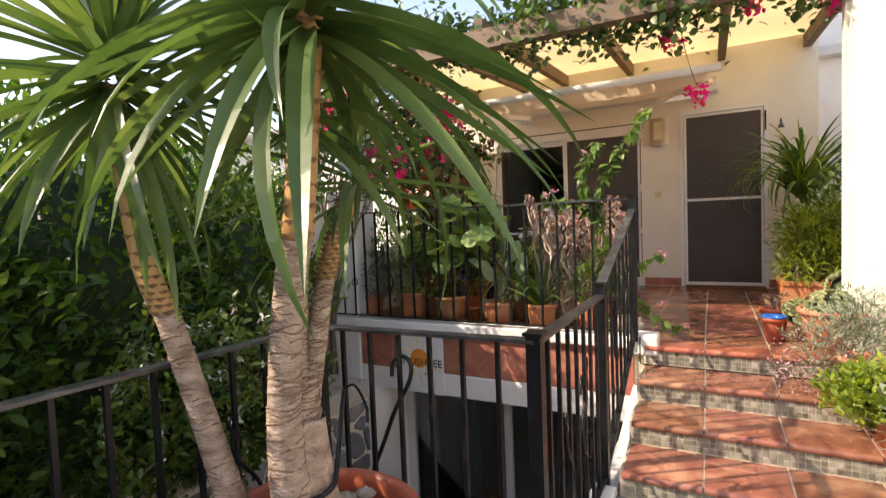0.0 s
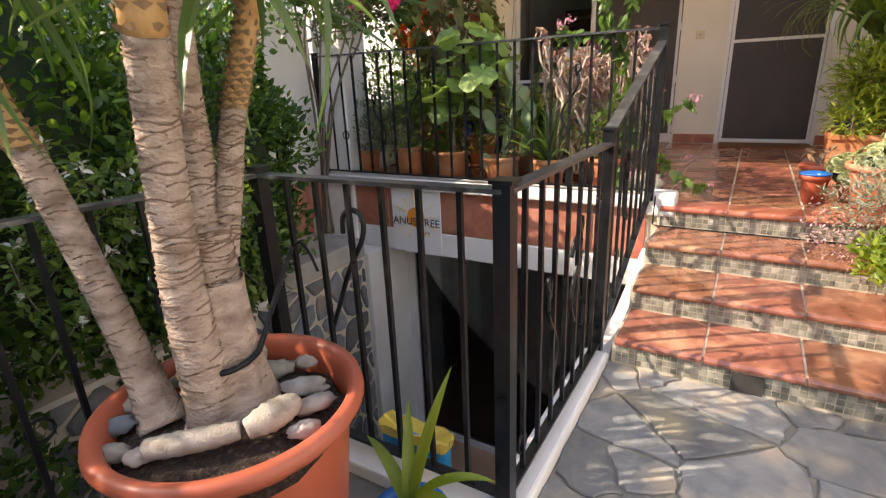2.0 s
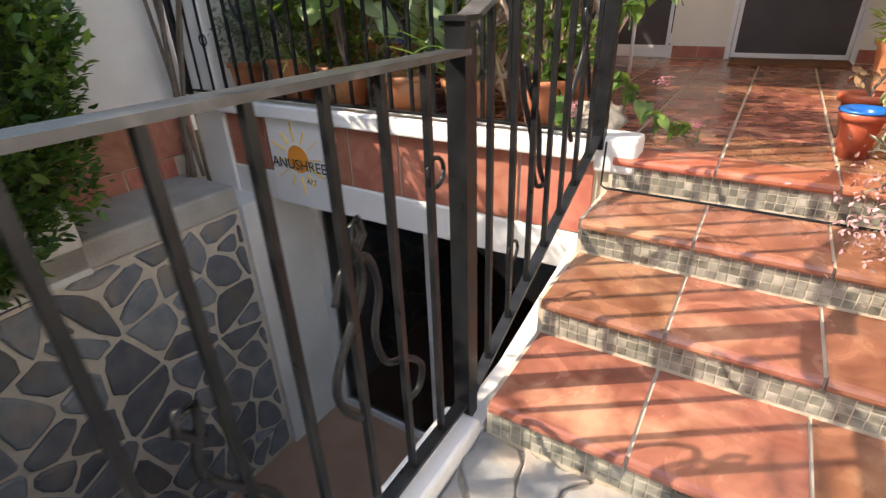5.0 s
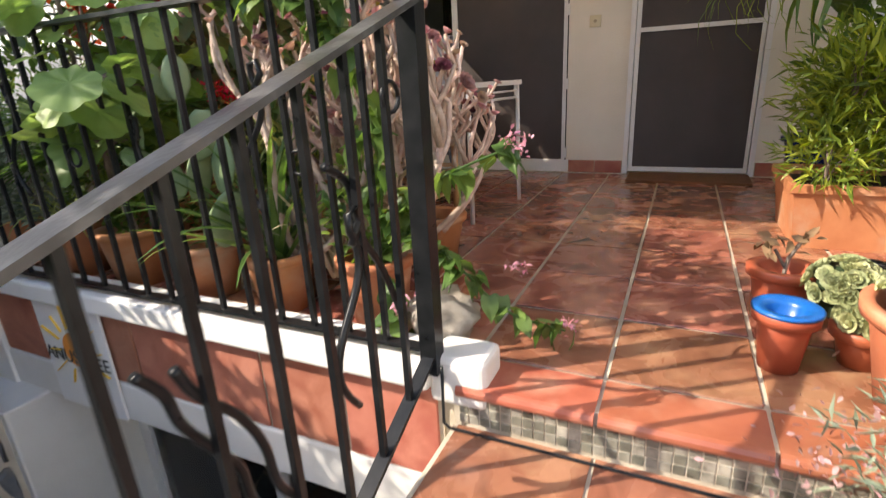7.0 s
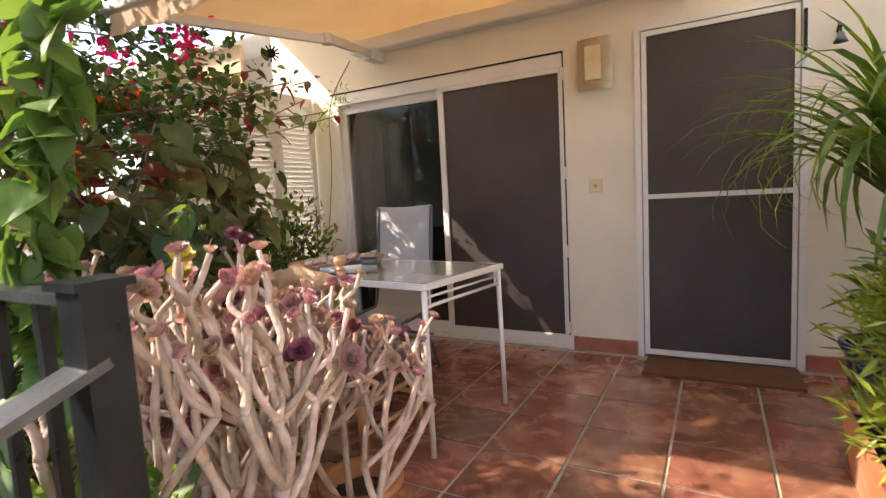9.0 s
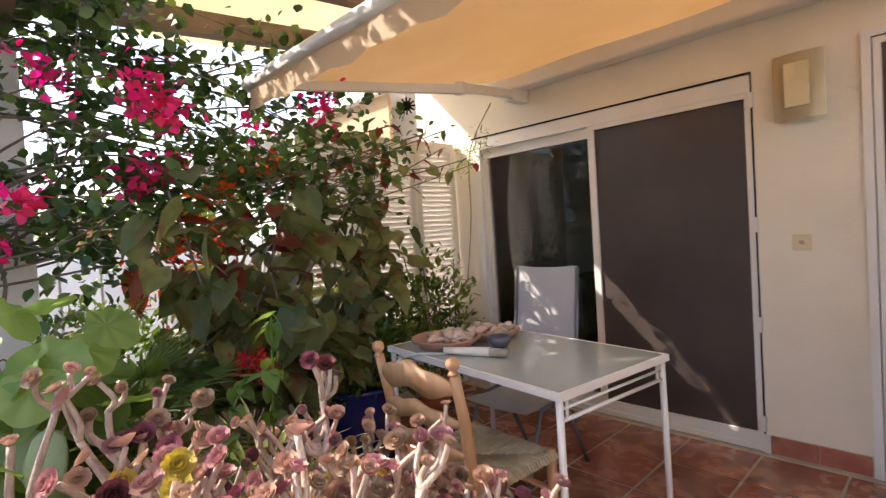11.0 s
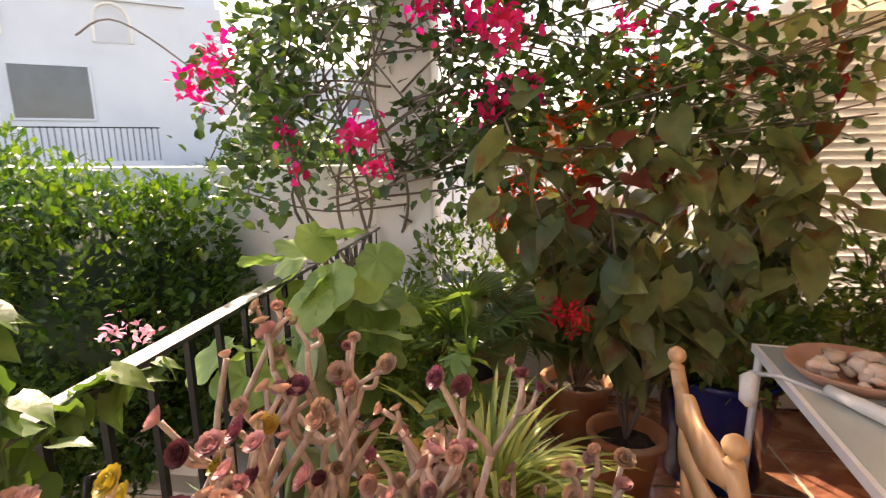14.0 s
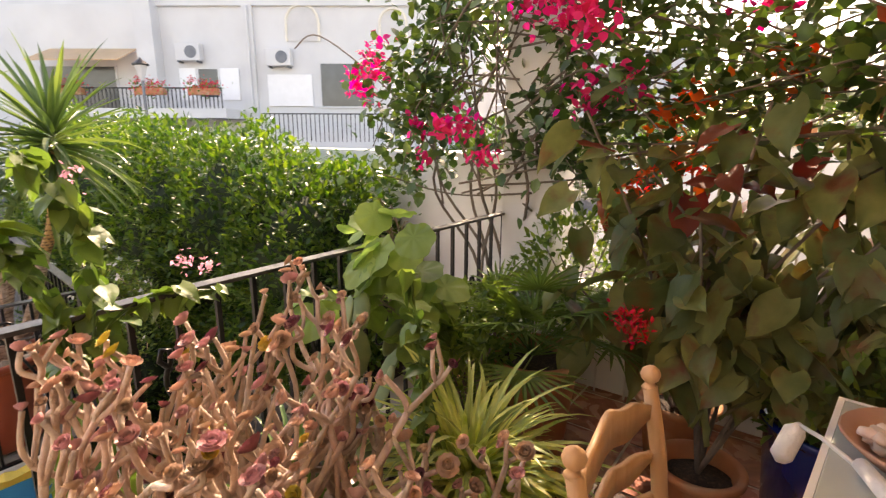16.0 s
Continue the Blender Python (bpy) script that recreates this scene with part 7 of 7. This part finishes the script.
part("base_wall", Geo().box(-5.2, -1.0, -0.1, 0.1, -0.3, 1.25), M["facade"], fr_)
me = Geo().box(-0.01, 0.01, -0.01, 0.01, 0, 0.74).mesh("baluster", M["iron"])
for i in range(35):
    o = new("baluster", me)
    o.parent = fr_
    o.matrix_basis = Matrix.Translation((-5.2 + i * 0.122, 0, 1.25))
car = thing("parked_car", "pale silver parked car beyond the white garden wall", "car")
car.matrix_basis = pose(-8.3, -0.2, -0.25, 0, 0, 60)
g = Geo()
prof = [(-2.0, 0.35), (-2.0, 0.85), (-1.2, 0.95), (-0.7, 1.38), (0.7, 1.45), (1.5, 1.0), (2.0, 0.9), (2.05, 0.4)]
for y in (-0.8, 0.8):
    g.v += [(x, y * (0.86 if z > 1.2 else 1), z) for x, z in prof]
g.f += [tuple(range(8)), tuple(reversed(range(8, 16)))] + [(i, 8 + i, 8 + (i + 1) % 8, (i + 1) % 8) for i in range(8)]
part("body", g, M["facade"], car)
part("window", Geo().bar((-1.16, 0, 0.99), (-0.74, 0, 1.35), 1.3, 0.03).bar((0.76, 0, 1.42), (1.42, 0, 1.05), 1.3, 0.03), M["farglass"], car)
part("side_window", Geo().box(-0.65, 0.7, -0.81, 0.81, 1.0, 1.3), M["farglass"], car)
for x in (-1.3, 1.3):
    for y in (-0.78, 0.78):
        wh = part("wheel", Geo().lathe([(0, -0.1), (0.31, -0.1), (0.31, 0.1), (0, 0.1)], 20), M["iron"], car, m=pose(x, y, 0.31, 90))
        part("rim", Geo().lathe([(0, -0.11), (0.19, -0.11), (0.19, 0.11), (0, 0.11)], 14), M["greymetal"], wh)

# neighbouring house to the west
nb = thing("neighbour_house", "white neighbouring house with a straw blind under its eaves", "house")
part("wall", Geo().box(-11, -3.42, 7.4, 7.6, -0.3, 3.0), M["white"], nb)
part("garden_wall", Geo().box(-7.2, -7.0, 2.8, 7.4, -0.3, 1.35), M["white"], nb)
part("eave", Geo().box(-11, -3.42, 6.9, 7.4, 2.75, 2.85), M["white"], nb)
part("blind", Geo().box(-5.4, -4.0, 7.0, 7.04, 2.05, 2.75), M["straw"], nb, "straw blind")
tp = thing("plant_pot", "terracotta pot on the neighbour's white garden wall", "plant pot", (-7.1, 4.9, 1.35))
part("body", Geo().lathe([(0, 0), (0.16, 0), (0.22, 0.35), (0.20, 0.35), (0.19, 0.3), (0, 0.3)], 20), M["pot"], tp, smooth=True)
foliage("far_shrub", "green shrubs beyond the garden wall", [(-9.5, 3.4, 0.8, 1.0, 1.3, 0.9), (-10, 5.4, 0.9, 1.1, 1.3, 1.1), (-13, -1.5, 0.9, 1.5, 2.2, 0.9)], 9000, 0.16, M["hedge"], 111)
lb = thing("low_building", "low grey-white building in the distance", "building")
lb.matrix_basis = Matrix.Translation((-36, -10, 0)) @ pose(0, 0, 0, 0, 0, 20)
part("wall", Geo().box(0, 8, -9, 7, -0.3, 6.0).box(0, 8, -12, -9, -0.3, 7.2), M["facade"], lb)
for y in (-6, -2, 2):
    part("window", Geo().box(7.98, 8.02, y, y + 1.3, 3.4, 4.8), M["farglass"], lb)
ft = thing("distant_palm", "tall fan palm in the distance against the sky", "palm")
part("trunk", Geo().tube([(-19, -5.4, -0.3), (-18.9, -5.3, 5.6)], [0.22, 0.16], 10), M["branch"], ft, smooth=True)
q = random.Random(120)
cr2 = part("crown", Geo().blob((-18.9, -5.3, 5.7), (0.25, 0.25, 0.3), 1, 6, 0.2), M["branch"], ft)
for i in range(30):
    az, el = i * 137.5, q.uniform(-35, 75)
    o = new("fan", FAN[0])
    o.parent = cr2
    d = Vector((math.cos(radians(az)) * math.cos(radians(el)), math.sin(radians(az)) * math.cos(radians(el)), math.sin(radians(el))))
    o.matrix_basis = aim(Vector((-18.9, -5.3, 5.8)) + d * 0.8, az, el - 15, 0, 2.4)

# things seen in the room behind the glass
cb = thing("wall_shelf", "dark wall shelf with books inside the room", "shelf", (-2.15, 8.9, 1.30))
part("board", Geo().box(-0.45, 0.45, -0.25, 0.28, 0.0, 0.03).box(-0.45, 0.45, -0.25, 0.28, 0.40, 0.43).box(-0.45, -0.42, -0.25, 0.28, 0, 0.43).box(0.42, 0.45, -0.25, 0.28, 0, 0.43), M["dark"], cb)
part("books", Geo().box(-0.40, 0.1, -0.2, 0.2, 0.03, 0.30).box(0.15, 0.4, -0.2, 0.2, 0.03, 0.22), M["dark"], cb)
tv = thing("monitor", "black computer monitor on a desk in the room", "monitor", (-2.05, 8.4, 0.80))
part("screen", bevelled(-0.25, 0.25, -0.02, 0.02, 0.12, 0.46, "screen", M["iron"], 0.006), M["iron"], tv)
part("stand", Geo().box(-0.03, 0.03, -0.02, 0.03, 0.0, 0.14).box(-0.12, 0.12, -0.08, 0.08, 0.0, 0.012), M["iron"], tv)
dk = thing("desk", "dark wooden desk in the room", "desk", (-2.05, 8.5, 0))
part("top", Geo().box(-0.6, 0.6, -0.3, 0.3, 0.76, 0.80), M["dark"], dk)
for x in (-0.57, 0.53):
    part("side_panel", Geo().box(x, x + 0.04, -0.3, 0.3, 0, 0.76), M["dark"], dk)

# ---------- tiles, stones, slates ----------
T = 0.37
tile_me = bevelled(-T / 2 + 0.006, T / 2 - 0.006, -T / 2 + 0.006, T / 2 - 0.006, -0.006, 0.0, "tile", M["terracotta"], 0.003, 1)
for i in range(-9, 5):
    for j_ in range(8):
        x, y = 0.01 + (i + 0.5) * T, 3.827 + (j_ + 0.5) * T
        o = new("tile", tile_me)
        o.parent = terrace
        o.matrix_basis = pose(x, y, rs.uniform(-0.001, 0.001), 0, 0, rs.choice((0, 90, 180, 270)))


def nosed_tile(w, d):
    """A tread tile whose front edge is rounded over."""
    g = Geo()
    prof = [(d, -0.012), (d, 0.0), (0.016, 0.0), (0.006, -0.004), (0.0, -0.014), (0.0, -0.024), (0.005, -0.033), (0.018, -0.035), (0.022, -0.030)]
    for x in (-w / 2, w / 2):
        g.v += [(x, y, z) for y, z in prof]
    n = len(prof)
    g.f += [(i, (i + 1) % n, n + (i + 1) % n, n + i) for i in range(n)]
    g.f += [tuple(reversed(range(n))), tuple(range(n, 2 * n))]
    return g


nose_me = nosed_tile(T - 0.010, TREAD + 0.014).mesh("tread_tile", M["terracotta"], False)
lip_me = nosed_tile(T - 0.010, 0.165).mesh("edge_tile", M["nosing"], False)
MS = 0.0300
mos_me = bevelled(-MS / 2 + 0.0020, MS / 2 - 0.0020, -0.002, 0.002, -MS / 2 + 0.0020, MS / 2 - 0.0020, "mosaic_tile", M["mosaic"], 0.0008, 1)
for i, st_ in enumerate(STEPS):
    y0, z0 = STEP_Y - TREAD * i, -RISE * i
    for k in range(-1, 5):
        x = 0.01 + (k + 0.5) * T
        o = new("edge_tile" if i == 0 else "tread_tile", lip_me if i == 0 else nose_me)
        o.parent = st_
        o.matrix_basis = Matrix.Translation((x, y0, z0))
    n = 0
    for r_ in range(3):
        for c in range(84):
            x = -0.355 + (c + 0.5) * MS
            if x > 1.85:
                continue
            if i == 3 and 0.125 < x < 0.245:
                continue
            n += 1
            if x > 1.15:
                continue
            o = new("mosaic_tile", mos_me)
            o.parent = st_
            o.matrix_basis = pose(x, y0 + 0.0213 + rs.uniform(-0.0004, 0.0004), z0 - 0.051 - r_ * MS, rs.uniform(-1, 1), 0, rs.uniform(-1, 1))
# flat dark plate on the riser; its colour is the shade of the drain
structure("drain_hole", Geo().box(0.125, 0.245, STEP_Y - TREAD * 3 + 0.012, STEP_Y - TREAD * 3 + 0.020, PATIO_Z, PATIO_Z + 0.085), M["dark"], "near-black plate for the shade of a drain hole in the lowest riser")

# band tiles
bt = bevelled(-0.165, 0.165, -0.010, 0.0, -0.17, 0.17, "tile", M["band"], 0.003, 1)
for i in range(8):
    o = new("tile", bt)
    o.parent = band
    o.matrix_basis = pose(-0.600 - i * 0.342, 3.71, -0.208, 0, 0, 0)
for i in range(22):
    o = new("tile", bt)
    o.parent = bandw
    o.matrix_basis = pose(-3.145, 3.48 - i * 0.342, -0.145, 0, 0, 90)
    if i < 22:
        o2 = new("tile", bt)
        o2.parent = bandw
        o2.matrix_basis = Matrix.Translation((-3.145, 3.30 - i * 0.342, -0.42)) @ pose(0, 0, 0, 0, 0, 90) @ Matrix.Diagonal((1, 1, 0.58, 1))

# slate flags of the patio
for poly in cells(-0.38, 1.9, -0.2, 2.60, 0.30, random.Random(3), 0.015, 0.85):
    poly = ragged(poly, rs, 0.010, 5)
    o = new("slate", Geo().poly(poly, PATIO_Z - 0.012, PATIO_Z, 0.005).mesh("slate", M["slate"]))
    o.parent = patio
# rubble stones of the court wall
q = random.Random(8)
for poly in cells(0.9, 3.47, -2.65, -0.62, 0.225, q, 0.030, 0.8):
    poly = ragged(poly, q, 0.003, 3, 1)
    g = Geo().poly([(a, b_) for a, b_ in poly], 0.0, 0.018 + q.uniform(0, 0.012), 0.014)
    g.v = [(-2.625 + z, x, y) for x, y, z in g.v]
    g.f = [tuple(f) for f in g.f]
    o = new("stone", g.mesh("stone", M["stone"]))
    o.parent = stonewall
